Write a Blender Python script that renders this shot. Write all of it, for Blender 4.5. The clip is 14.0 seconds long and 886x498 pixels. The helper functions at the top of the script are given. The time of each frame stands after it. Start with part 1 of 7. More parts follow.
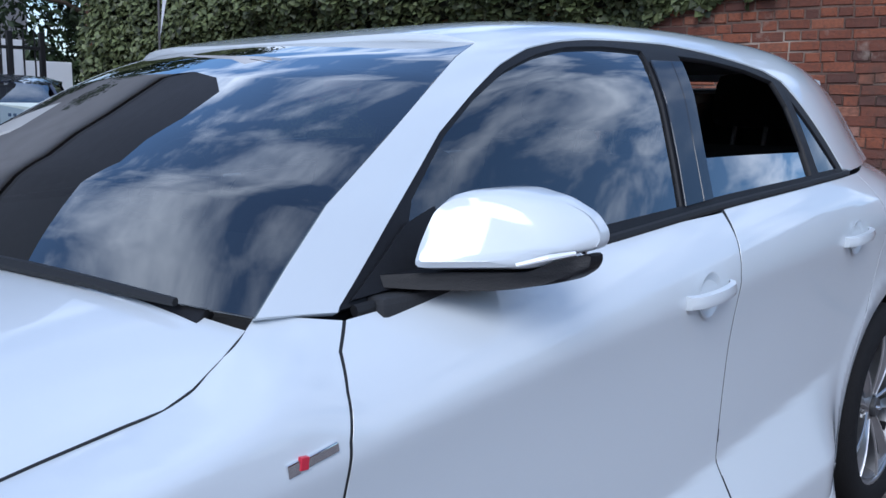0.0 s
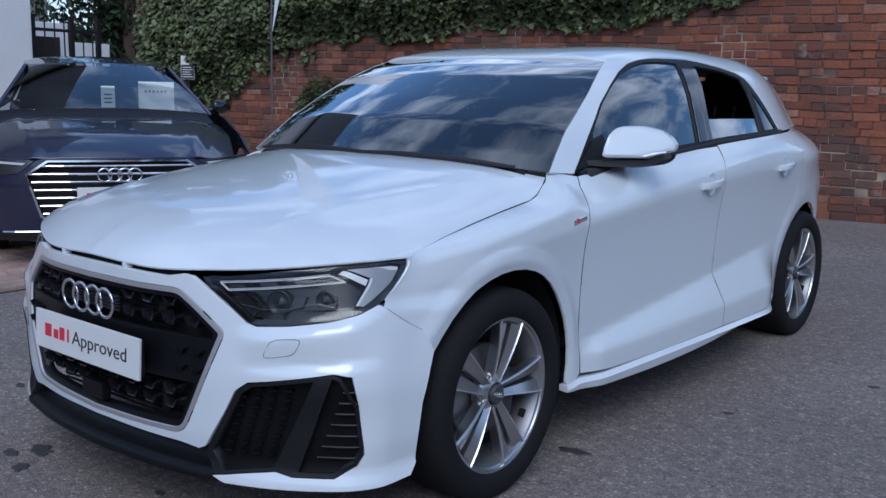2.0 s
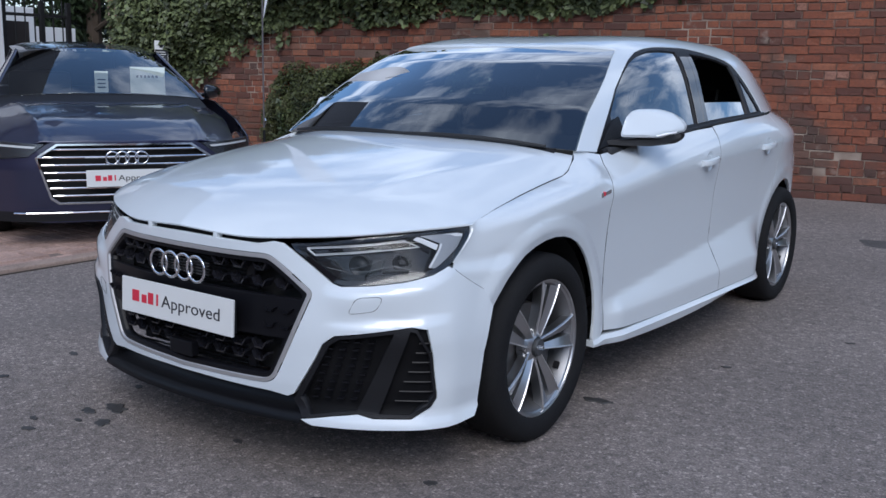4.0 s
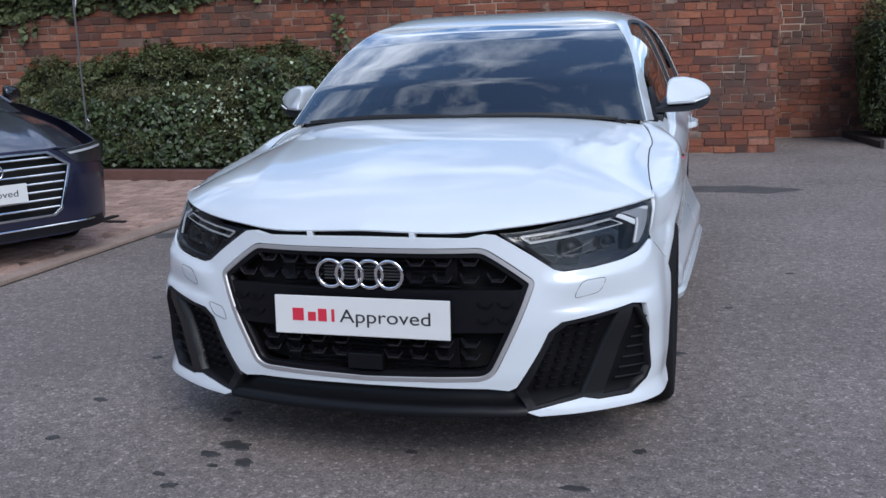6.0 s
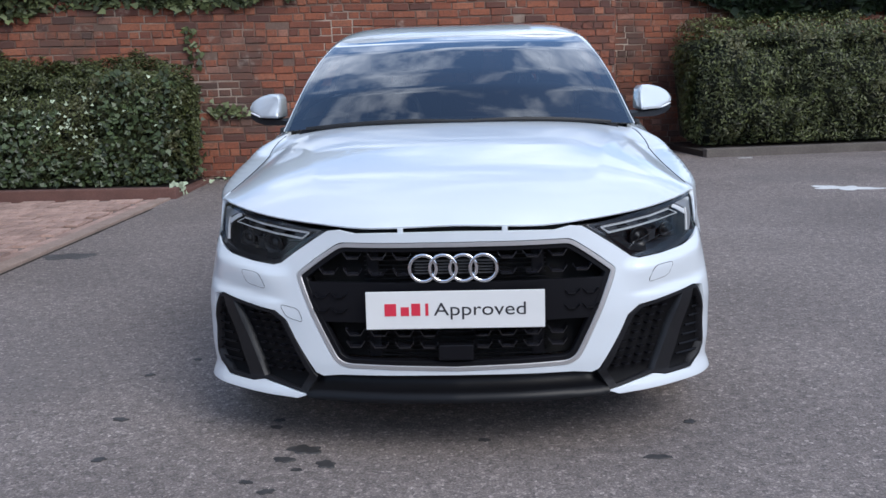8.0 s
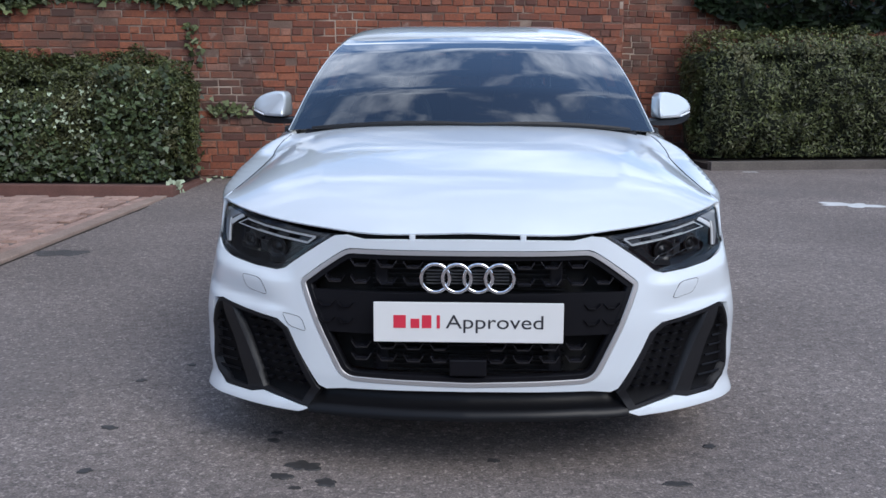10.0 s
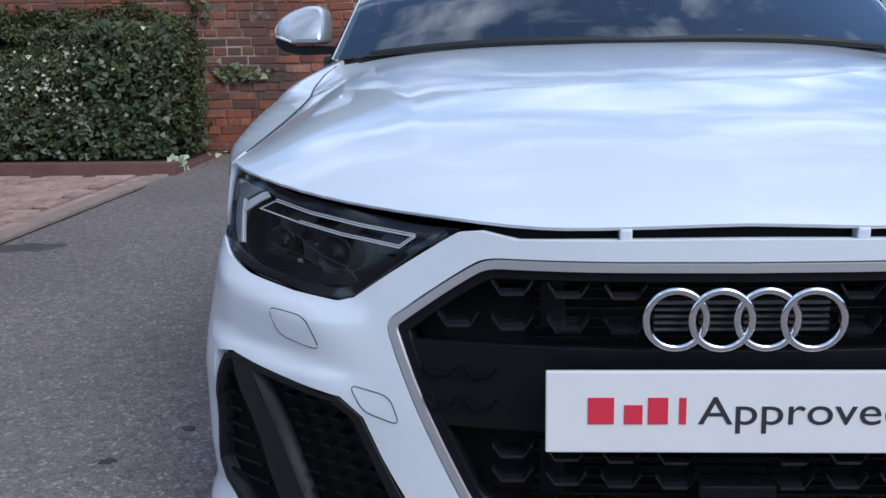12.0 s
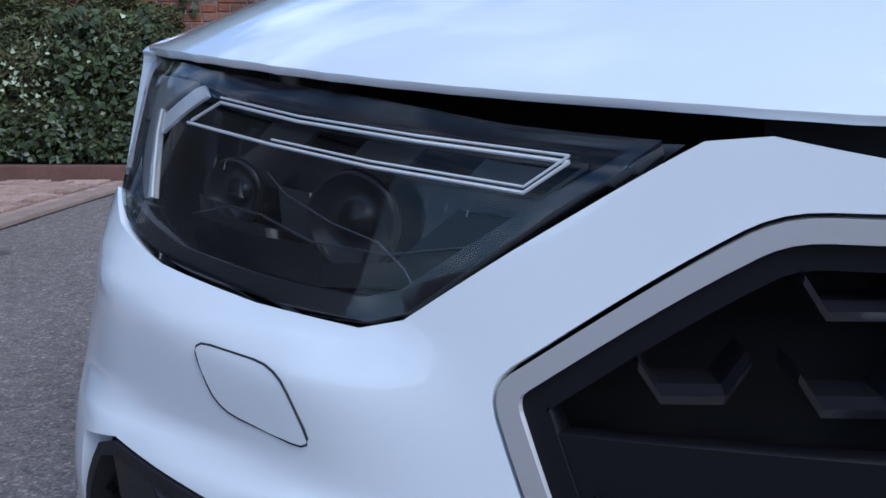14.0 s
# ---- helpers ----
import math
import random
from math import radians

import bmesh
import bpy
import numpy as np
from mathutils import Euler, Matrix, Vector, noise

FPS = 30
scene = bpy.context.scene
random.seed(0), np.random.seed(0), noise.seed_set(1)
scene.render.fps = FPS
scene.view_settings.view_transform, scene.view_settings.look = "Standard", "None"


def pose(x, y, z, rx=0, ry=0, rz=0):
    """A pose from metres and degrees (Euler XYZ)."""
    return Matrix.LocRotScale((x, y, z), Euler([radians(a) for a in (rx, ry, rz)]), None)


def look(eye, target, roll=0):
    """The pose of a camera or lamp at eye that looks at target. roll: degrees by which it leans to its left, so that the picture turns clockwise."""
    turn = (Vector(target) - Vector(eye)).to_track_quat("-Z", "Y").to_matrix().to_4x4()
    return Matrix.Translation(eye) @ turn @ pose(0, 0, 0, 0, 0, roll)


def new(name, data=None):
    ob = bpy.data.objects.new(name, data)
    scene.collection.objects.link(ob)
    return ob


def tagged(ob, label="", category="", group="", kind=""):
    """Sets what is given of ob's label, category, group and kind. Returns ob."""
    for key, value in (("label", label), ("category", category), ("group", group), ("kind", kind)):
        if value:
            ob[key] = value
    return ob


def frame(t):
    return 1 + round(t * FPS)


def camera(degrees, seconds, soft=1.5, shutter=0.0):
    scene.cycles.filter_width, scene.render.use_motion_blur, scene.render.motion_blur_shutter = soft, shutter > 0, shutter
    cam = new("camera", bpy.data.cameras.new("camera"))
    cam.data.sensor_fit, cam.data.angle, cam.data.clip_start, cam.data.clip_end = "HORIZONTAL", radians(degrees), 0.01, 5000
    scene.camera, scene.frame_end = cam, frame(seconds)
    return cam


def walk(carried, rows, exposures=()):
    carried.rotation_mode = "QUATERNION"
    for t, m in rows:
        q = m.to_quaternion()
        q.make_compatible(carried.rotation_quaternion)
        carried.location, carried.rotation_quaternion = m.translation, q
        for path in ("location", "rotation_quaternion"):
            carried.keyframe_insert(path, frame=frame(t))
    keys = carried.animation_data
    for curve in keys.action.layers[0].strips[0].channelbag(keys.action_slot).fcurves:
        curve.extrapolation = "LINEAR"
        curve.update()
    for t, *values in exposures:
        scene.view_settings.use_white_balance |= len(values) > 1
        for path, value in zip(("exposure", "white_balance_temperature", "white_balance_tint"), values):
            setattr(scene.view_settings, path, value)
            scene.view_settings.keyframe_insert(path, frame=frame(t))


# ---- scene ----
cam = camera(50.7, 14.0)
PATH = [
    (0, (1.62, 0.564, 1.178), (0.293, 2.03, 0.881), 0.4),
    (0.5, (1.829, 0.036, 1.176), (0.546, 1.538, 0.866), 1.7),
    (1, (2.029, -0.484, 1.144), (0.766, 1.031, 0.812), 1.4),
    (1.5, (2.197, -0.939, 1.156), (0.933, 0.576, 0.825), 0.7),
    (2, (2.325, -1.264, 1.171), (1.074, 0.26, 0.838), 1.2),
    (2.2, (2.385, -1.351, 1.161), (1.139, 0.178, 0.829), 1.2),
    (4.3, (2.231, -1.847, 1.185), (1.118, -0.229, 0.803), 1.2),
    (4.5, (2.095, -1.953, 1.202), (1.041, -0.299, 0.811), 1.0),
    (5, (1.704, -2.093, 1.187), (0.796, -0.359, 0.776), -0.5),
    (5.5, (1.316, -2.229, 1.193), (0.572, -0.421, 0.769), -1.7),
    (6, (0.931, -2.332, 1.19), (0.387, -0.452, 0.781), -1.9),
    (6.5, (0.579, -2.335, 1.174), (0.202, -0.41, 0.781), -2.2),
    (7, (0.288, -2.391, 1.169), (0.087, -0.441, 0.774), -2.4),
    (7.5, (0.112, -2.482, 1.17), (0.012, -0.526, 0.765), -2.1),
    (8, (0.087, -2.595, 1.164), (-0.001, -0.634, 0.783), -1.5),
    (10.5, (-0.035, -2.302, 1.126), (-0.109, -0.337, 0.757), 0.3),
    (11, (-0.122, -1.933, 1.062), (-0.211, 0.025, 0.667), -0.5),
    (11.5, (-0.23, -1.527, 0.998), (-0.335, 0.427, 0.585), -0.9),
    (12, (-0.33, -1.133, 0.941), (-0.434, 0.82, 0.525), -0.9),
    (12.5, (-0.38, -0.819, 0.871), (-0.477, 1.133, 0.443), -1.4),
    (13, (-0.411, -0.59, 0.805), (-0.523, 1.361, 0.378), -1.7),
    (13.5, (-0.45, -0.439, 0.754), (-0.572, 1.518, 0.36), -0.9),
    (14, (-0.48, -0.349, 0.731), (-0.578, 1.614, 0.365), -0.2),
]
walk(cam, [(t, look(eye, target, roll)) for t, eye, target, roll in PATH],
     [(0, 0.42, 5650, 10), (0.5, -0.12, 5250, 10), (1.0, -0.5, 5150, 10), (1.5, -0.5, 5200, 10), (2.0, 0.06, 5450, 10), (2.3, 0.18, 5600, 10), (4.3, 0.32, 5950, 10), (5.0, 0.42, 6000, 10), (7.0, 0.64, 6100, 10), (7.5, 0.74, 6150, 10), (8.0, 0.68, 6150, 10), (10.5, 0.6, 6100, 10), (12.0, 0.52, 5850, 10), (13.0, 0.4, 5600, 10), (14.0, 0.56, 5500, 10)])

# ---- sky, sun ----
SUN_TURN, SUN_HIGH = 142.0, 42.0
world = bpy.data.worlds.new("sky")
scene.world = world
world.use_nodes = True
wn, wl = world.node_tree.nodes, world.node_tree.links
wn.clear()
w_out = wn.new("ShaderNodeOutputWorld")
w_bg = wn.new("ShaderNodeBackground")
w_sky = wn.new("ShaderNodeTexSky")
w_sky.sky_type, w_sky.sun_disc = "NISHITA", False
w_sky.sun_elevation, w_sky.sun_rotation = radians(SUN_HIGH), radians(SUN_TURN)
w_sky.air_density, w_sky.dust_density, w_sky.ozone_density = 1.0, 1.2, 2.0
# broken cloud on a flat layer overhead
w_co = wn.new("ShaderNodeTexCoord")
w_sep = wn.new("ShaderNodeSeparateXYZ")
wl.new(w_co.outputs["Generated"], w_sep.inputs[0])
w_add = wn.new("ShaderNodeMath")
w_add.operation = "ADD"
w_add.inputs[1].default_value = 0.22
w_abs = wn.new("ShaderNodeMath")
w_abs.operation = "ABSOLUTE"
wl.new(w_sep.outputs["Z"], w_abs.inputs[0])
wl.new(w_abs.outputs[0], w_add.inputs[0])
w_div = wn.new("ShaderNodeVectorMath")
w_div.operation = "DIVIDE"
w_cmb = wn.new("ShaderNodeCombineXYZ")
for i in range(3):
    wl.new(w_add.outputs[0], w_cmb.inputs[i])
wl.new(w_co.outputs["Generated"], w_div.inputs[0])
wl.new(w_cmb.outputs[0], w_div.inputs[1])
w_noise = wn.new("ShaderNodeTexNoise")
w_noise.inputs["Scale"].default_value = 3.0
w_noise.inputs["Detail"].default_value = 7.0
w_noise.inputs["Roughness"].default_value = 0.58
w_noise.inputs["Distortion"].default_value = 0.35
wl.new(w_div.outputs[0], w_noise.inputs["Vector"])
w_ramp = wn.new("ShaderNodeValToRGB")
w_ramp.color_ramp.elements[0].position, w_ramp.color_ramp.elements[1].position = 0.455, 0.685
w_ramp.color_ramp.elements[0].color = (0.05, 0.05, 0.05, 1)
wl.new(w_noise.outputs["Fac"], w_ramp.inputs["Fac"])
w_mix = wn.new("ShaderNodeMix")
w_mix.data_type = "RGBA"
wl.new(w_ramp.outputs["Color"], w_mix.inputs["Factor"])
w_blue = wn.new("ShaderNodeHueSaturation")
w_blue.inputs["Saturation"].default_value = 1.22
wl.new(w_sky.outputs["Color"], w_blue.inputs["Color"])
wl.new(w_blue.outputs["Color"], w_mix.inputs[6])
w_mix.inputs[7].default_value = (8.2, 8.8, 9.8, 1)
wl.new(w_mix.outputs[2], w_bg.inputs["Color"])
w_bg.inputs["Strength"].default_value = 0.12
wl.new(w_bg.outputs[0], w_out.inputs["Surface"])

sun = new("sun", bpy.data.lights.new("sun", "SUN"))
sun.data.energy, sun.data.angle, sun.data.color = 1.2, radians(32), (1.0, 0.96, 0.9)
sun.matrix_world = pose(0, 0, 20, 90 - SUN_HIGH, 0, 180 - SUN_TURN)


# ---- materials ----
def mat(name, colour, rough=0.5, metal=0.0, coat=0.0, spec=0.5, vary=0.0, grain=0.0, scale=6.0, fine=60.0, bump=0.0, bump_scale=80.0, island=0.0, each=0.0, tint=None, fleck=None):
    """A Principled material; its colour drifts on two scales, and its relief is noise."""
    m = bpy.data.materials.new(name)
    m.use_nodes = True
    nt = m.node_tree
    b = nt.nodes["Principled BSDF"]
    b.inputs["Base Color"].default_value = (*colour, 1)
    b.inputs["Roughness"].default_value = rough
    b.inputs["Metallic"].default_value = metal
    b.inputs["Coat Weight"].default_value = coat
    b.inputs["Coat Roughness"].default_value = 0.03
    b.inputs["Specular IOR Level"].default_value = spec
    co = nt.nodes.new("ShaderNodeTexCoord")
    value = None

    def noise_node(s, detail=5.0):
        n = nt.nodes.new("ShaderNodeTexNoise")
        n.inputs["Scale"].default_value, n.inputs["Detail"].default_value = s, detail
        nt.links.new(co.outputs["Object"], n.inputs["Vector"])
        return n.outputs["Fac"]

    def add_term(value, source, amount):
        k = nt.nodes.new("ShaderNodeMath")
        k.operation = "MULTIPLY_ADD"
        k.inputs[1].default_value, k.inputs[2].default_value = 2 * amount, 1 - amount
        nt.links.new(source, k.inputs[0])
        if value is None:
            return k.outputs[0]
        p = nt.nodes.new("ShaderNodeMath")
        p.operation = "MULTIPLY"
        nt.links.new(value, p.inputs[0])
        nt.links.new(k.outputs[0], p.inputs[1])
        return p.outputs[0]

    if vary:
        value = add_term(value, noise_node(scale), vary)
    if grain:
        value = add_term(value, noise_node(fine, 3.0), grain)
    if fleck:
        edge = nt.nodes.new("ShaderNodeValToRGB")
        edge.color_ramp.elements[0].position, edge.color_ramp.elements[1].position = 0.48, 0.70
        nt.links.new(noise_node(fleck[0], 2.0), edge.inputs["Fac"])
        value = add_term(value, edge.outputs["Color"], fleck[1])
    if island:
        g = nt.nodes.new("ShaderNodeNewGeometry")
        value = add_term(value, g.outputs["Random Per Island"], island)
    if each:
        g = nt.nodes.new("ShaderNodeObjectInfo")
        value = add_term(value, g.outputs["Random"], each)
    if value is not None:
        mixed = nt.nodes.new("ShaderNodeMix")
        mixed.data_type, mixed.blend_type = "RGBA", "MULTIPLY"
        mixed.inputs["Factor"].default_value = 1.0
        mixed.inputs[6].default_value = (*colour, 1)
        nt.links.new(value, mixed.inputs[7])
        last = mixed.outputs[2]
        if tint:
            second = nt.nodes.new("ShaderNodeMix")
            second.data_type = "RGBA"
            second.inputs[7].default_value = (*tint[:3], 1)
            edge = nt.nodes.new("ShaderNodeValToRGB")
            edge.color_ramp.elements[0].position, edge.color_ramp.elements[1].position = tint[3], tint[3] + 0.12
            nt.links.new(noise_node(scale * 0.6, 6.0), edge.inputs["Fac"])
            nt.links.new(edge.outputs["Color"], second.inputs["Factor"])
            nt.links.new(last, second.inputs[6])
            last = second.outputs[2]
        nt.links.new(last, b.inputs["Base Color"])
    if bump:
        n = noise_node(bump_scale, 4.0)
        bp = nt.nodes.new("ShaderNodeBump")
        bp.inputs["Strength"].default_value, bp.inputs["Distance"].default_value = bump, 0.01
        nt.links.new(n, bp.inputs["Height"])
        nt.links.new(bp.outputs["Normal"], b.inputs["Normal"])
    return m


def glass(name, tint, rough=0.0, gain=1.0, ior=1.5):
    """A thin pane: what lies behind shows through its tint, and the sky is mirrored by Fresnel."""
    m = bpy.data.materials.new(name)
    m.use_nodes = True
    nt = m.node_tree
    nt.nodes.clear()
    out = nt.nodes.new("ShaderNodeOutputMaterial")
    mixer = nt.nodes.new("ShaderNodeMixShader")
    clear = nt.nodes.new("ShaderNodeBsdfTransparent")
    clear.inputs["Color"].default_value = (*tint, 1)
    gloss = nt.nodes.new("ShaderNodeBsdfGlossy")
    gloss.inputs["Roughness"].default_value = rough
    fres = nt.nodes.new("ShaderNodeFresnel")
    fres.inputs["IOR"].default_value = ior
    k = nt.nodes.new("ShaderNodeMath")
    k.operation, k.use_clamp = "MULTIPLY", True
    k.inputs[1].default_value = gain
    nt.links.new(fres.outputs[0], k.inputs[0])
    nt.links.new(k.outputs[0], mixer.inputs["Fac"])
    nt.links.new(clear.outputs[0], mixer.inputs[1])
    nt.links.new(gloss.outputs[0], mixer.inputs[2])
    nt.links.new(mixer.outputs[0], out.inputs["Surface"])
    return m


WHITE = mat("white_car_paint", (0.69, 0.735, 0.765), 0.32, coat=1.0, vary=0.015, scale=3.0)
WHITE.node_tree.nodes["Principled BSDF"].inputs["Coat IOR"].default_value = 1.56
NAVY = mat("dark_blue_metallic_paint", (0.026, 0.027, 0.062), 0.36, metal=0.5, coat=1.0, vary=0.1, scale=4.0)
GLOSS_BLACK = mat("gloss_black_trim", (0.008, 0.009, 0.012), 0.12, coat=0.6, vary=0.05)
BLACK_PLASTIC = mat("grained_black_plastic", (0.009, 0.009, 0.011), 0.5, spec=0.3, vary=0.2, grain=0.2, bump=0.12, bump_scale=400.0)
FIN_GREY = mat("dark_fin_plastic", (0.011, 0.0112, 0.013), 0.42, spec=0.35, vary=0.15, bump=0.1, bump_scale=300.0)
INTAKE_BLACK = mat("intake_black", (0.004, 0.004, 0.005), 0.6, spec=0.2, vary=0.1)
BARREL = mat("dull_alloy", (0.26, 0.26, 0.27), 0.45, metal=0.8, vary=0.1)
GRILLE_BLACK = mat("black_grille_plastic", (0.006, 0.006, 0.008), 0.38, spec=0.20, vary=0.05)
SEAL_AND_GAP = mat("black_rubber_and_gap_shade", (0.01, 0.01, 0.011), 0.6)
DARK_GREY = mat("dark_grey_plastic", (0.05, 0.052, 0.056), 0.45, vary=0.08, bump=0.1, bump_scale=300.0)
RUBBER = mat("tyre_rubber", (0.012, 0.012, 0.013), 0.85, spec=0.2, vary=0.2, grain=0.15, scale=9.0, bump=0.2, bump_scale=200.0)
ALLOY = mat("silver_alloy", (0.50, 0.505, 0.515), 0.30, metal=0.95, vary=0.08)
BRIGHT_ALLOY = mat("turned_alloy_edge", (0.72, 0.72, 0.73), 0.28, metal=0.8, coat=0.3, vary=0.05)
CHROME = mat("chrome", (0.82, 0.83, 0.85), 0.06, metal=1.0)
SATIN = mat("satin_silver", (0.46, 0.45, 0.45), 0.42, metal=0.5)
STEEL = mat("brake_steel", (0.32, 0.31, 0.30), 0.4, metal=0.9, vary=0.15, scale=20.0)
CABIN = mat("dark_cabin_cloth", (0.03, 0.031, 0.034), 0.8, vary=0.15, grain=0.2, bump=0.2, bump_scale=300.0)
CABIN_LIGHT = mat("grey_roof_lining", (0.25, 0.25, 0.25), 0.9, vary=0.05)
LIP = mat("black_lip_plastic", (0.0055, 0.0055, 0.0065), 0.36, spec=0.22, vary=0.15)
LINER_AND_SHADE = mat("liner_and_inner_shade", (0.006, 0.006, 0.006), 0.9, vary=0.1)
SCREEN = glass("windscreen_glass", (0.20, 0.245, 0.255), gain=4.2)
CLEAR_SCREEN = glass("clear_windscreen_glass", (0.74, 0.78, 0.80), gain=2.0)
SIDE_GLASS = glass("side_window_glass", (0.24, 0.28, 0.29), gain=4.0)
LENS = glass("headlamp_lens", (0.80, 0.81, 0.82), gain=0.6)
LAMP_DARK = mat("headlamp_housing", (0.005, 0.005, 0.007), 0.2, coat=0.3)
LAMP_GREY = mat("headlamp_bezel", (0.011, 0.012, 0.014), 0.32, metal=0.3, coat=0.2)
LAMP_WHITE = mat("headlamp_pale_panel", (0.42, 0.43, 0.45), 0.35, metal=0.3, coat=0.3)
LAMP_PALE = mat("headlamp_grey_plastic", (0.032, 0.034, 0.037), 0.35, metal=0.4, coat=0.3)
GRILLE_GLOSS = mat("gloss_black_grille_bar", (0.014, 0.014, 0.018), 0.16, coat=0.5, spec=0.5, vary=0.05)
LAMP_TRIM = mat("headlamp_reflector", (0.16, 0.17, 0.185), 0.25, metal=0.8)
GUIDE = mat("light_guide", (0.93, 0.95, 0.97), 0.18, coat=0.6)
PLATE = mat("white_plate", (0.72, 0.72, 0.70), 0.35, coat=0.3, vary=0.04, scale=12.0)
RED = mat("red_print", (0.62, 0.03, 0.06), 0.4)
BLACK_PRINT = mat("black_print", (0.03, 0.03, 0.035), 0.4)
PAPER = mat("white_paper", (0.72, 0.80, 0.76), 0.8, vary=0.05)
ASPHALT = mat("worn_asphalt", (0.285, 0.240, 0.220), 0.88, vary=0.42, grain=0.5, scale=0.8, fine=22.0, fleck=(135.0, 0.30), bump=0.6, bump_scale=150.0, tint=(0.20, 0.172, 0.160, 0.58))


def add_stones(m, scale):
    """Small stones in a bound surface: most as dark as the rest, a few pale, some nearly black."""
    nt = m.node_tree
    b = nt.nodes["Principled BSDF"]
    old = b.inputs["Base Color"].links[0].from_socket
    co = nt.nodes.new("ShaderNodeTexCoord")
    cells = nt.nodes.new("ShaderNodeTexVoronoi")
    cells.inputs["Scale"].default_value = scale
    nt.links.new(co.outputs["Object"], cells.inputs["Vector"])
    pick = nt.nodes.new("ShaderNodeSeparateColor")
    nt.links.new(cells.outputs["Color"], pick.inputs[0])
    shade = nt.nodes.new("ShaderNodeValToRGB")
    shade.color_ramp.interpolation = "CONSTANT"
    els = shade.color_ramp.elements
    els[0].position, els[0].color = 0.0, (0.42, 0.42, 0.42, 1)
    els[1].position, els[1].color = 0.13, (0.50, 0.50, 0.50, 1)
    for p, v in ((0.25, 0.56), (0.55, 0.62), (0.90, 0.85), (0.965, 1.0)):
        e = els.new(p)
        e.color = (v, v, v * 0.98, 1)
    nt.links.new(pick.outputs[0], shade.inputs["Fac"])
    times = nt.nodes.new("ShaderNodeVectorMath")
    times.operation = "MULTIPLY"
    nt.links.new(old, times.inputs[0])
    nt.links.new(shade.outputs["Color"], times.inputs[1])
    gain = nt.nodes.new("ShaderNodeVectorMath")
    gain.operation = "SCALE"
    gain.inputs["Scale"].default_value = 1.52
    nt.links.new(times.outputs[0], gain.inputs[0])
    nt.links.new(gain.outputs[0], b.inputs["Base Color"])


add_stones(ASPHALT, 95.0)


def old_brick(name, per_piece):
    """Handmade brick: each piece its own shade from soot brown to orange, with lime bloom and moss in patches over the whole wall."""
    m = mat(name, (0.22, 0.075, 0.045), 0.9, bump=0.7, bump_scale=70.0)
    nt = m.node_tree
    b = nt.nodes["Principled BSDF"]
    geo = nt.nodes.new("ShaderNodeNewGeometry")
    if per_piece:
        shade = nt.nodes.new("ShaderNodeObjectInfo").outputs["Random"]
    else:
        shade = geo.outputs["Random Per Island"]
    ramp_n = nt.nodes.new("ShaderNodeValToRGB")
    els = ramp_n.color_ramp.elements
    els[0].position, els[0].color = 0.0, (0.085, 0.042, 0.034, 1)
    els[1].position, els[1].color = 1.0, (0.34, 0.17, 0.12, 1)
    for p, c in ((0.14, (0.135, 0.052, 0.036)), (0.45, (0.235, 0.075, 0.041)), (0.75, (0.285, 0.093, 0.048)), (0.92, (0.335, 0.125, 0.068))):
        e = els.new(p)
        e.color = (*c, 1)
    nt.links.new(shade, ramp_n.inputs["Fac"])
    last = ramp_n.outputs["Color"]

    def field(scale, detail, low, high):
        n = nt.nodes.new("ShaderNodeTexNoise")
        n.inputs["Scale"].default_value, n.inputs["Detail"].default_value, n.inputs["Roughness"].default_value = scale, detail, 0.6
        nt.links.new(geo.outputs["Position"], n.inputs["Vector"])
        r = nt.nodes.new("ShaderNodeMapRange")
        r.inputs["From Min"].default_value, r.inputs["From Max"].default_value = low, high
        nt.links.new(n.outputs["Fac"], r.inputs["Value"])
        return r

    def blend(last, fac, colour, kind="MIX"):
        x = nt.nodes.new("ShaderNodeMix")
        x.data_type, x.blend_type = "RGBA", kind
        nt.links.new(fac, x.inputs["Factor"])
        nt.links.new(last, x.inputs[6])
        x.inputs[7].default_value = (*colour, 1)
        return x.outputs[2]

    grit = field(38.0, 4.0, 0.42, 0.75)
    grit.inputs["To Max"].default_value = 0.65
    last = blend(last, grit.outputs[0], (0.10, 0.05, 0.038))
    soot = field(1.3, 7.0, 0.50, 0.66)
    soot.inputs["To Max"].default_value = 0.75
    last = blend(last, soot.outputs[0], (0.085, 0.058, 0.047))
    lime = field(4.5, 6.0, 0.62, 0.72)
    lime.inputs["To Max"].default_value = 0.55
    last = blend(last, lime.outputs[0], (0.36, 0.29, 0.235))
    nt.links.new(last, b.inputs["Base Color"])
    return m


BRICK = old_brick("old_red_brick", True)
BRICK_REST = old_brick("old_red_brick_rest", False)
MORTAR = mat("weathered_mortar", (0.15, 0.095, 0.072), 0.92, vary=0.6, grain=0.5, scale=2.2, bump=0.5, bump_scale=120.0, tint=(0.40, 0.315, 0.25, 0.50))
PAVER = mat("clay_pavers", (0.40, 0.27, 0.22), 0.88, vary=0.4, grain=0.4, scale=8.0, each=0.2, bump=0.35, bump_scale=150.0)
PAVER_REST = mat("clay_pavers_rest", (0.40, 0.27, 0.22), 0.88, vary=0.4, grain=0.4, scale=8.0, island=0.2, bump=0.35, bump_scale=150.0)
SAND = mat("jointing_sand", (0.20, 0.15, 0.125), 0.95, vary=0.5, grain=0.5, scale=5.0)
KERB = mat("concrete_kerb", (0.33, 0.245, 0.20), 0.88, vary=0.4, grain=0.4, scale=5.0, bump=0.4, bump_scale=120.0)
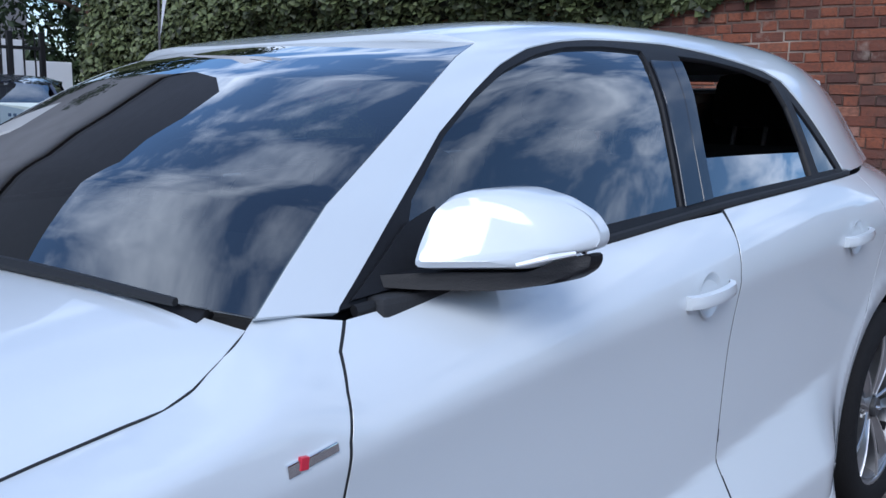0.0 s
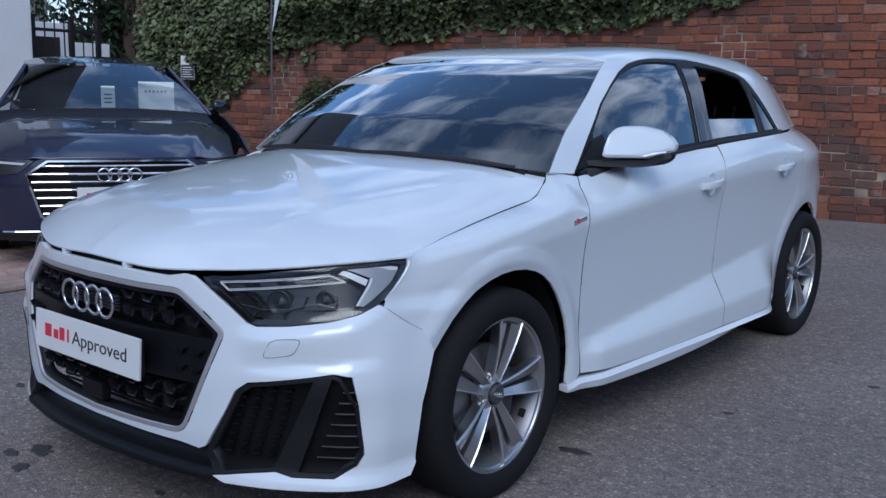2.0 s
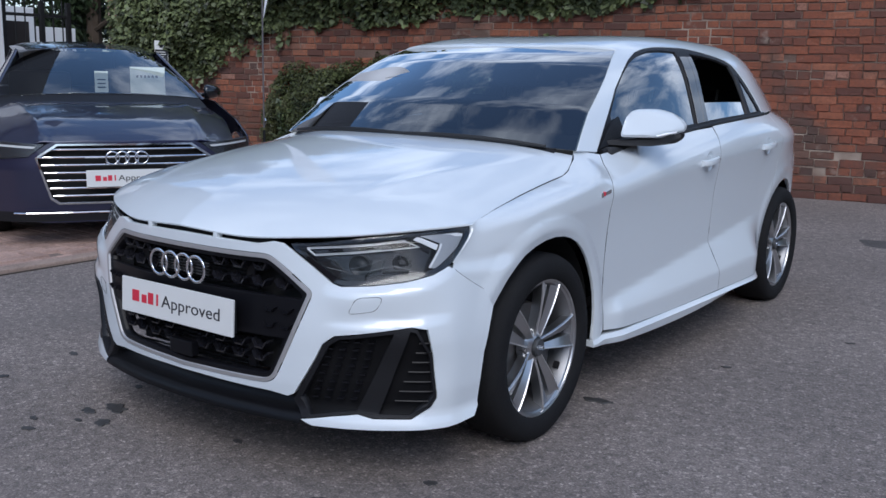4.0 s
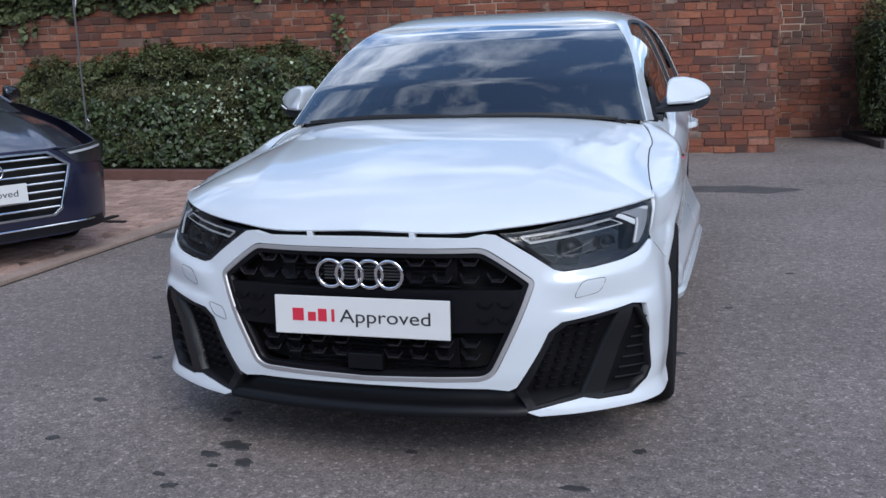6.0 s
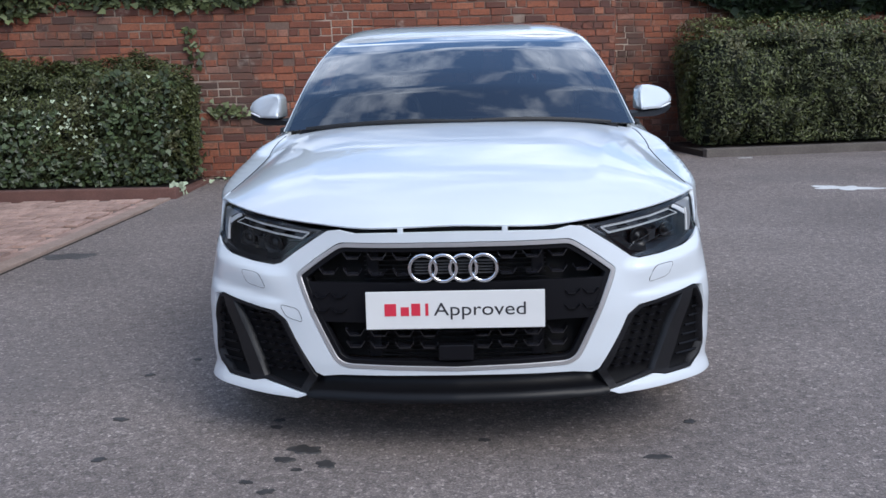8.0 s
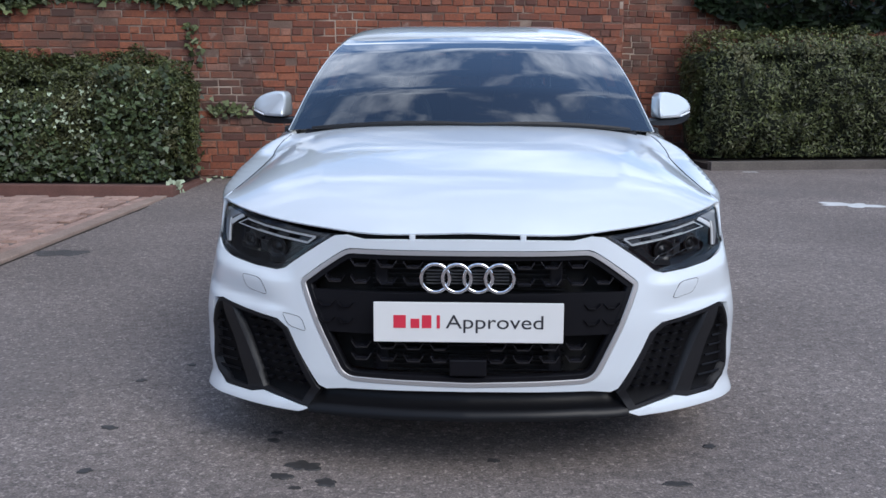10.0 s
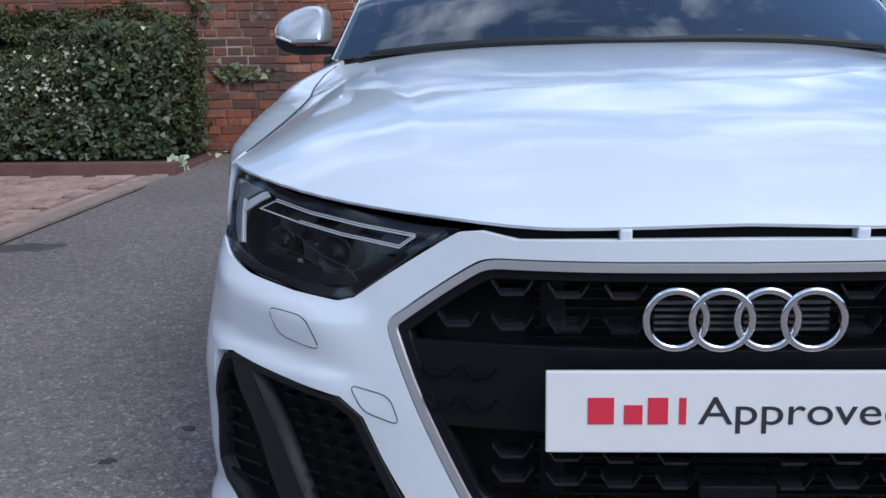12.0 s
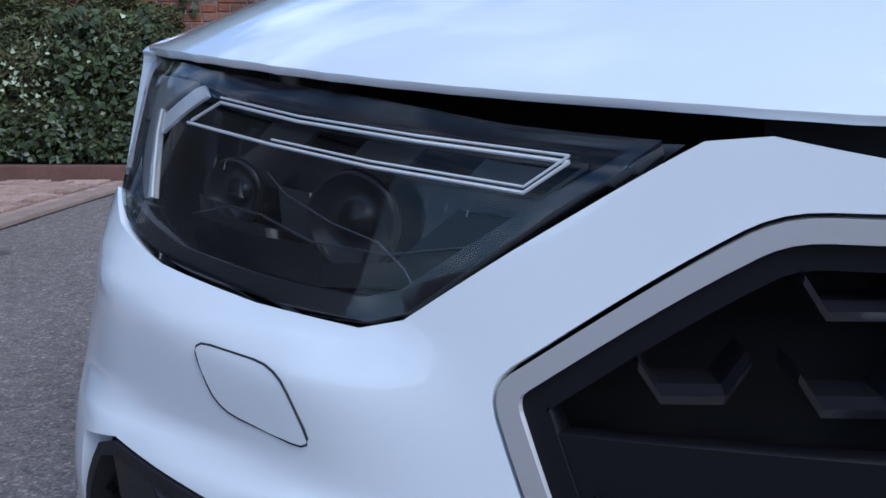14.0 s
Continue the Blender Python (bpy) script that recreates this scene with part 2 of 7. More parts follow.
HEDGE_KERB = mat("dark_hedge_kerb", (0.13, 0.112, 0.098), 0.9, vary=0.5, grain=0.4, scale=3.0, bump=0.4, bump_scale=120.0)
SLATE = mat("dark_roof_slate", (0.035, 0.035, 0.040), 0.6, vary=0.3, grain=0.3, scale=2.0, bump=0.3)
EDGING = mat("dark_brick_edging", (0.15, 0.075, 0.06), 0.85, vary=0.35, grain=0.2, scale=8.0, bump=0.4)
SOIL = mat("dark_soil", (0.035, 0.026, 0.02), 0.95, vary=0.4, grain=0.4, scale=6.0, bump=0.6, bump_scale=40.0)
LEAF = mat("hedge_leaves", (0.064, 0.074, 0.026), 0.42, vary=0.7, scale=3.0, island=0.7, spec=0.35, tint=(0.100, 0.096, 0.042, 0.56))
TREE_LEAF = mat("evergreen_leaves", (0.030, 0.046, 0.020), 0.5, vary=0.6, scale=2.5, island=0.6, spec=0.3)
HANGING_IVY = mat("hanging_ivy_leaves", (0.100, 0.118, 0.050), 0.45, vary=0.7, scale=2.0, island=0.7, spec=0.35)
LIT_TOP_LEAF = mat("lit_hedge_top_leaves", (0.110, 0.120, 0.038), 0.45, vary=0.5, scale=3.0, island=0.5, spec=0.35)
IVY = mat("ivy_leaves", (0.052, 0.072, 0.030), 0.38, vary=0.6, scale=2.5, island=0.65, spec=0.4)
PALE_LEAF = mat("pale_leaves", (0.36, 0.42, 0.28), 0.5, vary=0.3, scale=5.0, island=0.35)
# near-black colour that stands for the shade inside hedges and ivy
SHADE_CORE = mat("painted_inner_shade", (0.012, 0.016, 0.008), 0.95, vary=0.3, scale=9.0)
BARK = mat("bark", (0.07, 0.05, 0.035), 0.9, vary=0.3, bump=0.5)
RENDERED = mat("white_rendered_wall", (0.72, 0.72, 0.72), 0.8, vary=0.08, grain=0.05, scale=1.5, bump=0.15)
GREY_WALL = mat("grey_rendered_wall", (0.26, 0.255, 0.265), 0.85, vary=0.25, grain=0.1, scale=0.8, bump=0.2)
IRON = mat("black_painted_iron", (0.012, 0.012, 0.013), 0.45, vary=0.2)
DARK_WOOD = mat("dark_brown_boards", (0.035, 0.027, 0.024), 0.7, vary=0.3, scale=4.0)
FLAG = mat("white_flag_cloth", (0.72, 0.73, 0.76), 0.7, vary=0.05, scale=3.0)
POLE = mat("dark_flag_pole", (0.11, 0.10, 0.10), 0.4, vary=0.1)
DAMP = mat("damp_asphalt", (0.10, 0.093, 0.09), 0.7, vary=0.5, grain=0.6, scale=5.0, fleck=(150.0, 0.3))
STAIN = mat("oil_stain", (0.05, 0.047, 0.046), 0.6, vary=0.6, grain=0.5, scale=12.0)
WHITE_MARK = mat("worn_white_road_paint", (0.66, 0.66, 0.64), 0.8, vary=0.2, grain=0.25, scale=14.0)


# ---- building ----
def thing(name, label, category, m=Matrix(), group="", kind=""):
    ob = new(name)
    ob.matrix_world = m
    return tagged(ob, label, category, group, kind)


def to_mesh(name, bm, material, smooth=False, angle=None):
    me = bpy.data.meshes.new(name)
    bm.normal_update()
    if angle is not None:
        for e in bm.edges:
            if len(e.link_faces) == 2:
                e.smooth = e.calc_face_angle(0) < radians(angle)
            else:
                e.smooth = False
        smooth = True
    bm.to_mesh(me)
    bm.free()
    me.materials.append(material)
    if smooth:
        me.shade_smooth() if angle is None else me.polygons.foreach_set("use_smooth", [True] * len(me.polygons))
    return me


def part(name, bm, material, parent=None, label="", smooth=False, angle=None):
    ob = new(name, to_mesh(name, bm, material, smooth, angle))
    if parent is not None:
        ob.parent = parent
    return tagged(ob, label)


def box(bm, lo, hi, bevel=0.0, m=None):
    made = bmesh.ops.create_cube(bm, size=1)["verts"]
    lo, hi = Vector(lo), Vector(hi)
    for v in made:
        v.co = Vector([lo[i] + (v.co[i] + 0.5) * (hi[i] - lo[i]) for i in range(3)])
    if bevel:
        edges = list({e for v in made for e in v.link_edges})
        made = list({v for f in bmesh.ops.bevel(bm, geom=edges, offset=bevel, segments=2, affect="EDGES", profile=0.6)["faces"] for v in f.verts} | {v for v in made if v.is_valid})
    if m is not None:
        bmesh.ops.transform(bm, matrix=m, verts=made)
    return made


def tube(bm, points, r, n=8, closed=False):
    """A round bar through points; r is one radius or one for each point."""
    rings = []
    pts = [Vector(p) for p in points]
    k = len(pts)
    for i, p in enumerate(pts):
        a = pts[i - 1] if i or closed else p
        b = pts[(i + 1) % k] if i < k - 1 or closed else p
        t = (b - a).normalized()
        ref = Vector((0, 0, 1)) if abs(t.z) < 0.9 else Vector((1, 0, 0))
        u = t.cross(ref).normalized()
        w = t.cross(u)
        rad = r[i] if isinstance(r, (list, tuple)) else r
        rings.append([bm.verts.new(p + rad * (math.cos(2 * math.pi * j / n) * u + math.sin(2 * math.pi * j / n) * w)) for j in range(n)])
    for i in range(k if closed else k - 1):
        a, b = rings[i], rings[(i + 1) % k]
        for j in range(n):
            bm.faces.new((a[j], a[(j + 1) % n], b[(j + 1) % n], b[j]))
    if not closed:
        bm.faces.new(rings[0][::-1])
        bm.faces.new(rings[-1])


def lathe(bm, profile, n=48, close=False):
    """Turns (radius, offset) round the x axis."""
    rings = [[bm.verts.new((o, r * math.cos(2 * math.pi * j / n), r * math.sin(2 * math.pi * j / n))) for j in range(n)] for r, o in profile]
    for a, b in zip(rings, rings[1:] + ([rings[0]] if close else [])):
        for j in range(n):
            bm.faces.new((a[j], b[j], b[(j + 1) % n], a[(j + 1) % n]))
    return rings


def inside(p, poly):
    x, y, r = p[0], p[1], False
    j = len(poly) - 1
    for i in range(len(poly)):
        a, b = poly[i], poly[j]
        if (a[1] > y) != (b[1] > y) and x < (b[0] - a[0]) * (y - a[1]) / (b[1] - a[1]) + a[0]:
            r = not r
        j = i
    return r


def dense(poly, step, su, sv, closed=True):
    out = []
    for i in range(len(poly) if closed else len(poly) - 1):
        a, b = poly[i], poly[(i + 1) % len(poly)]
        n = max(1, math.ceil(math.hypot((b[0] - a[0]) * su, (b[1] - a[1]) * sv) / step))
        out += [(a[0] + (b[0] - a[0]) * k / n, a[1] + (b[1] - a[1]) * k / n) for k in range(n)]
    return out


def rounded(poly, r, n=4, su=1.0, sv=1.0):
    """The outline with its corners cut round."""
    out = []
    for i, p in enumerate(poly):
        a, b = poly[i - 1], poly[(i + 1) % len(poly)]
        la = math.hypot((a[0] - p[0]) * su, (a[1] - p[1]) * sv)
        lb = math.hypot((b[0] - p[0]) * su, (b[1] - p[1]) * sv)
        ka, kb = min(r / la, 0.45), min(r / lb, 0.45)
        pa = (p[0] + (a[0] - p[0]) * ka, p[1] + (a[1] - p[1]) * ka)
        pb = (p[0] + (b[0] - p[0]) * kb, p[1] + (b[1] - p[1]) * kb)
        for j in range(n + 1):
            t = j / n
            out.append(tuple((1 - t) ** 2 * pa[k] + 2 * t * (1 - t) * p[k] + t * t * pb[k] for k in (0, 1)))
    return out


from mathutils.geometry import delaunay_2d_cdt


def sheet(name, parent, surf, outline, material, holes=(), step=0.03, flange=0.012, su=1.0, sv=1.0, out=(0, 0, 1), label="", mirror=False, lift=0.0):
    """A panel cut from a smooth surface surf(u, v) by its outline, with an edge turned in; su and sv turn u and v into metres. Its normals are those of the surface."""
    loops = [dense(outline, step, su, sv)] + [dense(h, step, su, sv) for h in holes]
    pts, edges = [], []
    for lp in loops:
        k = len(pts)
        pts += lp
        edges += [(k + i, k + (i + 1) % len(lp)) for i in range(len(lp))]
    nb = len(pts)
    us, vs = [p[0] for p in loops[0]], [p[1] for p in loops[0]]
    du, dv = step / su, step / sv
    gu = np.arange(min(us) + du * 0.5, max(us), du)
    gv = np.arange(min(vs) + dv * 0.5, max(vs), dv)
    edge_pts = np.array([(p[0] * su, p[1] * sv) for p in pts])
    for u in gu:
        for v in gv:
            if inside((u, v), loops[0]) and not any(inside((u, v), h) for h in loops[1:]):
                d = edge_pts - (u * su, v * sv)
                if (d * d).sum(1).min() > (0.45 * step) ** 2:
                    pts.append((float(u), float(v)))
    got = delaunay_2d_cdt([Vector((p[0] * su, p[1] * sv)) for p in pts], edges, [], 0, 1e-6)
    flat, tris = got[0], got[2]
    eps = 0.002
    sign = -1.0 if mirror else 1.0
    outv = Vector(out)
    co, no = [], []
    for q in flat:
        u, v = q.x / su, q.y / sv
        p = Vector(surf(u, v))
        a = Vector(surf(u + eps / su, v)) - Vector(surf(u - eps / su, v))
        b = Vector(surf(u, v + eps / sv)) - Vector(surf(u, v - eps / sv))
        n = a.cross(b).normalized()
        if n.dot(outv) < 0:
            n = -n
        p = p + n * lift
        co.append(Vector((sign * p.x, p.y, p.z)))
        no.append(Vector((sign * n.x, n.y, n.z)))
    keep = []
    for t in tris:
        c = (sum(flat[i].x for i in t) / 3 / su, sum(flat[i].y for i in t) / 3 / sv)
        if inside(c, loops[0]) and not any(inside(c, h) for h in loops[1:]):
            n = (co[t[1]] - co[t[0]]).cross(co[t[2]] - co[t[0]])
            keep.append(tuple(t) if n.dot(no[t[0]]) > 0 else tuple(t)[::-1])
    faces, loop_no = list(keep), [tuple(no[i]) for t in keep for i in t]
    verts = list(co)
    if flange:
        count = {}
        for t in keep:
            for i in range(3):
                e = (t[i], t[(i + 1) % 3])
                count[tuple(sorted(e))] = count.get(tuple(sorted(e)), []) + [e]
        ring = [v[0] for v in count.values() if len(v) == 1]
        low = {}
        for e in ring:
            for i in e:
                if i not in low:
                    low[i] = len(verts)
                    verts.append(co[i] - no[i] * flange)
        for a, b in ring:
            f = (b, a, low[a], low[b])
            n = (co[a] - co[b]).cross(verts[low[a]] - co[b])
            n = n.normalized() if n.length > 1e-9 else no[a]
            faces.append(f)
            soft_a, soft_b = (n + no[a]).normalized(), (n + no[b]).normalized()
            loop_no += [tuple(soft_b), tuple(soft_a), tuple(n), tuple(n)]
    me = bpy.data.meshes.new(name)
    me.from_pydata([tuple(v) for v in verts], [], faces)
    me.polygons.foreach_set("use_smooth", [True] * len(faces))
    me.normals_split_custom_set(loop_no)
    me.materials.append(material)
    ob = new(name, me)
    if parent is not None:
        ob.parent = parent
    return tagged(ob, label)


# ---- ground ----
WALL_Y, WALL_END, COURSE = 7.85, 1.60, 0.078
WALL = pose(0, 7.85, 0.055, 0, 0, 9.8) @ pose(0, -7.85, 0)   # the wall runs askew to the yard


def slab(name, x0, x1, y0, y1, z0, z1, material, kind="structure", bevel=0.0, label="", category="", parent=None):
    bm = bmesh.new()
    box(bm, (x0, y0, z0), (x1, y1, z1), bevel)
    ob = part(name, bm, material, parent)
    return tagged(ob, label, category, "", kind)


bm = bmesh.new()
edges = [-400, -60, -20, -10, -6, -4, -2, 0, 2, 4, 6, 10, 20, 60, 400]
rise = [-400, -60, -20, -10, -6, -4, -2, 0, 2, 4, 5.4, 5.9, 6.4, 6.9, 7.4, 10, 20, 60, 400]
grid = [[bm.verts.new((x, y, 0.055 * min(1, max(0, (y - 5.4) / 1.8)) * min(1, max(0, (x + 3.2) / 1.2)))) for x in edges] for y in rise]
for a, b in zip(grid, grid[1:]):
    for i in range(len(edges) - 1):
        bm.faces.new((a[i], a[i + 1], b[i + 1], b[i]))
tagged(part("ground", bm, ASPHALT), "worn grey asphalt yard with dark spots", "ground", "", "structure")

# oil spots and worn paint, as thin uneven films
def ground_z(x, y):
    return 0.055 * min(1, max(0, (y - 5.4) / 1.8)) * min(1, max(0, (x + 3.2) / 1.2))


def film(name, x, y, rx, ry, material, label, category, seed, n=22, rough=0.35):
    rnd = random.Random(seed)
    bm = bmesh.new()
    ring = []
    k1, k2 = rnd.random() * 6, rnd.random() * 6
    for i in range(n):
        a = 2 * math.pi * i / n
        r = 1 + rough * (0.6 * math.sin(2 * a + k1) + 0.5 * math.sin(5 * a + k2) + 0.5 * (rnd.random() - 0.5))
        ring.append((x + rx * r * math.cos(a), y + ry * r * math.sin(a)))
    low = [bm.verts.new((p[0], p[1], ground_z(*p) + 0.0008)) for p in ring]
    inner = [(x + (p[0] - x) * 0.93, y + (p[1] - y) * 0.93) for p in ring]
    top = [bm.verts.new((p[0], p[1], ground_z(*p) + 0.004)) for p in inner]
    hub = bm.verts.new((x, y, ground_z(x, y) + 0.004))
    for i in range(n):
        bm.faces.new((hub, top[i], top[(i + 1) % n]))
        bm.faces.new((low[i], low[(i + 1) % n], top[(i + 1) % n], top[i]))
    return tagged(part(name, bm, material), label, category, "", "structure")


SPOTS = [(-0.484, 0.137, 0.050, 0.034), (-0.534, 0.061, 0.030, 0.022), (-0.400, 0.026, 0.034, 0.024), (-0.541, -0.159, 0.022, 0.016), (-0.613, -0.096, 0.018, 0.013), (0.597, 0.062, 0.036, 0.018), (0.752, 0.342, 0.022, 0.014), (0.077, 0.202, 0.016, 0.014),
         (-0.615, 0.325, 0.020, 0.014), (-0.617, 0.388, 0.018, 0.012), (-1.176, 0.41, 0.026, 0.016), (-0.481, -0.013, 0.014, 0.010), (-1.241, 0.884, 0.020, 0.014), (-1.108, 1.082, 0.018, 0.014), (-1.114, 0.072, 0.022, 0.016), (0.80, 1.30, 0.050, 0.026), (1.03, 2.02, 0.020, 0.012), (1.35, 2.75, 0.018, 0.012)]
for i, (x, y, rx, ry) in enumerate(SPOTS):
    film("oil_spot", x, y, rx, ry, STAIN, "small dark oil spot on the asphalt", "stain", 40 + i)
film("damp_patch", 1.16, 5.71, 0.42, 0.19, DAMP, "dark damp patch on the asphalt", "stain", 7, n=48, rough=0.22)
film("damp_patch", -2.66, 3.36, 0.15, 0.12, DAMP, "dark damp stain on the asphalt beside the kerb", "stain", 8, n=40, rough=0.3)
film("paint_mark", 3.31, 5.86, 0.22, 0.12, WHITE_MARK, "worn white paint splash on the asphalt", "road marking", 11, rough=0.55, n=40)
film("paint_mark", 3.60, 5.80, 0.07, 0.03, WHITE_MARK, "worn white paint splash on the asphalt", "road marking", 12, rough=0.6)
film("litter", 3.10, 8.26, 0.06, 0.03, WHITE_MARK, "pale scrap of paper on the asphalt", "litter", 13, rough=0.5)

# bay of clay pavers with its flush kerb
KERB_X = -2.85
bm = bmesh.new()
box(bm, (-12, -8, -0.05), (KERB_X - 0.24, 6.03, 0.004))
bay = tagged(part("paved_bay", bm, SAND), "clay block paving of a parking bay", "paving", "", "structure")
kerb = thing("kerb", "row of weathered flush kerb stones", "kerb", kind="structure")
for i in range(15):
    bm = bmesh.new()
    y0 = -7.4 + i * 0.915
    box(bm, (KERB_X - 0.12, y0, -0.08), (KERB_X, min(y0 + 0.909, 6.028), 0.028), 0.010)
    part("kerb_stone", bm, KERB, kerb)
bm = bmesh.new()
box(bm, (KERB_X - 0.235, -7.4, -0.05), (KERB_X - 0.125, 6.03, 0.006))
part("kerb_bed", bm, SAND, kerb)
# dark joint strip that also paints in the shadow line of the kerb step
bm = bmesh.new()
for i in range(90):
    y0 = -7.2 + i * 0.147
    box(bm, (KERB_X - 0.002, y0, -0.02), (KERB_X + 0.016 + 0.012 * noise.noise(Vector((0, y0 * 3, 4))), y0 + 0.1475, 0.004))
part("kerb_joint", bm, SOIL, kerb, "dark dirt joint along the kerb, its shadow line painted in")
for i in range(62):
    bm = bmesh.new()
    box(bm, (KERB_X - 0.23, -0.4 + i * 0.105, -0.03), (KERB_X - 0.13, -0.4 + i * 0.105 + 0.099, 0.013), 0.004)
    part("edge_paver", bm, PAVER, kerb)


# ---- walls of old brick ----
def brick_mesh(name, w, d, h, material, seed):
    rnd = random.Random(seed)
    bm = bmesh.new()
    box(bm, (-w / 2, -d, -h / 2), (w / 2, 0, h / 2), 0.006)
    for v in bm.verts:
        if v.co.y < -d * 0.5:
            v.co += Vector((rnd.uniform(-1, 1) * 0.003, rnd.uniform(-1, 1) * 0.005, rnd.uniform(-1, 1) * 0.003))
    return to_mesh(name, bm, material)


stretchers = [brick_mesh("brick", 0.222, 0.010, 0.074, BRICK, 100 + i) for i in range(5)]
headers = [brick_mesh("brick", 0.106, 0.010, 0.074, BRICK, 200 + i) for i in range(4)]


def brick_face(wall, x0, x1, y, z_top, near_x, near_z, seed, name, z_base=0.0):
    """Courses of bricks on the face y of a wall: those in the near stretch are pieces, the rest one mesh."""
    rnd = random.Random(seed)
    verts, faces, count = [], [], 0
    for c in range(int((z_top - z_base) / COURSE)):
        z = z_base + (c + 0.5) * COURSE
        head = c % 4 == 3
        x = x0 + rnd.uniform(0, 0.08)
        while x < x1 - 0.04:
            short = head or rnd.random() < 0.22
            w = (0.106 if short else 0.222) + rnd.uniform(-0.012, 0.012)
            w = min(w, x1 - x)
            cx, dz, dy = x + w / 2, rnd.uniform(-0.006, 0.006), rnd.uniform(-0.006, 0.010)
            dz += 0.007 * math.sin(1.1 * x + 0.35 * c) + 0.004 * math.sin(3.7 * x)
            x += w + 0.010
            if w < 0.04:
                continue
            if rnd.random() < 0.012:
                continue
            if near_x[0] < cx < near_x[1] and near_z[0] < z < near_z[1] and count < 300:
                ob = new("brick", rnd.choice(headers if short else stretchers))
                ob.parent = wall
                ob.matrix_local = pose(cx, y + 0.6 * dy - 0.001, z + dz, 0, rnd.uniform(-0.8, 0.8), rnd.uniform(-1.2, 1.2)) @ Matrix.Diagonal((w / (0.106 if short else 0.222), 1, rnd.uniform(0.9, 1.04), 1))
                count += 1
            else:
                k = len(verts)
                h, b = 0.0365 * rnd.uniform(0.9, 1.05), 0.007
                for sx, sz, yy in ((-1, -1, 0), (1, -1, 0), (1, 1, 0), (-1, 1, 0)):
                    verts.append((cx + sx * w / 2, y + 0.002, z + dz + sz * h))
                for sx, sz in ((-1, -1), (1, -1), (1, 1), (-1, 1)):
                    verts.append((cx + sx * (w / 2 - b) + rnd.uniform(-1, 1) * 0.003, y + dy * 0.6 - 0.011 + rnd.uniform(-1, 1) * 0.003, z + dz + sz * (h - b) + rnd.uniform(-1, 1) * 0.003))
                faces += [(k + 4, k + 5, k + 6, k + 7)] + [(k + i, k + (i + 1) % 4, k + 4 + (i + 1) % 4, k + 4 + i) for i in range(4)]
    me = bpy.data.meshes.new(name)
    me.from_pydata(verts, [], faces)
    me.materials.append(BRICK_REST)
    ob = new(name, me)
    ob.parent = wall
    tagged(ob, kind="stuff")


WALL_TOP = 2.75
wall_main = slab("wall_north", -9.5, WALL_END, WALL_Y, WALL_Y + 0.35, 0, WALL_TOP, MORTAR, label="old red brick garden wall, patched and mossy", category="wall")
wall_main.matrix_world = WALL
wall_back = slab("wall_recess", WALL_END + 0.002, 14.5, WALL_Y + 1.50, WALL_Y + 1.83, 0, 2.1, MORTAR, label="old red brick wall set back behind a hedge", category="wall")
wall_back.matrix_world = WALL
wall_return = slab("wall_return", WALL_END - 0.34, WALL_END + 0.001, WALL_Y + 0.352, WALL_Y + 1.498, 0, WALL_TOP, MORTAR, label="brick return of the garden wall", category="wall")
wall_return.matrix_world = WALL


# plain brick range that closes the yard behind the camera
yard_range = slab("wall_south", -30, 26, -15.4, -15.0, 0, 3.6, BRICK_REST, label="plain brick range closing the yard", category="wall")
slab("wall_east", 13.0, 13.4, -15.0, 9.5, 0, 3.0, BRICK_REST, label="plain brick wall closing the yard", category="wall")
slab("wall_west", -30.4, -30.0, -15.4, 1.5, 0, 4.0, RENDERED, label="plain rendered wall closing the yard", category="wall")


# ---- leaves ----
def leaves(name, spots, size, material, label, category, seed, kind="stuff", shape=0):
    """One mesh of many small bent leaves at spots of (point, outward)."""
    rnd = random.Random(seed)
    verts, faces = [], []
    for p, out in spots:
        s = size * rnd.uniform(0.6, 1.35)
        n = (Vector(out) + Vector((rnd.gauss(0, 0.55), rnd.gauss(0, 0.55), rnd.gauss(0, 0.55) + 0.25))).normalized()
        t = n.cross(Vector((rnd.gauss(0, 1), rnd.gauss(0, 1), rnd.gauss(0, 1)))).normalized()
        w = n.cross(t)
        p = Vector(p)
        k = len(verts)
        if shape == 0:
            verts += [p - t * s, p + w * s * 0.42 + n * s * 0.12, p + t * s, p - w * s * 0.42 + n * s * 0.12]
            faces += [(k, k + 1, k + 2), (k, k + 2, k + 3)]
        else:
            verts += [p - t * s * 0.7, p - t * s * 0.35 + w * s * 0.75, p + t * s * 0.15 + w * s * 0.4, p + t * s, p + t * s * 0.15 - w * s * 0.4, p - t * s * 0.35 - w * s * 0.75]
            faces += [(k, k + 1, k + 2, k + 3), (k, k + 3, k + 4, k + 5)]
    me = bpy.data.meshes.new(name)
    me.from_pydata([tuple(v) for v in verts], [], faces)
    me.materials.append(material)
    return tagged(new(name, me), label, category, "", kind)


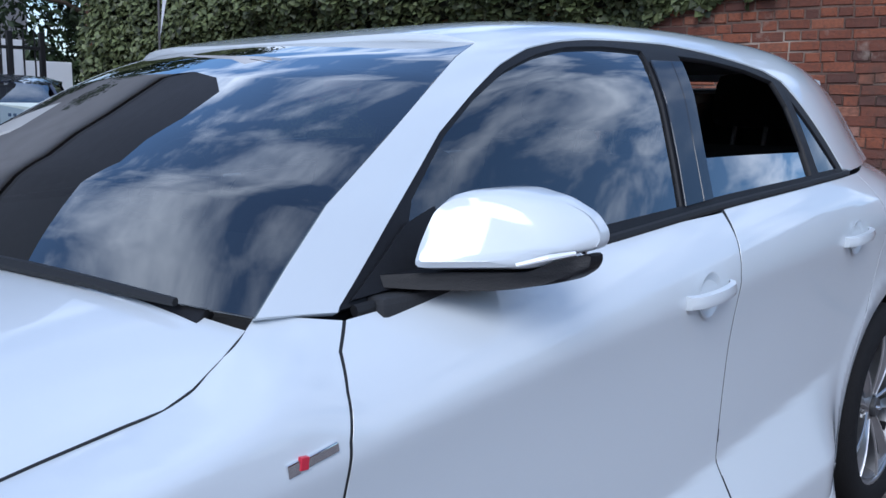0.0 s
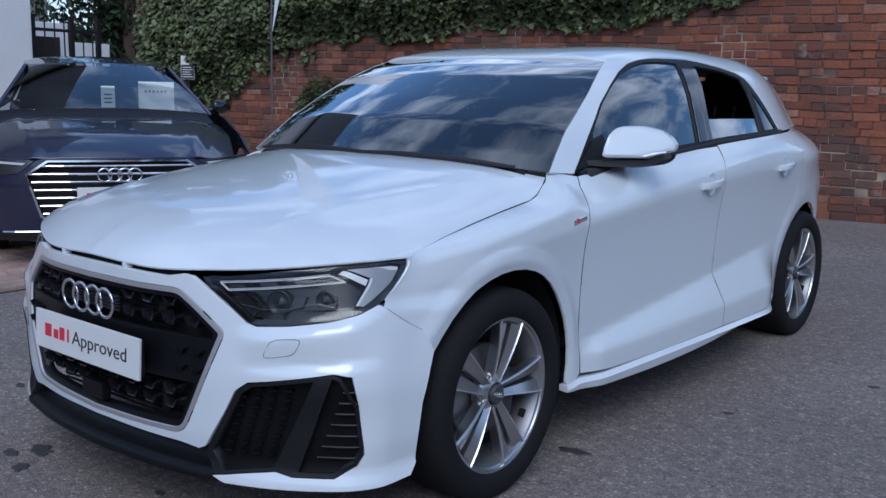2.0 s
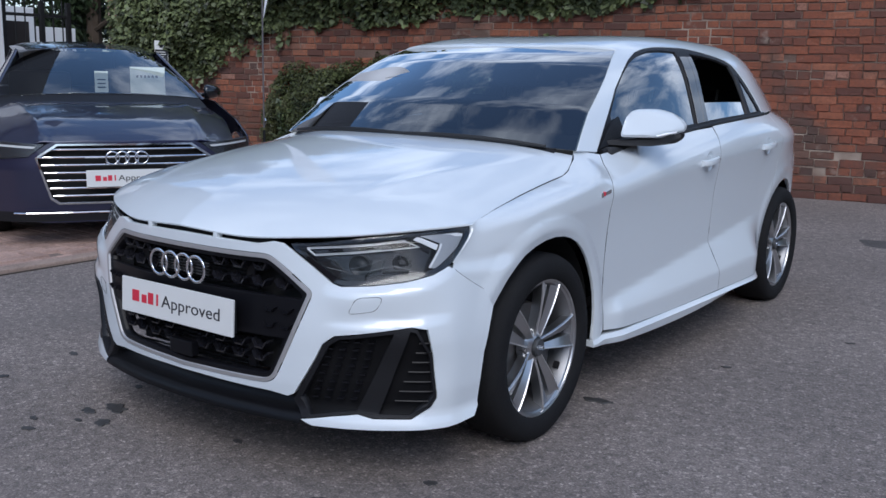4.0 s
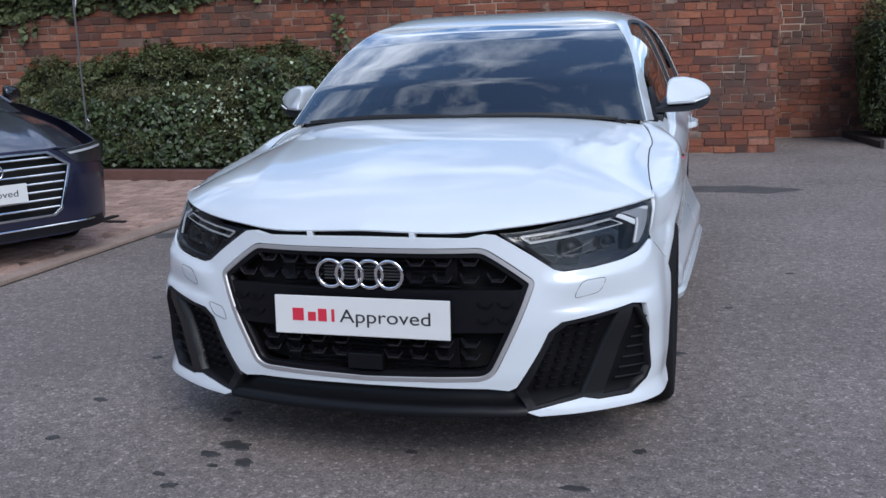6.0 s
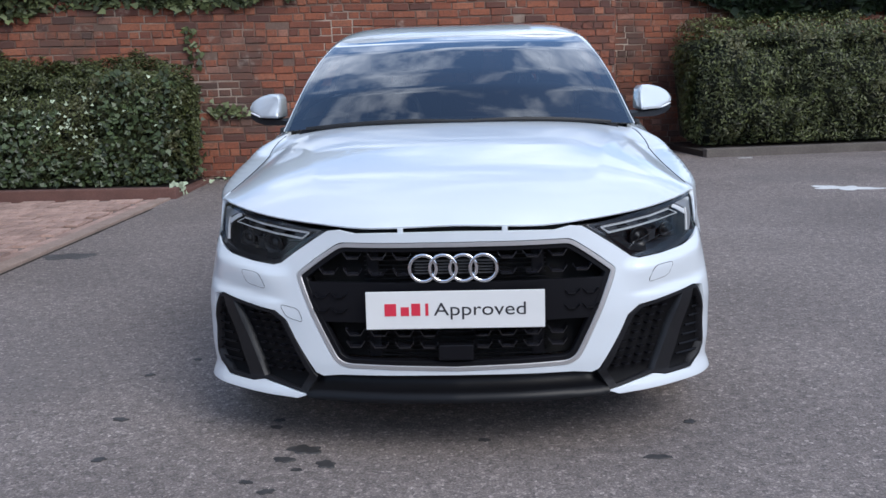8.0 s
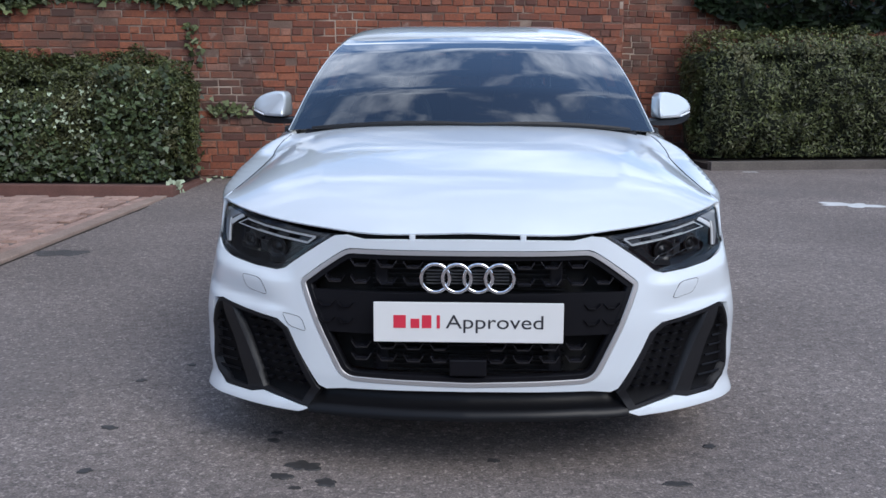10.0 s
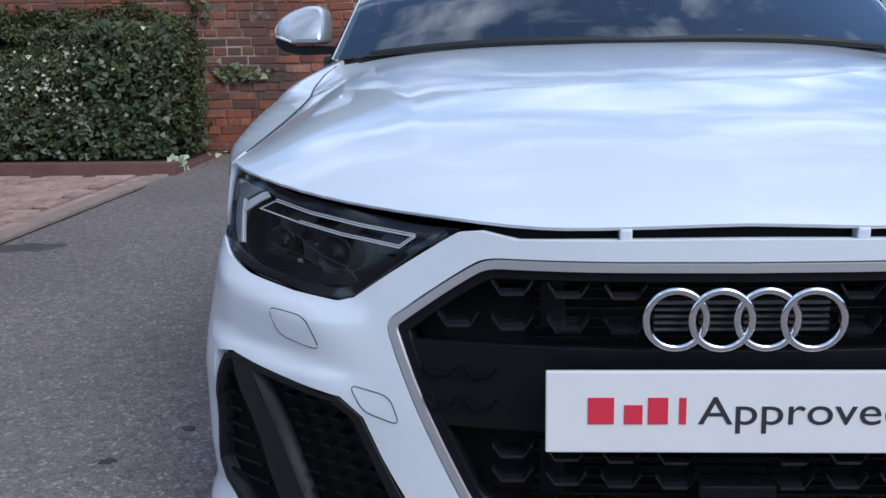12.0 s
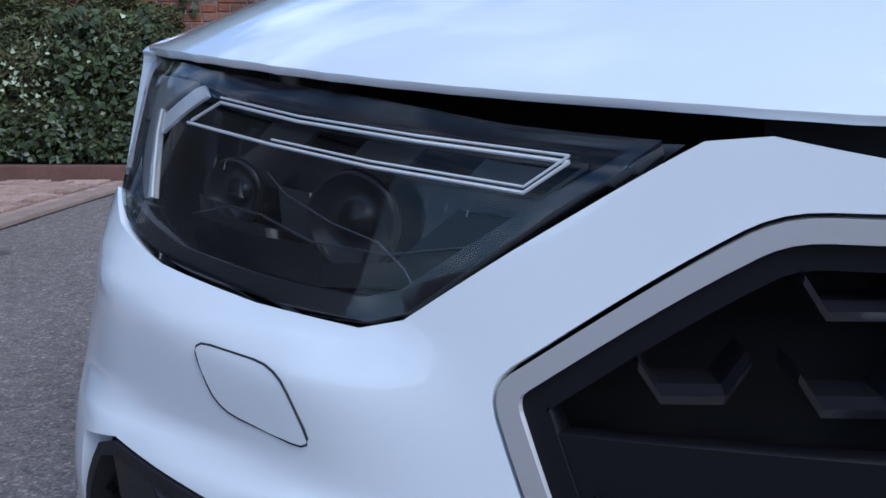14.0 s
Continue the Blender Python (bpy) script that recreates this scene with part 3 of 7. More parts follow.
def hedge_block(name, x0, x1, y0, y1, z0, z1, seed, count, size, material, label, round_x=0.25, shape=0, pale=0, front_share=0.62, foot=0.10, deep=0.09, tips=0):
    """A hedge: an uneven core, painted near-black as its inner shade, and a skin of leaves on front, top and ends."""
    rnd = random.Random(seed)
    noise_at = lambda p: noise.noise(Vector(p) * 1.6) * 0.15 + noise.noise(Vector(p) * 5.0) * 0.11

    def skin(a, b, c):
        """a along, b round from the front's foot over the top to the back, c depth; returns point and outward."""
        x = x0 + (x1 - x0) * a
        end = min(1.0, (x - x0) / round_x, (x1 - x) / round_x)
        end = math.sqrt(max(0.0, 1 - (1 - max(0.0, end)) ** 2))
        h = (z1 - z0)
        d = (y1 - y0)
        r = 0.28
        if b < 0.55:
            t = b / 0.55
            y, z, n = y0 + foot * (1 - t) ** 2.5 + 0.12 * t ** 4, z0 + (h - r * 0.6) * t, (0, -1, 0.15)
        elif b < 0.7:
            t = (b - 0.55) / 0.15 * math.pi / 2
            y, z, n = y0 + 0.12 + r * (1 - math.cos(t)), z1 - r * 0.6 * (1 - math.sin(t)), (0, -math.cos(t), math.sin(t))
        else:
            t = (b - 0.7) / 0.3
            y, z, n = y0 + 0.12 + r + (d - 0.12 - r) * t, z1 + 0.03 * math.sin(t * 3), (0, -0.1, 1)
        yc = (y0 + y1) / 2
        zc = z0 + h * 0.35
        q = Vector((x, yc + (y - yc) * (0.55 + 0.45 * end), zc + (z - zc) * (0.72 + 0.28 * end)))
        nn = Vector(n)
        return q + nn.normalized() * (noise_at(q) + c), nn

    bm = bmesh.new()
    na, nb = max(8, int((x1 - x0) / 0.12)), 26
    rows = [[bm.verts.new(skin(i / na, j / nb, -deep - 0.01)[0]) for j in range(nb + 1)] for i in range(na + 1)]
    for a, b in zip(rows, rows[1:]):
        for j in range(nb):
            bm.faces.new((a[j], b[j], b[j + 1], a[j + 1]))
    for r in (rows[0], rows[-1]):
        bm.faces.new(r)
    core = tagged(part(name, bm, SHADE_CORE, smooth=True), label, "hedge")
    spots = []
    for _ in range(count):
        b = rnd.uniform(0, 0.68) if rnd.random() < front_share else rnd.uniform(0.55, 1.0)
        a, c = rnd.random(), rnd.uniform(-deep, 0.05)
        if noise.noise(Vector((a * (x1 - x0) * 4.0, b * 9.0, seed))) < -0.18:
            c = -deep + 0.04 * rnd.random()
        spots.append(skin(a, b, c))
    for e, nx in ((0.0, -1), (1.0, 1)):
        for _ in range(count // 8):
            p, n = skin(e, rnd.uniform(0, 1), 0)
            c = Vector((p.x, (y0 + y1) / 2, z0 + (z1 - z0) * 0.4))
            spots.append((p + (c - p) * rnd.random() ** 0.7 + Vector((nx * rnd.uniform(-0.03, 0.07), 0, 0)), (nx, 0, 0.2)))
    skin_ob = leaves("foliage", spots, size, material, "", "", seed + 1, shape=shape)
    skin_ob.parent = core
    # new growth painted paler, to carry the light on the hedge's top
    if tips:
        spots = [skin(rnd.random(), 1.0 - 0.42 * rnd.random() ** 1.3, rnd.uniform(-0.02, 0.07)) for _ in range(tips)]
        ob = leaves("new_growth", spots, size * 0.9, LIT_TOP_LEAF, "yellow-green new growth along the top, painted paler for the light on it", "", seed + 3, shape=shape)
        ob.parent = core
    if pale:
        spots = []
        for _ in range(pale):
            spots.append(skin(rnd.gauss(0.72, 0.10), min(0.6, max(0.05, rnd.gauss(0.36, 0.09))), 0.05))
        ob = leaves("pale_foliage", spots, size * 1.1, PALE_LEAF, "", "", seed + 2, shape=1)
        ob.parent = core
    return core


# the bed lies square to the kerb, the hedge at the right along the wall
slab("bed_edging", -7.3, -2.80, 6.03, 6.15, -0.05, 0.115, EDGING, label="low dark brick edging of the planting bed", category="edging", bevel=0.008)
slab("bed_edging_side", -2.92, -2.80, 6.152, 7.32, -0.05, 0.06, EDGING, label="low dark brick edging of the planting bed", category="edging", bevel=0.008)
slab("planting_bed", -7.3, -2.922, 6.152, 7.30, -0.05, 0.085, SOIL, label="dark soil of the planting bed", category="soil")
slab("hedge_kerb", 2.74, 14, 7.92, 8.04, -0.08, 0.10, HEDGE_KERB, label="concrete kerb in front of the hedge", category="kerb", bevel=0.01).matrix_world = WALL
slab("hedge_bed", 2.74, 14, 8.042, WALL_Y + 1.478, -0.08, 0.07, SOIL, label="dark soil under the hedge", category="soil").matrix_world = WALL


# ---- the white car: its surfaces (nose at y = 0, driving towards -y) ----
def curve(*pts):
    """A smooth function through points (t, value), straight beyond its ends."""
    ts=[p[0] for p in pts]; vs=[p[1] for p in pts]; n=len(pts)
    sl=[(vs[i+1]-vs[i])/(ts[i+1]-ts[i]) for i in range(n-1)]
    m=[sl[0]]+[(sl[i-1]*(ts[i+1]-ts[i])+sl[i]*(ts[i]-ts[i-1]))/(ts[i+1]-ts[i-1]) for i in range(1,n-1)]+[sl[-1]]
    def f(t):
        if t<=ts[0]: return vs[0]+(t-ts[0])*m[0]
        if t>=ts[-1]: return vs[-1]+(t-ts[-1])*m[-1]
        i=0
        while t>ts[i+1]: i+=1
        h=ts[i+1]-ts[i]; u=(t-ts[i])/h
        return (vs[i]*(1+2*u)*(1-u)**2+vs[i+1]*u*u*(3-2*u)+h*u*(1-u)*(m[i]*(1-u)-m[i+1]*u))
    return f
def ramp(a,b,t):
    t=min(1,max(0,(t-a)/(b-a))); return t*t*(3-2*t)
def soft(f,a,b,w,n=30):
    """f averaged over 2 w, as a smooth function between a and b."""
    g=[math.exp(-2.0*(i/4)**2) for i in range(-4,5)]
    at=lambda t: sum(k*f(t+w*(i-4)/4) for i,k in enumerate(g))/sum(g)
    return curve(*[(a+(b-a)*i/n,at(a+(b-a)*i/n)) for i in range(n+1)])
# bonnet
nose_y=curve((0,0.055),(0.2,0.068),(0.373,0.115),(0.5,0.175),(0.6,0.24),(0.7,0.34),(0.775,0.47),(0.8,0.53))
nose_z=curve((0,0.716),(0.373,0.707),(0.50,0.716),(0.62,0.730),(0.775,0.757))
nose_z=soft(nose_z,0,0.8,0.12,16)
nose_y=soft(nose_y,0.0,0.8,0.08,24)
def b_centre(y):
    return 0.80+0.1696*(y-0.06)-0.0226*(y-0.06)**2
def edge_x(y):                              # the bonnet's side edge
    return 0.781-0.1595*(y-0.47)+0.1437*(y-0.47)**2
def edge_z(y):
    return edge_low(y)+0.05*ramp(1.03,1.34,y)
def edge_low(y):
    return 0.757+0.150*(y-0.47)-0.010*(y-0.47)**2
def bonnet_top(x,y):
    r=min(1.15,abs(x)/edge_x(y)); c=b_centre(y)
    z=c-(c-edge_low(y))*(0.40*r*r+0.60*r**5.5)+(edge_z(y)-edge_low(y))*r**9
    k=0.385+0.235*(y-0.10)-0.02*(y-0.10)**2  # crease from the lamp's corner back to the pillar
    return z+0.0032*math.exp(-((abs(x)-k)/0.030)**2)*ramp(0.16,0.45,y)*(1-ramp(0.70,1.2,y))
def bonnet(x,y):
    a=min(abs(x),0.8); yf=nose_y(a); d=max(y-yf,-0.03)
    return bonnet_top(x,y)-(bonnet_top(x,yf)-nose_z(a))*math.exp(-d/0.115)
# side
half_w=curve((0.25,0.725),(0.385,0.766),(0.475,0.782),(0.56,0.807),(0.65,0.832),(0.85,0.849),(1.25,0.852),(1.7,0.860),(2.3,0.866),(2.9,0.863),(3.41,0.852),(3.6,0.830),(3.8,0.782),(3.98,0.705))
belt_x=curve((1.20,0.722),(1.36,0.736),(1.6,0.758),(1.9,0.777),(2.3,0.790),(2.8,0.793),(3.1,0.781),(3.3,0.748),(3.5,0.695),(3.7,0.635),(3.85,0.55),(4.0,0.48))
belt_z=curve((1.2,0.902),(1.34,0.914),(1.6,0.936),(1.94,0.961),(2.27,0.985),(2.83,1.011),(3.1,1.021),(3.6,1.03),(4.0,1.03))
crease_z=curve((0.3,0.64),(0.5,0.665),(0.85,0.73),(1.2,0.765),(1.84,0.82),(2.9,0.866),(3.4,0.885),(4.0,0.89))
def side_top(y):
    k=ramp(1.11,1.28,y)
    return edge_x(y)*(1-k)+belt_x(y)*k, edge_z(y)*(1-k)+belt_z(y)*k
WF,WR,WZ=0.849,3.412,0.312
def past(d,e=0.012):
    """max(0, d) with a rounded knee."""
    return (d+math.sqrt(d*d+e*e))/2
def side(y,z):
    w=half_w(y); xt,zt=side_top(y); zs=crease_z(y)
    r=past(z-zs)/(zt-zs); d=past(zs-z)
    f=ramp(0.44,0.62,y)*(1-ramp(1.0,1.32,y))   # the wing keeps its width further up than the doors
    x=w-(w-xt)*((0.25-0.17*f)*r+(0.75+0.17*f)*r**(2.2+7*f))-0.020*(1-math.exp(-d/0.12))-0.035*d
    x+=0.015*math.exp(-((z-0.53)/0.10)**2-((y-0.50)/0.12)**2)   # meets the bumper ahead of the arch
    door=ramp(1.22,1.40,y)*(1-ramp(2.70,3.05,y))
    x+=door*0.56*(past(0.379+0.0925*(y-1.25)-z,0.005)-past(0.327+0.022*(y-1.25)-z,0.008))     # the facet along the foot of the doors
    x+=0.016*ramp(0.665,0.605,z)*(1-ramp(0.55,0.75,y))-0.035*ramp(0.70,0.90,z)*ramp(3.25,3.85,y)
    for c,g,e in ((WF,0.016,0.440),(WR,0.008,0.475)):
        q=math.hypot(y-c,z-WZ)
        x+=g*(1-ramp(0.385,e,q))-0.012*min(1,max(0,(0.425-q)/0.07))
    return x
# cabin: sections from the belt up to the roof's middle
roof_z=curve((1.2,1.150),(1.4,1.206),(1.6,1.264),(1.76,1.307),(1.9,1.336),(2.05,1.356),(2.3,1.373),(2.6,1.379),(3.0,1.369),(3.4,1.345),(3.8,1.308),(4.1,1.272))
roof_z=soft(roof_z,1.2,4.1,0.12,34)
def cabin(y,s):
    xb,zb=belt_x(y),belt_z(y); zr=roof_z(y); h=zr-zb
    k=ramp(2.95,3.7,y); f=1-ramp(1.80,2.15,y)
    A=(xb-(0.21+0.10*k)*h-0.010*f,zb+0.47*h); C=(xb-(0.465+0.10*k)*h+0.004*f,zb+(1.01-0.02*k)*h)
    P=[(xb,zb),A,C,C,(0.36-0.14*k,zr),(0,zr)]
    u=1-s; g=(u**5,5*u**4*s,10*u**3*s*s,10*u*u*s**3,5*u*s**4,s**5)
    return (sum(p[0]*q for p,q in zip(P,g)), sum(p[1]*q for p,q in zip(P,g)))
def cabin_s(y,z):
    lo,hi=0.0,1.0
    for _ in range(30):
        m=(lo+hi)/2
        if cabin(y,m)[1]<z: lo=m
        else: hi=m
    return lo


# ---- planting ----
HEDGE_Y = 6.42
hedge_block("hedge", -6.6, -2.84, HEDGE_Y, 7.15, 0.09, 1.27, 5, 52000, 0.022, LEAF, "broad clipped hedge with ivy growing through its face", round_x=0.5, pale=110, deep=0.13)
rnd = random.Random(77)
spots = []
for _ in range(2200):
    x = rnd.uniform(-6.2, -2.9)
    z = rnd.uniform(0.12, 0.85 if x < -3.6 else 1.2)
    p = Vector((x, HEDGE_Y - 0.04 + 0.05 * noise.noise(Vector((x, 0, z)) * 3), z))
    if noise.noise(p * 1.3) > -0.12:
        spots.append((p, (0, -1, 0.2)))
for _ in range(500):
    spots.append((Vector((-2.90 + rnd.uniform(-0.04, 0.05), rnd.uniform(6.5, 7.25), rnd.uniform(0.1, 1.1))), (1, -0.3, 0.2)))
leaves("ivy_on_hedge", spots, 0.034, IVY, "glossy ivy over the foot of the hedge", "ivy", 78, shape=1)
hedge_block("hedge", 2.72, 12.5, 7.90, WALL_Y + 1.40, 0.12, 1.50, 9, 60000, 0.026, LEAF, "clipped box hedge behind a kerb", round_x=0.3, foot=0.42, deep=0.20, tips=9000).matrix_world = WALL

# dark growth on top of the recessed wall, leaning out over the hedge
spots = []
for _ in range(9000):
    x = rnd.uniform(3.0, 12.4)
    foot = 1.64 + 0.36 * ramp(3.9, 2.7, x) + 0.08 * noise.noise(Vector((x * 1.7, 5, 0)))
    z = foot + (2.38 - foot) * rnd.random()
    d = 0.12 + 0.60 * ramp(foot, foot + 0.6, z) + 0.15 * noise.noise(Vector((x * 2, z * 2, 4)))
    spots.append((Vector((x, WALL_Y + 1.50 - d * rnd.random() ** 0.4, z)), (0, -0.8, 0.5)))
leaves("overhanging_ivy", spots, 0.075, TREE_LEAF, "dark ivy and shrubs leaning over the recessed wall", "ivy", 82, shape=1).matrix_world = WALL

# ivy that hangs over the wall's top
ivy_foot = curve((-9.2, 0.75), (-8.6, 0.85), (-8.1, 1.02), (-7.7, 1.20), (-7.4, 1.46), (-7.0, 1.58), (-6.4, 1.68), (-5.6, 1.68), (-4.5, 1.76), (-3.4, 1.80), (-2.4, 1.84), (-1.6, 1.98), (-0.8, 2.16), (0.6, 2.30))
spots = []
for _ in range(26000):
    x = rnd.uniform(-9.1, 0.6) if rnd.random() < 0.75 else rnd.uniform(-9.1, -6.0)
    foot = ivy_foot(x) + 0.05 * noise.noise(Vector((x * 0.9, 3, 0))) + 0.06 * noise.noise(Vector((x * 3.1, 7, 0)))
    z = foot + (3.35 - foot) * rnd.random() ** 1.4
    d = 0.08 + 0.36 * ramp(foot, foot + 0.5, z) + 0.12 * noise.noise(Vector((x * 2, z * 2, 1)))
    spots.append((Vector((x, WALL_Y - d + rnd.uniform(0, 0.10), z)), (0, -1, 0.35)))
for _ in range(70):
    x = rnd.uniform(-9.0, -1.2) if rnd.random() < 0.55 else rnd.uniform(-8.4, -6.4)
    foot = ivy_foot(x) + 0.04
    long = rnd.uniform(0.05, 0.15) if x > -6.3 else rnd.uniform(0.08, 0.34)
    for k in range(int(long / 0.022)):
        spots.append((Vector((x + rnd.gauss(0, 0.022), WALL_Y - 0.05 - rnd.uniform(0, 0.05), foot - k * 0.022)), (0, -1, 0.2)))
leaves("hanging_ivy", spots, 0.046, HANGING_IVY, "thick dark ivy hanging over the wall's top", "ivy", 79, shape=1).matrix_world = WALL
# near-black sheet behind the ivy leaves, painting in the shade between them
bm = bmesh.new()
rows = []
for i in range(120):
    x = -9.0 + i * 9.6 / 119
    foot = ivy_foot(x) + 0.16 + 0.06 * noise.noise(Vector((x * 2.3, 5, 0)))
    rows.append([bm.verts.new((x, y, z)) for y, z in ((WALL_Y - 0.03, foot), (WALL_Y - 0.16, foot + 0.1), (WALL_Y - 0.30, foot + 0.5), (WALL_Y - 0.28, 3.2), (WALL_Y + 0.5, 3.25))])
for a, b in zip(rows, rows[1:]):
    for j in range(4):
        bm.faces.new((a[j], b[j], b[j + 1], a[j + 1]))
ivy_core = tagged(part("ivy_tangle", bm, SHADE_CORE, smooth=True), "dark core of the ivy, the shade among its stems painted in", "ivy", "", "stuff")
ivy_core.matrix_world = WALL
spots = []
for _ in range(70):
    spots.append((Vector((-2.85 + abs(rnd.gauss(0, 0.22)), WALL_Y - 0.05, 0.71 + rnd.gauss(0, 0.035))), (0, -1, 0.1)))
for _ in range(34):
    spots.append((Vector((-2.98 + rnd.gauss(0, 0.05), WALL_Y - 0.04, rnd.uniform(1.15, 1.60))), (0, -1, 0.1)))
leaves("ivy_sprig", spots, 0.042, HANGING_IVY, "light green ivy sprig creeping along the wall", "ivy", 80, shape=1).matrix_world = WALL

spots = [(Vector((rnd.uniform(-2.86, -2.35), rnd.uniform(6.9, 7.3), 0.062 + rnd.uniform(0, 0.02))), (0, -0.2, 1)) for _ in range(16)]
spots += [(Vector((-2.84 + rnd.gauss(0, 0.03), 6.2 + rnd.gauss(0, 0.05), rnd.uniform(0.02, 0.14))), (0.4, -1, 0.2)) for _ in range(26)]
leaves("leaf_litter", spots, 0.035, PALE_LEAF, "pale fallen leaves at the foot of the wall", "leaves", 81, shape=1)

# trees behind the wall
def tree(x, y, h, r, seed, count, low=0.22):
    rnd = random.Random(seed)
    t = thing("tree", "dark evergreen tree standing behind the wall", "tree", pose(x, y, 0), "trees behind the wall")
    bm = bmesh.new()
    tube(bm, [(0, 0, 0), (0.05, 0.03, h * 0.4), (0.0, 0.0, h * 0.9)], [0.16, 0.12, 0.03], 8)
    for k in range(9):
        a = k * 2.4
        z = h * (0.3 + 0.06 * k)
        tube(bm, [(0, 0, z), (r * 0.35 * math.cos(a), r * 0.35 * math.sin(a), z + 0.25), (r * 0.7 * math.cos(a), r * 0.7 * math.sin(a), z + 0.3)], [0.05, 0.035, 0.012], 6)
    part("trunk", bm, BARK, t)
    spots = []
    clumps = [(Vector((rnd.gauss(0, r * 0.45), rnd.gauss(0, r * 0.45), h * rnd.uniform(low, 1.0))), rnd.uniform(0.35, 0.7)) for _ in range(46)]
    for _ in range(count):
        c, q = rnd.choice(clumps)
        d = Vector((rnd.gauss(0, 1), rnd.gauss(0, 1), rnd.gauss(0, 1))).normalized()
        spots.append((c + d * q * rnd.random() ** 0.4, d))
    ob = leaves("crown", spots, 0.08, TREE_LEAF, "", "", seed + 1)
    ob.parent = t


tree(-10.2, 11.4, 4.6, 1.7, 301, 7000)
tree(-12.9, 8.3, 6.0, 1.7, 302, 15000)
tree(-16.2, 11.4, 6.4, 1.6, 305, 13000)
tree(-11.0, 9.3, 5.6, 1.7, 306, 13000)
tree(7.3, 13.4, 3.4, 1.2, 307, 7000, 0.45)

# ---- far corner: white building, railing, sign, flag ----
house = thing("tall_building", "tall grey rendered building with a dark slate roof, behind railings", "building", kind="")
bm = bmesh.new()
box(bm, (-24, -7.0, 0), (-16.6, 8.8, 9.6), 0.02)
part("wall", bm, GREY_WALL, house)
bm = bmesh.new()
ends = [[bm.verts.new((x, y, z)) for x, z in ((-16.1, 9.35), (-16.1, 9.6), (-20.3, 17.0), (-24.5, 9.6), (-24.5, 9.35))] for y in (-7.4, 9.1)]
bm.faces.new(ends[0])
bm.faces.new(ends[1][::-1])
for j in range(5):
    bm.faces.new((ends[0][j], ends[1][j], ends[1][(j + 1) % 5], ends[0][(j + 1) % 5]))
bmesh.ops.recalc_face_normals(bm, faces=bm.faces[:])
part("roof", bm, SLATE, house, "dark grey slate roof")
bm = bmesh.new()
box(bm, (-16.62, 7.1, 2.2), (-16.57, 8.1, 4.0), 0.01)
win = part("window", bm, DARK_GREY, house)
bm = bmesh.new()
for y in (7.02, 8.10):
    box(bm, (-16.6, y, 2.12), (-16.54, y + 0.08, 4.08))
box(bm, (-16.6, 7.02, 2.06), (-16.52, 8.18, 2.12))
box(bm, (-16.6, 7.10, 3.06), (-16.55, 8.10, 3.12))
part("window_frame", bm, RENDERED, win)
pier = slab("gate_pier", -10.15, -9.64, 4.1, 4.87, 0, 3.3, RENDERED, kind="", label="tall white painted gate pier beside the railing", category="pier", bevel=0.015)
rail = thing("railing", "black iron railing with upright bars", "railing")
for z in (0.25, 1.84):
    bm = bmesh.new()
    box(bm, (-9.75, 4.90, z), (-9.71, 5.85, z + 0.04), 0.004)
    part("rail", bm, IRON, rail)
for i in range(7):
    bm = bmesh.new()
    y = 4.955 + i * 0.135
    tube(bm, [(-9.73, y, 0.05), (-9.73, y, 2.02), (-9.73, y, 2.10)], [0.011, 0.011, 0.002], 6)
    part("railing_bar", bm, IRON, rail)
for y in (4.91, 5.46, 5.85):
    bm = bmesh.new()
    box(bm, (-9.76, y - 0.03, 0), (-9.70, y + 0.03, 2.05), 0.005)
    part("post", bm, IRON, rail)
slab("boarded_gate", -10.4, -10.32, 4.85, 5.62, 0, 1.80, DARK_WOOD, kind="", label="dark brown boarded gate behind the railing", category="gate", bevel=0.006)
slab("low_white_wall", -11.8, -11.6, 4.6, 6.45, 0, 2.08, RENDERED, label="white rendered wall behind the railing", category="wall", bevel=0.01)
slab("low_white_wall_end", -11.8, -11.6, 6.452, 7.15, 0, 1.80, RENDERED, label="lower end of the white wall behind the railing", category="wall", bevel=0.01)
sign = thing("wall_sign", "small white and black notice on a black post", "sign")
bm = bmesh.new()
box(bm, (-0.16, -0.012, 1.42), (0.16, 0.0, 1.92), 0.003)
sm = pose(-8.03, 6.09, 0.398, 0, 0, 52) @ Matrix.Diagonal((0.52, 1, 0.6, 1))
bmesh.ops.transform(bm, matrix=sm, verts=bm.verts[:])
board = part("board", bm, PLATE, sign)
bm = bmesh.new()
box(bm, (-0.15, -0.016, 1.43), (0.15, -0.0125, 1.73), 0, sm)
part("dark_panel", bm, BLACK_PRINT, board)
bm = bmesh.new()
for k in range(5):
    box(bm, (-0.12, -0.019, 1.47 + k * 0.05), (0.12 - 0.03 * (k % 3), -0.0165, 1.485 + k * 0.05), 0, sm)
part("print_lines", bm, PLATE, board)
bm = bmesh.new()
box(bm, (-0.04, -0.016, 1.77), (0.04, -0.0125, 1.89), 0.0, sm)
part("symbol", bm, BLACK_PRINT, board)
bm = bmesh.new()
tube(bm, [(-8.06, 6.12, 0), (-8.06, 6.12, 1.52)], 0.02, 8)
part("post", bm, IRON, sign)

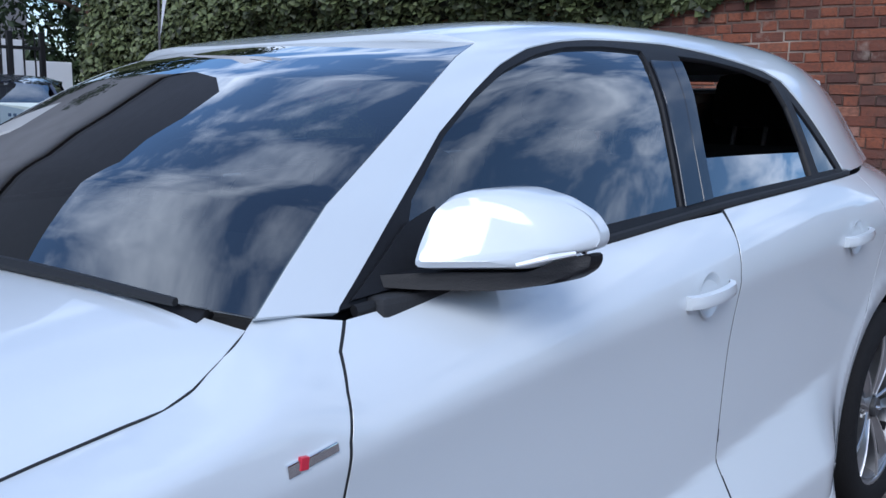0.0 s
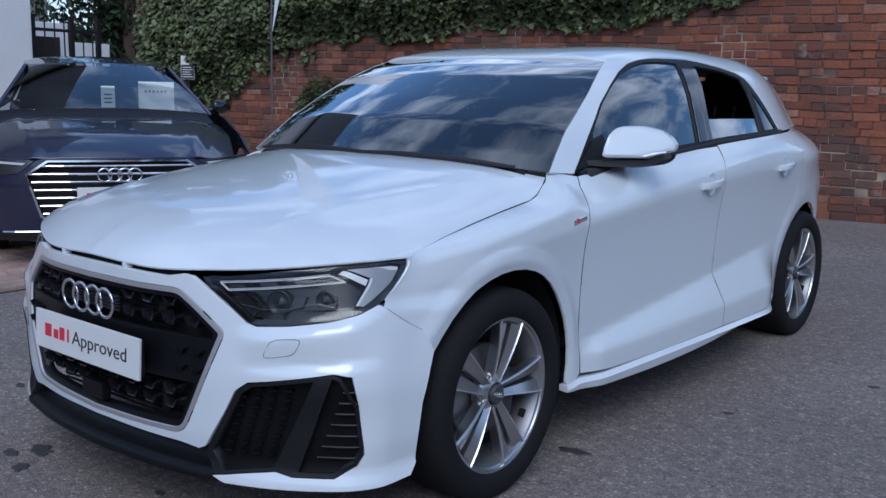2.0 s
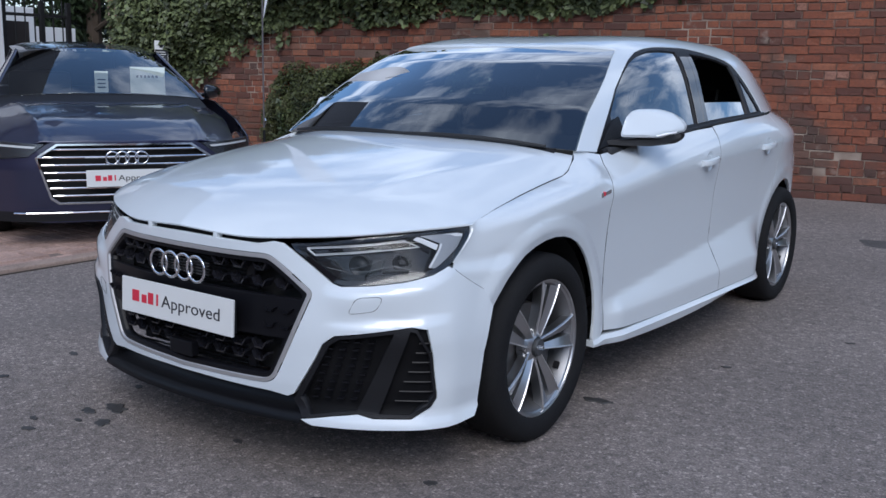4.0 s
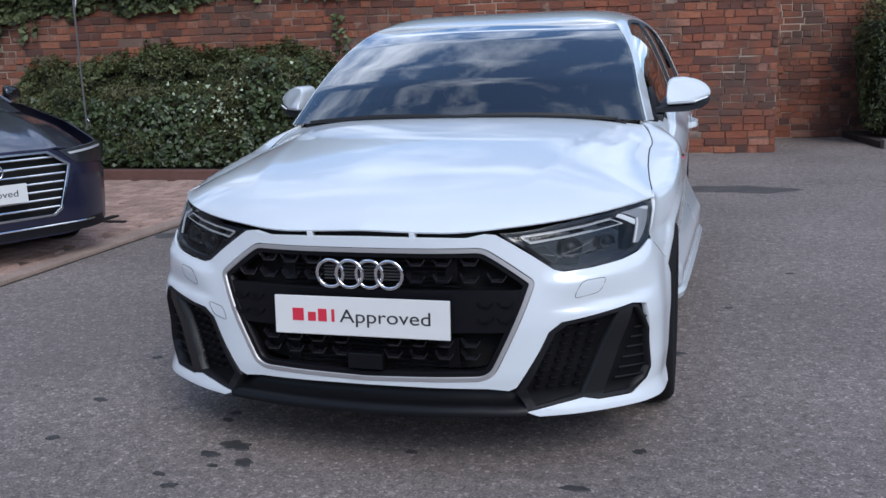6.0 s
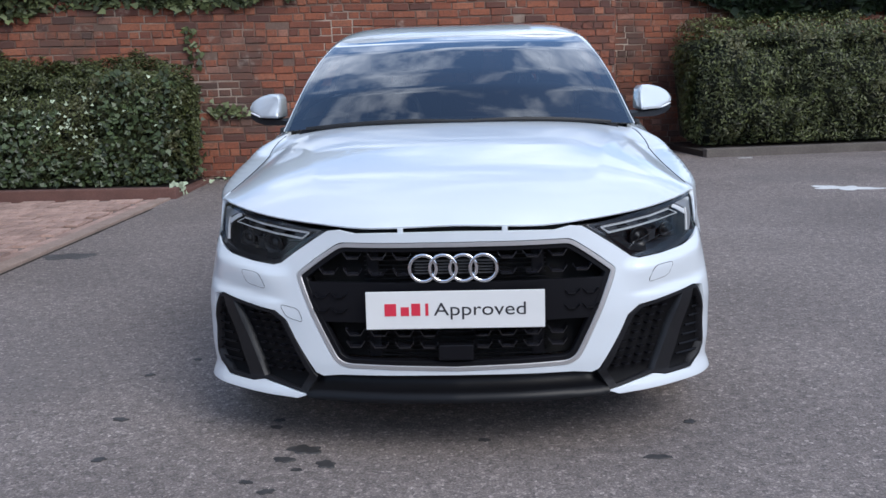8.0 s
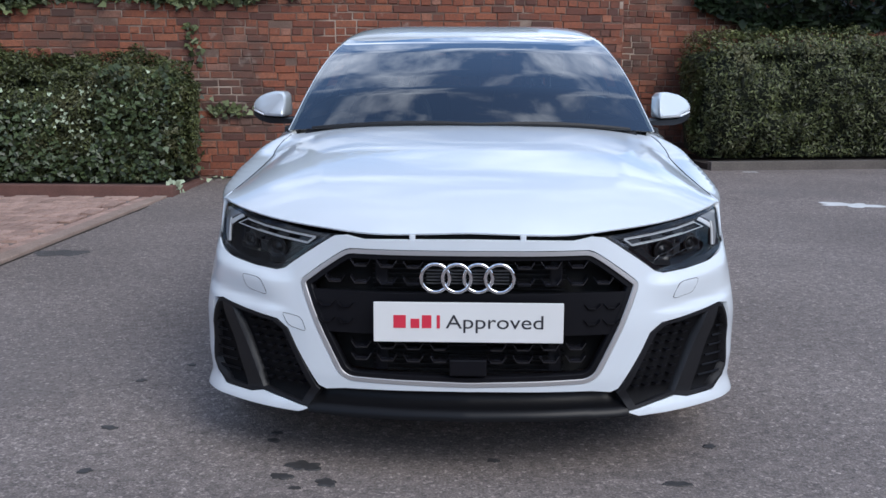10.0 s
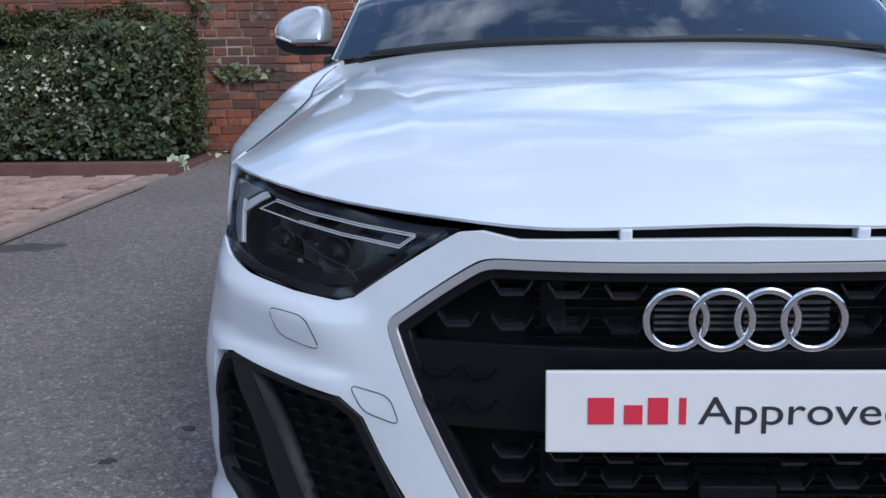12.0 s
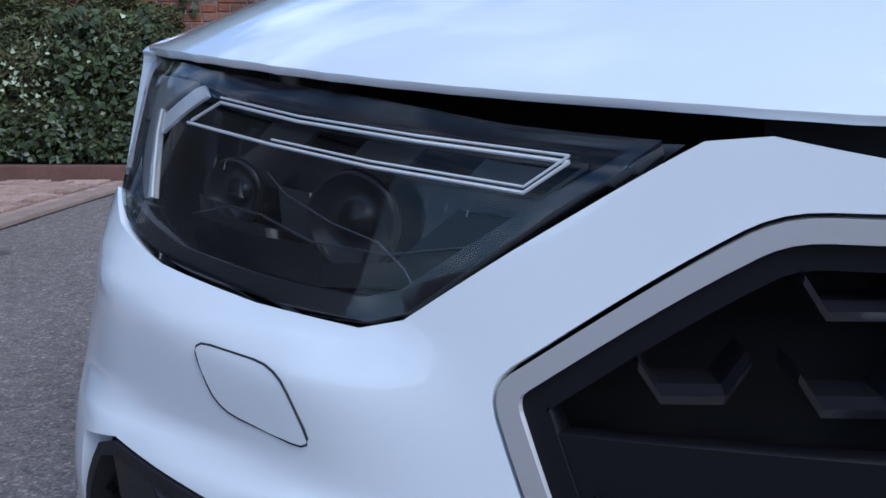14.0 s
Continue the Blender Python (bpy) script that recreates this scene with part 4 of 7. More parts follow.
flag = thing("feather_flag", "white feather flag on a thin dark pole", "flag", pose(-3.55, 3.70, 0))
bm = bmesh.new()
tube(bm, [(0, 0, 0.72), (0, 0, 1.6), (0.02, 0, 2.4), (0.08, 0, 3.1), (0.25, 0, 3.5)], [0.007, 0.007, 0.006, 0.005, 0.004], 8)
part("pole", bm, POLE, flag)
bm = bmesh.new()
tube(bm, [(0, 0, 0.03), (0, 0, 0.70)], 0.011, 8)
part("spike", bm, IRON, flag)
bm = bmesh.new()
tube(bm, [(0.012, 0, 0.745), (0.022, 0, 0.76), (0.024, 0, 0.78), (0.014, 0, 0.80)], 0.004, 6)
part("clip", bm, CHROME, flag)
bm = bmesh.new()
box(bm, (-0.24, -0.03, 0.0), (0.24, 0.03, 0.03), 0.006)
box(bm, (-0.03, -0.24, 0.002), (0.03, 0.24, 0.032), 0.006)
part("base", bm, IRON, flag)
bm = bmesh.new()
cols = []
for i in range(9):
    t = i / 8
    z0 = 1.60 + 1.1 * t ** 0.8
    cols.append([[bm.verts.new((0.01 + 0.42 * t + 0.01 * math.sin(k * 1.1), dy + 0.03 * math.sin(t * 5 + k * 0.7), z0 + (3.35 + 0.1 * t - z0) * k / 8)) for k in range(9)] for dy in (0, 0.002)])
for a, b in zip(cols, cols[1:]):
    for s in (0, 1):
        for k in range(8):
            bm.faces.new((a[s][k], b[s][k], b[s][k + 1], a[s][k + 1]))
part("cloth", bm, FLAG, flag, smooth=True)
# nose: two outlines in plan, low and at the bonnet's edge, blended upwards
low_x = curve((0, 0), (1, 0.2), (2, 0.35), (3, 0.465), (4, 0.555), (5, 0.64), (6, 0.713), (7, 0.768), (8, 0.806), (9, 0.820), (10, 0.826), (11, 0.83))
low_y = curve((0, 0.055), (1, 0.066), (2, 0.088), (3, 0.113), (4, 0.152), (5, 0.20), (6, 0.245), (7, 0.288), (8, 0.345), (9, 0.42), (10, 0.50), (11, 0.56))
top_x = curve((0, 0), (1, 0.2), (2, 0.35), (3, 0.45), (4, 0.53), (5, 0.605), (6, 0.665), (7, 0.712), (8, 0.748), (9, 0.775), (10, 0.797), (11, 0.812))
top_y = curve((0, 0.055), (1, 0.068), (2, 0.106), (3, 0.148), (4, 0.192), (5, 0.246), (6, 0.303), (7, 0.36), (8, 0.418), (9, 0.472), (10, 0.52), (11, 0.56))
top_z = curve((0, 0.710), (1, 0.707), (2, 0.703), (3, 0.707), (4, 0.716), (5, 0.726), (6, 0.734), (7, 0.742), (8, 0.748), (9, 0.752), (10, 0.758), (11, 0.762))


lamp_line = curve((3.0, 0.556), (4.2, 0.560), (4.8, 0.566), (5.8, 0.580), (7.2, 0.600), (8.1, 0.625), (9.0, 0.645), (11, 0.66))
ledge_line = curve((3.0, 0.485), (5.0, 0.498), (7.0, 0.512), (9.0, 0.518), (11, 0.52))


def nose(s, z):
    a = abs(s)
    k = max(0.0, (z - 0.43) / (top_z(a) - 0.43)) ** 1.4
    x, y = low_x(a) * (1 - k) + top_x(a) * k, low_y(a) * (1 - k) + top_y(a) * k
    corner = ramp(3.2, 4.6, a) * (1 - ramp(6.4, 8.6, a))
    zc, z2 = lamp_line(a), ledge_line(a)
    ledge = 0.75 * (past(zc + 0.03 - z, 0.010) - past(zc - z, 0.010)) - 0.30 * (past(zc - z, 0.010) - past(z2 - z, 0.006))
    ledge += 0.6 * (past(z2 - z, 0.006) - past(z2 - 0.02 - z, 0.006)) - 0.016 * ramp(0.48, 0.34, z)
    ledge *= corner
    chin = -0.10 * max(0.0, 0.30 - z) * (1 - 0.5 * corner) + 0.02 * ramp(0.24, 0.18, z)
    t = ramp(3.0, 9.0, a)
    out = ledge + chin
    x, y = x + out * math.sin(t * 1.5), y - out * math.cos(t * 1.5)
    r = math.hypot(y - WF, z - WZ)
    x -= 0.006 * ramp(7.4, 10.6, a) * ramp(0.40, 0.56, z)
    x += 0.010 * (1 - ramp(0.40, 0.46, r)) * ramp(9.0, 10.8, a)
    return (math.copysign(x, s), y, z)


def at_x(x, z):
    """The nose's s where it is x wide, at height z."""
    lo, hi = 0.0, 11.0
    for _ in range(30):
        m = (lo + hi) / 2
        if nose(m, z)[0] < x:
            lo = m
        else:
            hi = m
    return (lo, z)


def nose_x(y, z):
    """How wide the nose is at y, at height z."""
    lo, hi = 5.0, 11.0
    for _ in range(30):
        m = (lo + hi) / 2
        if nose(m, z)[1] < y:
            lo = m
        else:
            hi = m
    return nose(lo, z)[0]


def on_nose(pts):
    return [at_x(*p) if len(p) == 2 else (p[0], p[1]) for p in pts]


def on_side(y, z):
    return (side(y, z), y, z)


def on_cabin(y, s):
    x, z = cabin(y, min(s, 2 - s))
    return (x if s <= 1 else -x, y, z)


def yz(pts):
    """Points (y, z) of the cabin's side as (y, s)."""
    return [(y, cabin_s(y, z)) for y, z in pts]


def arch(c, r, a, b, n=18):
    """Points of a wheel arch from angle a to b (degrees; 0 is rearwards, 90 up)."""
    return [(c + r * math.cos(radians(a + (b - a) * i / n)), WZ + r * math.sin(radians(a + (b - a) * i / n))) for i in range(n + 1)]


car = thing("hatchback_car", "white compact hatchback with a black hexagonal grille, parked on asphalt", "car", pose(0, 0, 0, 0, 0, 0.5))

# bonnet
def rear_edge(x):
    return 1.095 + 0.285 * x * x


line = [(i / 20 * 0.772, nose_y(i / 20 * 0.772) + 0.004 + 0.006 * ramp(6, 11, i) * ramp(20, 17, i)) for i in range(21)]
line = [(-x, y) for x, y in line[:0:-1]] + line
right_edge = [(edge_x(y) - 0.003, y) for y in (0.55, 0.65, 0.8, 0.95, 1.04)] + [(0.739, 1.085), (0.736, 1.125), (0.722, 1.175), (0.700, 1.226)]
back = [(0.69 - 0.069 * i, rear_edge(0.69 - 0.069 * i)) for i in range(1, 20)]
sheet("bonnet", car, lambda x, y: (x, y, bonnet(x, y)), line + right_edge + back + [(-x, y) for x, y in right_edge[::-1]], WHITE, step=0.022, flange=0.007, label="white bonnet with two soft creases")

DOOR_FRONT = [(1.347, 0.907), (1.31, 0.879), (1.285, 0.841), (1.265, 0.79), (1.256, 0.72), (1.258, 0.6), (1.268, 0.42), (1.285, 0.275)]
DOOR_MID = [(2.33, 0.980), (2.312, 0.925), (2.288, 0.86), (2.278, 0.72), (2.277, 0.5), (2.28, 0.265)]
DOOR_BACK = [(3.16, 1.014), (3.205, 0.93), (3.205, 0.83), (3.175, 0.72), (3.125, 0.61), (3.065, 0.50), (3.03, 0.40), (3.01, 0.33), (2.955, 0.287), (2.88, 0.268)]
GAP = 0.0029


def shift(pts, d):
    return [(y + d, z) for y, z in pts]


def seam_z(x, y):
    """The height at which the wing is x wide."""
    lo, hi = crease_z(y), side_top(y)[1] + 0.03
    for _ in range(40):
        m = (lo + hi) / 2
        if side(y, m) > x:
            lo = m
        else:
            hi = m
    return lo


for mirrored in (False, True):
    out = (1, 0, 0)
    kw = dict(out=out, mirror=mirrored)
    # wing
    wing = [(y, seam_z(edge_x(y) + 0.001, y)) for y in (0.505, 0.52, 0.56, 0.6, 0.65, 0.7, 0.75, 0.8, 0.85, 0.9, 0.95, 1.0, 1.04)] + [(y, seam_z(x + 0.004, y)) for x, y in right_edge[5:]] + [(1.25, 0.921), (1.30, 0.914)]
    wing += shift(DOOR_FRONT, -GAP) + [(1.225, 0.228)] + [(y + 0.010 * ramp(0.60, 0.95, y), z + 0.010 * ramp(0.50, 0.64, z)) for y, z in arch(WF, 0.355, -8, 151)] + [(0.50, 0.566), (0.448, 0.598), (0.395, 0.638), (0.408, 0.660), (0.433, 0.6806), (0.455, 0.702), (0.468, 0.7165), (0.480, 0.733), (0.484, 0.7425), (0.484, 0.749), (0.481, 0.7525), (0.492, 0.757)]
    wing_ob = sheet("front_wing", car, on_side, wing, WHITE, step=0.015, sv=1.6, **kw)
    # doors
    door = [(y, belt_z(y) - 0.008) for y in (1.42, 1.55, 1.7, 1.85, 2.0, 2.15)] + [(2.318, 0.975)] + shift(DOOR_MID, -GAP)[1:] + [(2.0, 0.262), (1.7, 0.262), (1.45, 0.266)] + shift(DOOR_FRONT, GAP)[::-1]
    sheet("front_door", car, on_side, door, WHITE, step=0.014, **kw)
    rear = shift(DOOR_MID, GAP) + [(2.55, 0.262)] + shift(DOOR_BACK, -GAP)[::-1] + [(y, belt_z(y) - 0.008) for y in (3.0, 2.8, 2.6, 2.45)]
    sheet("rear_door", car, on_side, rear, WHITE, step=0.014, **kw)
    quarter = shift(DOOR_BACK, GAP) + [(2.97, 0.235), (3.055, 0.25)] + arch(WR, 0.357, 188, 10) + [(3.80, 0.26), (3.93, 0.30), (3.97, 0.5), (3.98, 0.7), (3.97, 0.9), (3.92, belt_z(3.92) + 0.001), (3.6, belt_z(3.6) + 0.001), (3.4, belt_z(3.4) + 0.001)]
    sheet("rear_quarter", car, on_side, quarter, WHITE, step=0.020, **kw)
    bm = bmesh.new()
    flip = -1 if mirrored else 1
    # black tube along the bonnet's shut line, painting in the dark of the gap
    tube(bm, [(flip * (x + 0.0022), y, bonnet(x, y) - 0.0012) for x, y in right_edge], 0.0021, 6)
    part("bonnet_seam", bm, SEAL_AND_GAP, car)
    # near-flush black strips in the door gaps, painted as the gaps' shade
    for seam in (DOOR_FRONT, DOOR_MID, DOOR_BACK):
        sheet("door_seal", car, on_side, shift(seam, -0.008) + shift(seam, 0.008)[::-1], SEAL_AND_GAP, step=0.010, flange=0.0, lift=-0.001, **kw)
    # sill under the doors
    sill = curve((1.21, 0.226), (1.4, 0.217), (2.3, 0.228), (2.42, 0.238), (3.06, 0.240))
    bm = bmesh.new()
    flip, rows = -1 if mirrored else 1, []
    for i in range(61):
        y = 1.213 + (2.985 - 1.213) * i / 60
        k = ramp(1.20, 1.36, y) * (1 - ramp(2.62, 2.97, y))
        foot, w = sill(y), side(y, 0.28) + 0.002
        head = 0.260 - 0.012 * ramp(1.28, 1.213, y) + 0.020 * ramp(2.86, 2.99, y)
        rows.append([bm.verts.new((flip * (w + dx), y, z)) for dx, z in ((-0.03, head), (0, head), (0.003 + 0.007 * k, head - 0.012), (0.004 + 0.009 * k, head - 0.015), (0.002 + 0.004 * k, foot + 0.003), (0.001 + 0.002 * k, foot), (-0.03, foot + 0.002))])
    for p, q in zip(rows, rows[1:]):
        for j in range(6):
            bm.faces.new((p[j], p[j + 1], q[j + 1], q[j]))
    bm.faces.new(rows[0])
    bm.faces.new(rows[-1])
    bmesh.ops.recalc_face_normals(bm, faces=bm.faces[:])
    part("sill", bm, WHITE, car, "white side skirt", angle=24)
    # fine black tube that draws the dark line between bumper and wing
    bm = bmesh.new()
    tube(bm, [((-1 if mirrored else 1) * (max(side(y, z), nose_x(y, z)) + 0.0003), y, z) for y, z in ((0.500, 0.566), (0.474, 0.581), (0.448, 0.597), (0.420, 0.617), (0.398, 0.635))], 0.0006, 6)
    part("bumper_seam", bm, SEAL_AND_GAP, car)
    # liner of the arches
    for c in (WF, WR):
        bm = bmesh.new()
        sgn = -1 if mirrored else 1
        arcs = [(c + 0.378 * math.cos(radians(a)), WZ + 0.378 * math.sin(radians(a))) for a in range(-12, 193, 8)]
        rows = [[bm.verts.new((sgn * x, y, z)) for y, z in arcs] for x in (0.785 if c == WF else 0.77, 0.70, 0.48)]
        for a, b in zip(rows, rows[1:]):
            for i in range(len(arcs) - 1):
                bm.faces.new((a[i], a[i + 1], b[i + 1], b[i]))
        bm.faces.new(rows[-1])
        part("arch_liner", bm, LINER_AND_SHADE, car)

# cabin: roof with its pillars, as one shell
WS_EDGE = [(1.232, 0.924), (1.30, 0.981), (1.386, 1.050), (1.52, 1.133), (1.67, 1.219), (1.764, 1.265), (1.845, 1.294)]
DLO_TOP = [(1.352, 0.922), (1.471, 1.018), (1.625, 1.141), (1.74, 1.207), (1.838, 1.254), (1.948, 1.290), (2.05, 1.308), (2.155, 1.318), (2.43, 1.322), (2.58, 1.310), (2.70, 1.296), (2.83, 1.276), (2.90, 1.252)]
DLO_BACK = [(2.965, 1.18), (3.03, 1.095), (3.07, 1.03)]
BELT_BACK = [(y, belt_z(y) + 0.001) for y in (3.16, 3.3, 3.5, 3.7, 3.88)]
TAIL = [(3.90, 1.06), (3.84, 1.12), (3.77, 1.19), (3.73, 1.235)]


def ws_top(x):
    """The windscreen's top edge: its y at x."""
    return 1.768 + 0.077 * (x / 0.553) ** 2


half = yz(WS_EDGE)
cross = []
for i in range(1, 20):
    s = half[-1][1] + (1 - half[-1][1]) * i / 20
    cross.append((ws_top(cabin(1.8, s)[0]), s))
left_line = yz([(1.347, 0.9155)]) + half + cross
right_line = [(y, 2 - s) for y, s in left_line]
tail_half = yz(DLO_TOP[::-1])[::-1] + yz(DLO_BACK) + yz(BELT_BACK) + yz(TAIL) + [(3.865, cabin_s(3.865, 1.25) + 0.06 * i) for i in range(1, 8)]
tail_half = [p for p in tail_half if p[1] < 0.98]
outline = left_line + right_line[::-1] + [(y, 2 - s) for y, s in tail_half] + [(3.88, 1.0)] + tail_half[::-1]
sheet("roof", car, on_cabin, outline, WHITE, step=0.03, su=1.0, sv=0.85, flange=0.015, label="white roof with its pillars", out=(0, 0, 1))


def dlo_ring(k=0.0):
    return [(1.352, 0.9185)] + [(y, belt_z(y) + 0.002) for y in (1.5, 1.7, 1.9, 2.1, 2.3, 2.5, 2.7, 2.9)] + [(3.06, 1.022)] + DLO_BACK[::-1][:-1] + DLO_TOP[::-1]


GLASS_FRONT = [(1.47, 0.950), (1.60, 0.962), (1.8, 0.974), (2.0, 0.986), (2.195, 0.997), (2.225, 1.08), (2.265, 1.19), (2.306, 1.303), (2.18, 1.306), (2.06, 1.299), (1.955, 1.280), (1.845, 1.247), (1.735, 1.196), (1.637, 1.138), (1.53, 1.048)]
GLASS_REAR = [(2.322, 1.005), (2.58, 1.017), (2.845, 1.026), (2.856, 1.10), (2.860, 1.19), (2.845, 1.252), (2.72, 1.277), (2.58, 1.292), (2.44, 1.298), (2.405, 1.21), (2.36, 1.11)]
QUARTER_LIGHT = [(2.89, 1.030), (3.03, 1.034), (2.99, 1.09), (2.935, 1.165), (2.90, 1.205)]
PILLAR = [(2.202, 0.995), (2.314, 1.003), (2.352, 1.11), (2.397, 1.21), (2.424, 1.281), (2.302, 1.279), (2.274, 1.19), (2.234, 1.08)]
for mirrored in (False, True):
    kw = dict(out=(1, 0, 0.3), mirror=mirrored, sv=0.7)
    sheet("window_surround", car, on_cabin, yz(dlo_ring()), BLACK_PLASTIC, holes=[yz(GLASS_FRONT), yz(GLASS_REAR), yz(QUARTER_LIGHT)], step=0.03, flange=0.012, lift=-0.004, label="black window surround", **kw)
    pane = sheet("front_window", car, on_cabin, yz(GLASS_FRONT), SIDE_GLASS, step=0.04, flange=0.003, lift=-0.010, **kw)
    pane.visible_shadow = False
    low_pane = [(y, z) for y, z in GLASS_REAR if z < 1.05] + [(2.853, 1.083), (2.352, 1.085)]
    pane = sheet("rear_window", car, on_cabin, yz(low_pane), SIDE_GLASS, step=0.04, flange=0.003, lift=-0.012, label="rear window wound most of the way down", **kw)
    pane.visible_shadow = False
    sheet("quarter_light", car, on_cabin, yz(QUARTER_LIGHT), GLOSS_BLACK, step=0.04, flange=0.003, lift=-0.008, **kw)
    for a, b in ((0, 0.62), (0.65, 1)):
        lo, hi = PILLAR[0], PILLAR[1]
        strip = [(l[0] + (h[0] - l[0]) * a, l[1] + (h[1] - l[1]) * a) for l, h in ((PILLAR[0], PILLAR[1]), (PILLAR[7], PILLAR[2]), (PILLAR[6], PILLAR[3]), (PILLAR[5], PILLAR[4]))]
        strip += [(l[0] + (h[0] - l[0]) * b, l[1] + (h[1] - l[1]) * b) for l, h in ((PILLAR[5], PILLAR[4]), (PILLAR[6], PILLAR[3]), (PILLAR[7], PILLAR[2]), (PILLAR[0], PILLAR[1]))]
        sheet("pillar_trim", car, on_cabin, yz(strip), GLOSS_BLACK, step=0.04, flange=0.004, lift=0.001, label="gloss black pillar cover", **kw)
    # seal along the belt
    bm = bmesh.new()
    sgn = -1 if mirrored else 1
    pts = [(sgn * (belt_x(y) + 0.003), y, belt_z(y) - 0.002) for y in np.linspace(1.37, 3.075, 40)]
    tube(bm, pts, 0.0085, 8)
    part("belt_seal", bm, SEAL_AND_GAP, car)


# windscreen
def screen(u, v):
    """u across from -1 to 1, v from the cowl to the roof."""
    edge = WS_EDGE
    k = v * (len(edge) - 1)
    i = min(int(max(k, 0)), len(edge) - 2)
    f = k - i
    y, z = edge[i][0] + (edge[i + 1][0] - edge[i][0]) * f, edge[i][1] + (edge[i + 1][1] - edge[i][1]) * f
    xe = cabin(y, cabin_s(y, z))[0] - 0.004
    zt = roof_z(1.768) - 0.004
    bow = 1 - u * u
    depth = 0.135 * (1 - v) + 0.077 * v + 0.03 * math.sin(math.pi * v)
    lift = 0.028 * (1 - v) + (zt - 1.294) * v
    return (xe * u, y - depth * bow, z + lift * bow)


ws = [(u / 20, 0.0) for u in range(-20, 21)] + [(1.0, v / 12) for v in range(1, 12)] + [(u / 20, 1.0) for u in range(20, -21, -1)] + [(-1.0, v / 12) for v in range(11, 0, -1)]
pane = sheet("windscreen", car, screen, ws, SCREEN, step=0.05, su=0.63, sv=0.72, flange=0.004, out=(0, -0.5, 1), label="tinted windscreen")
pane.visible_shadow = False
band = [(u / 20, 0.965) for u in range(-20, 21)] + [(u / 20, 1.0) for u in range(20, -21, -1)]
sheet("screen_band", car, screen, band, GLOSS_BLACK, step=0.05, su=0.63, sv=0.72, flange=0.0, lift=-0.004, out=(0, -0.5, 1))
band = [(u / 20, -0.07) for u in range(-18, 19)] + [(u / 20, 0.018) for u in range(18, -19, -1)]
sheet("cowl", car, screen, band, BLACK_PLASTIC, step=0.05, su=0.63, sv=0.72, flange=0.02, lift=-0.006, out=(0, -0.5, 1), label="black cowl under the wipers")
for u0, u1 in ((-0.86, 0.08), (0.02, 0.86)):
    bm = bmesh.new()
    pts = [Vector(screen(u0 + (u1 - u0) * i / 12, -0.004 + 0.016 * math.sin(math.pi * i / 12))) + Vector((0, -0.010, 0.006)) for i in range(13)]
    tube(bm, pts, [0.006 + 0.004 * math.sin(math.pi * i / 12) for i in range(13)], 6)
    part("wiper", bm, SEAL_AND_GAP, car)

# tail: plain back with the rear window, closed
def back_face(u, v):
    """u across, v up."""
    z = 0.28 + v * 1.0
    y = 3.97 - 0.01 * v if v < 0.75 else 3.96 - (v - 0.75) * 0.62
    w = side(min(y, 3.96), z) if z < 1.03 else cabin(min(y, 3.9), cabin_s(min(y, 3.9), z))[0]
    return (w * u * 0.975, y - 0.035 + 0.06 * (1 - u * u), z)


ring = [(u / 10, 0.0) for u in range(-10, 11)] + [(1.0, v / 10) for v in range(1, 10)] + [(u / 10, 0.98) for u in range(10, -11, -1)] + [(-1.0, v / 10) for v in range(9, 0, -1)]
REAR_PANE = [(-0.88, 0.77), (-0.4, 0.765), (0, 0.765), (0.4, 0.765), (0.88, 0.77), (0.84, 0.955), (0.4, 0.965), (0, 0.965), (-0.4, 0.965), (-0.84, 0.955)]
sheet("tailgate", car, back_face, ring, WHITE, holes=[REAR_PANE], step=0.06, su=0.65, sv=1.0, flange=0.01, out=(0, 1, 0.2))
sheet("rear_screen", car, back_face, REAR_PANE, SCREEN, step=0.08, su=0.65, sv=1.0, flange=0.0, lift=-0.004, out=(0, 1, 0.2)).visible_shadow = False
bm = bmesh.new()
prev = None
for i in range(-14, 15):
    r = i / 14
    x, zt, ye = r * 0.455, 1.312 - 0.026 * r * r, 3.93 - 0.17 * r ** 4
    ring_v = [bm.verts.new(p) for p in ((x * 0.98, 3.55, zt + 0.012), (x, ye - 0.01, zt - 0.008), (x, ye, zt - 0.020), (x * 0.97, 3.62, zt - 0.035))]
    if prev:
        for j in range(4):
            bm.faces.new((prev[j], prev[(j + 1) % 4], ring_v[(j + 1) % 4], ring_v[j]))
    else:
        bm.faces.new(ring_v[::-1])
    prev = ring_v
bm.faces.new(prev)
bmesh.ops.recalc_face_normals(bm, faces=bm.faces[:])
part("roof_spoiler", bm, WHITE, car, angle=35)
bm = bmesh.new()
box(bm, (-0.60, 0.55, 0.17), (0.60, 3.85, 0.26), 0.03)
part("underbody", bm, LINER_AND_SHADE, car)

# ---- nose of the white car: bumper, grille, lamps ----
GRILLE = [(0.0, 0.669), (0.340, 0.667), (0.481, 0.568), (0.368, 0.302), (0.335, 0.283), (0.0, 0.276)]
INTAKE = [(0.752, 0.482), (0.735, 0.486), (0.55, 0.452), (0.515, 0.425), (0.49, 0.372), (0.427, 0.266)]
LAMP = [(0.392, 0.700), (0.526, 0.600), (0.552, 0.5925), (0.62, 0.597), (0.70, 0.610), (7.2, 0.628, 0), (7.83, 0.643, 0), (8.25, 0.660, 0), (8.6, 0.681, 0), (9.03, 0.716, 0), (9.2, 0.735, 0), (9.24, 0.744, 0), (9.18, 0.7495, 0), (8.9, 0.7495, 0)]


def both(half):
    """A closed outline from its right half, which runs from the top middle to the bottom middle."""
    return half + [(-s, z) for s, z in half[::-1] if abs(s) > 1e-6]


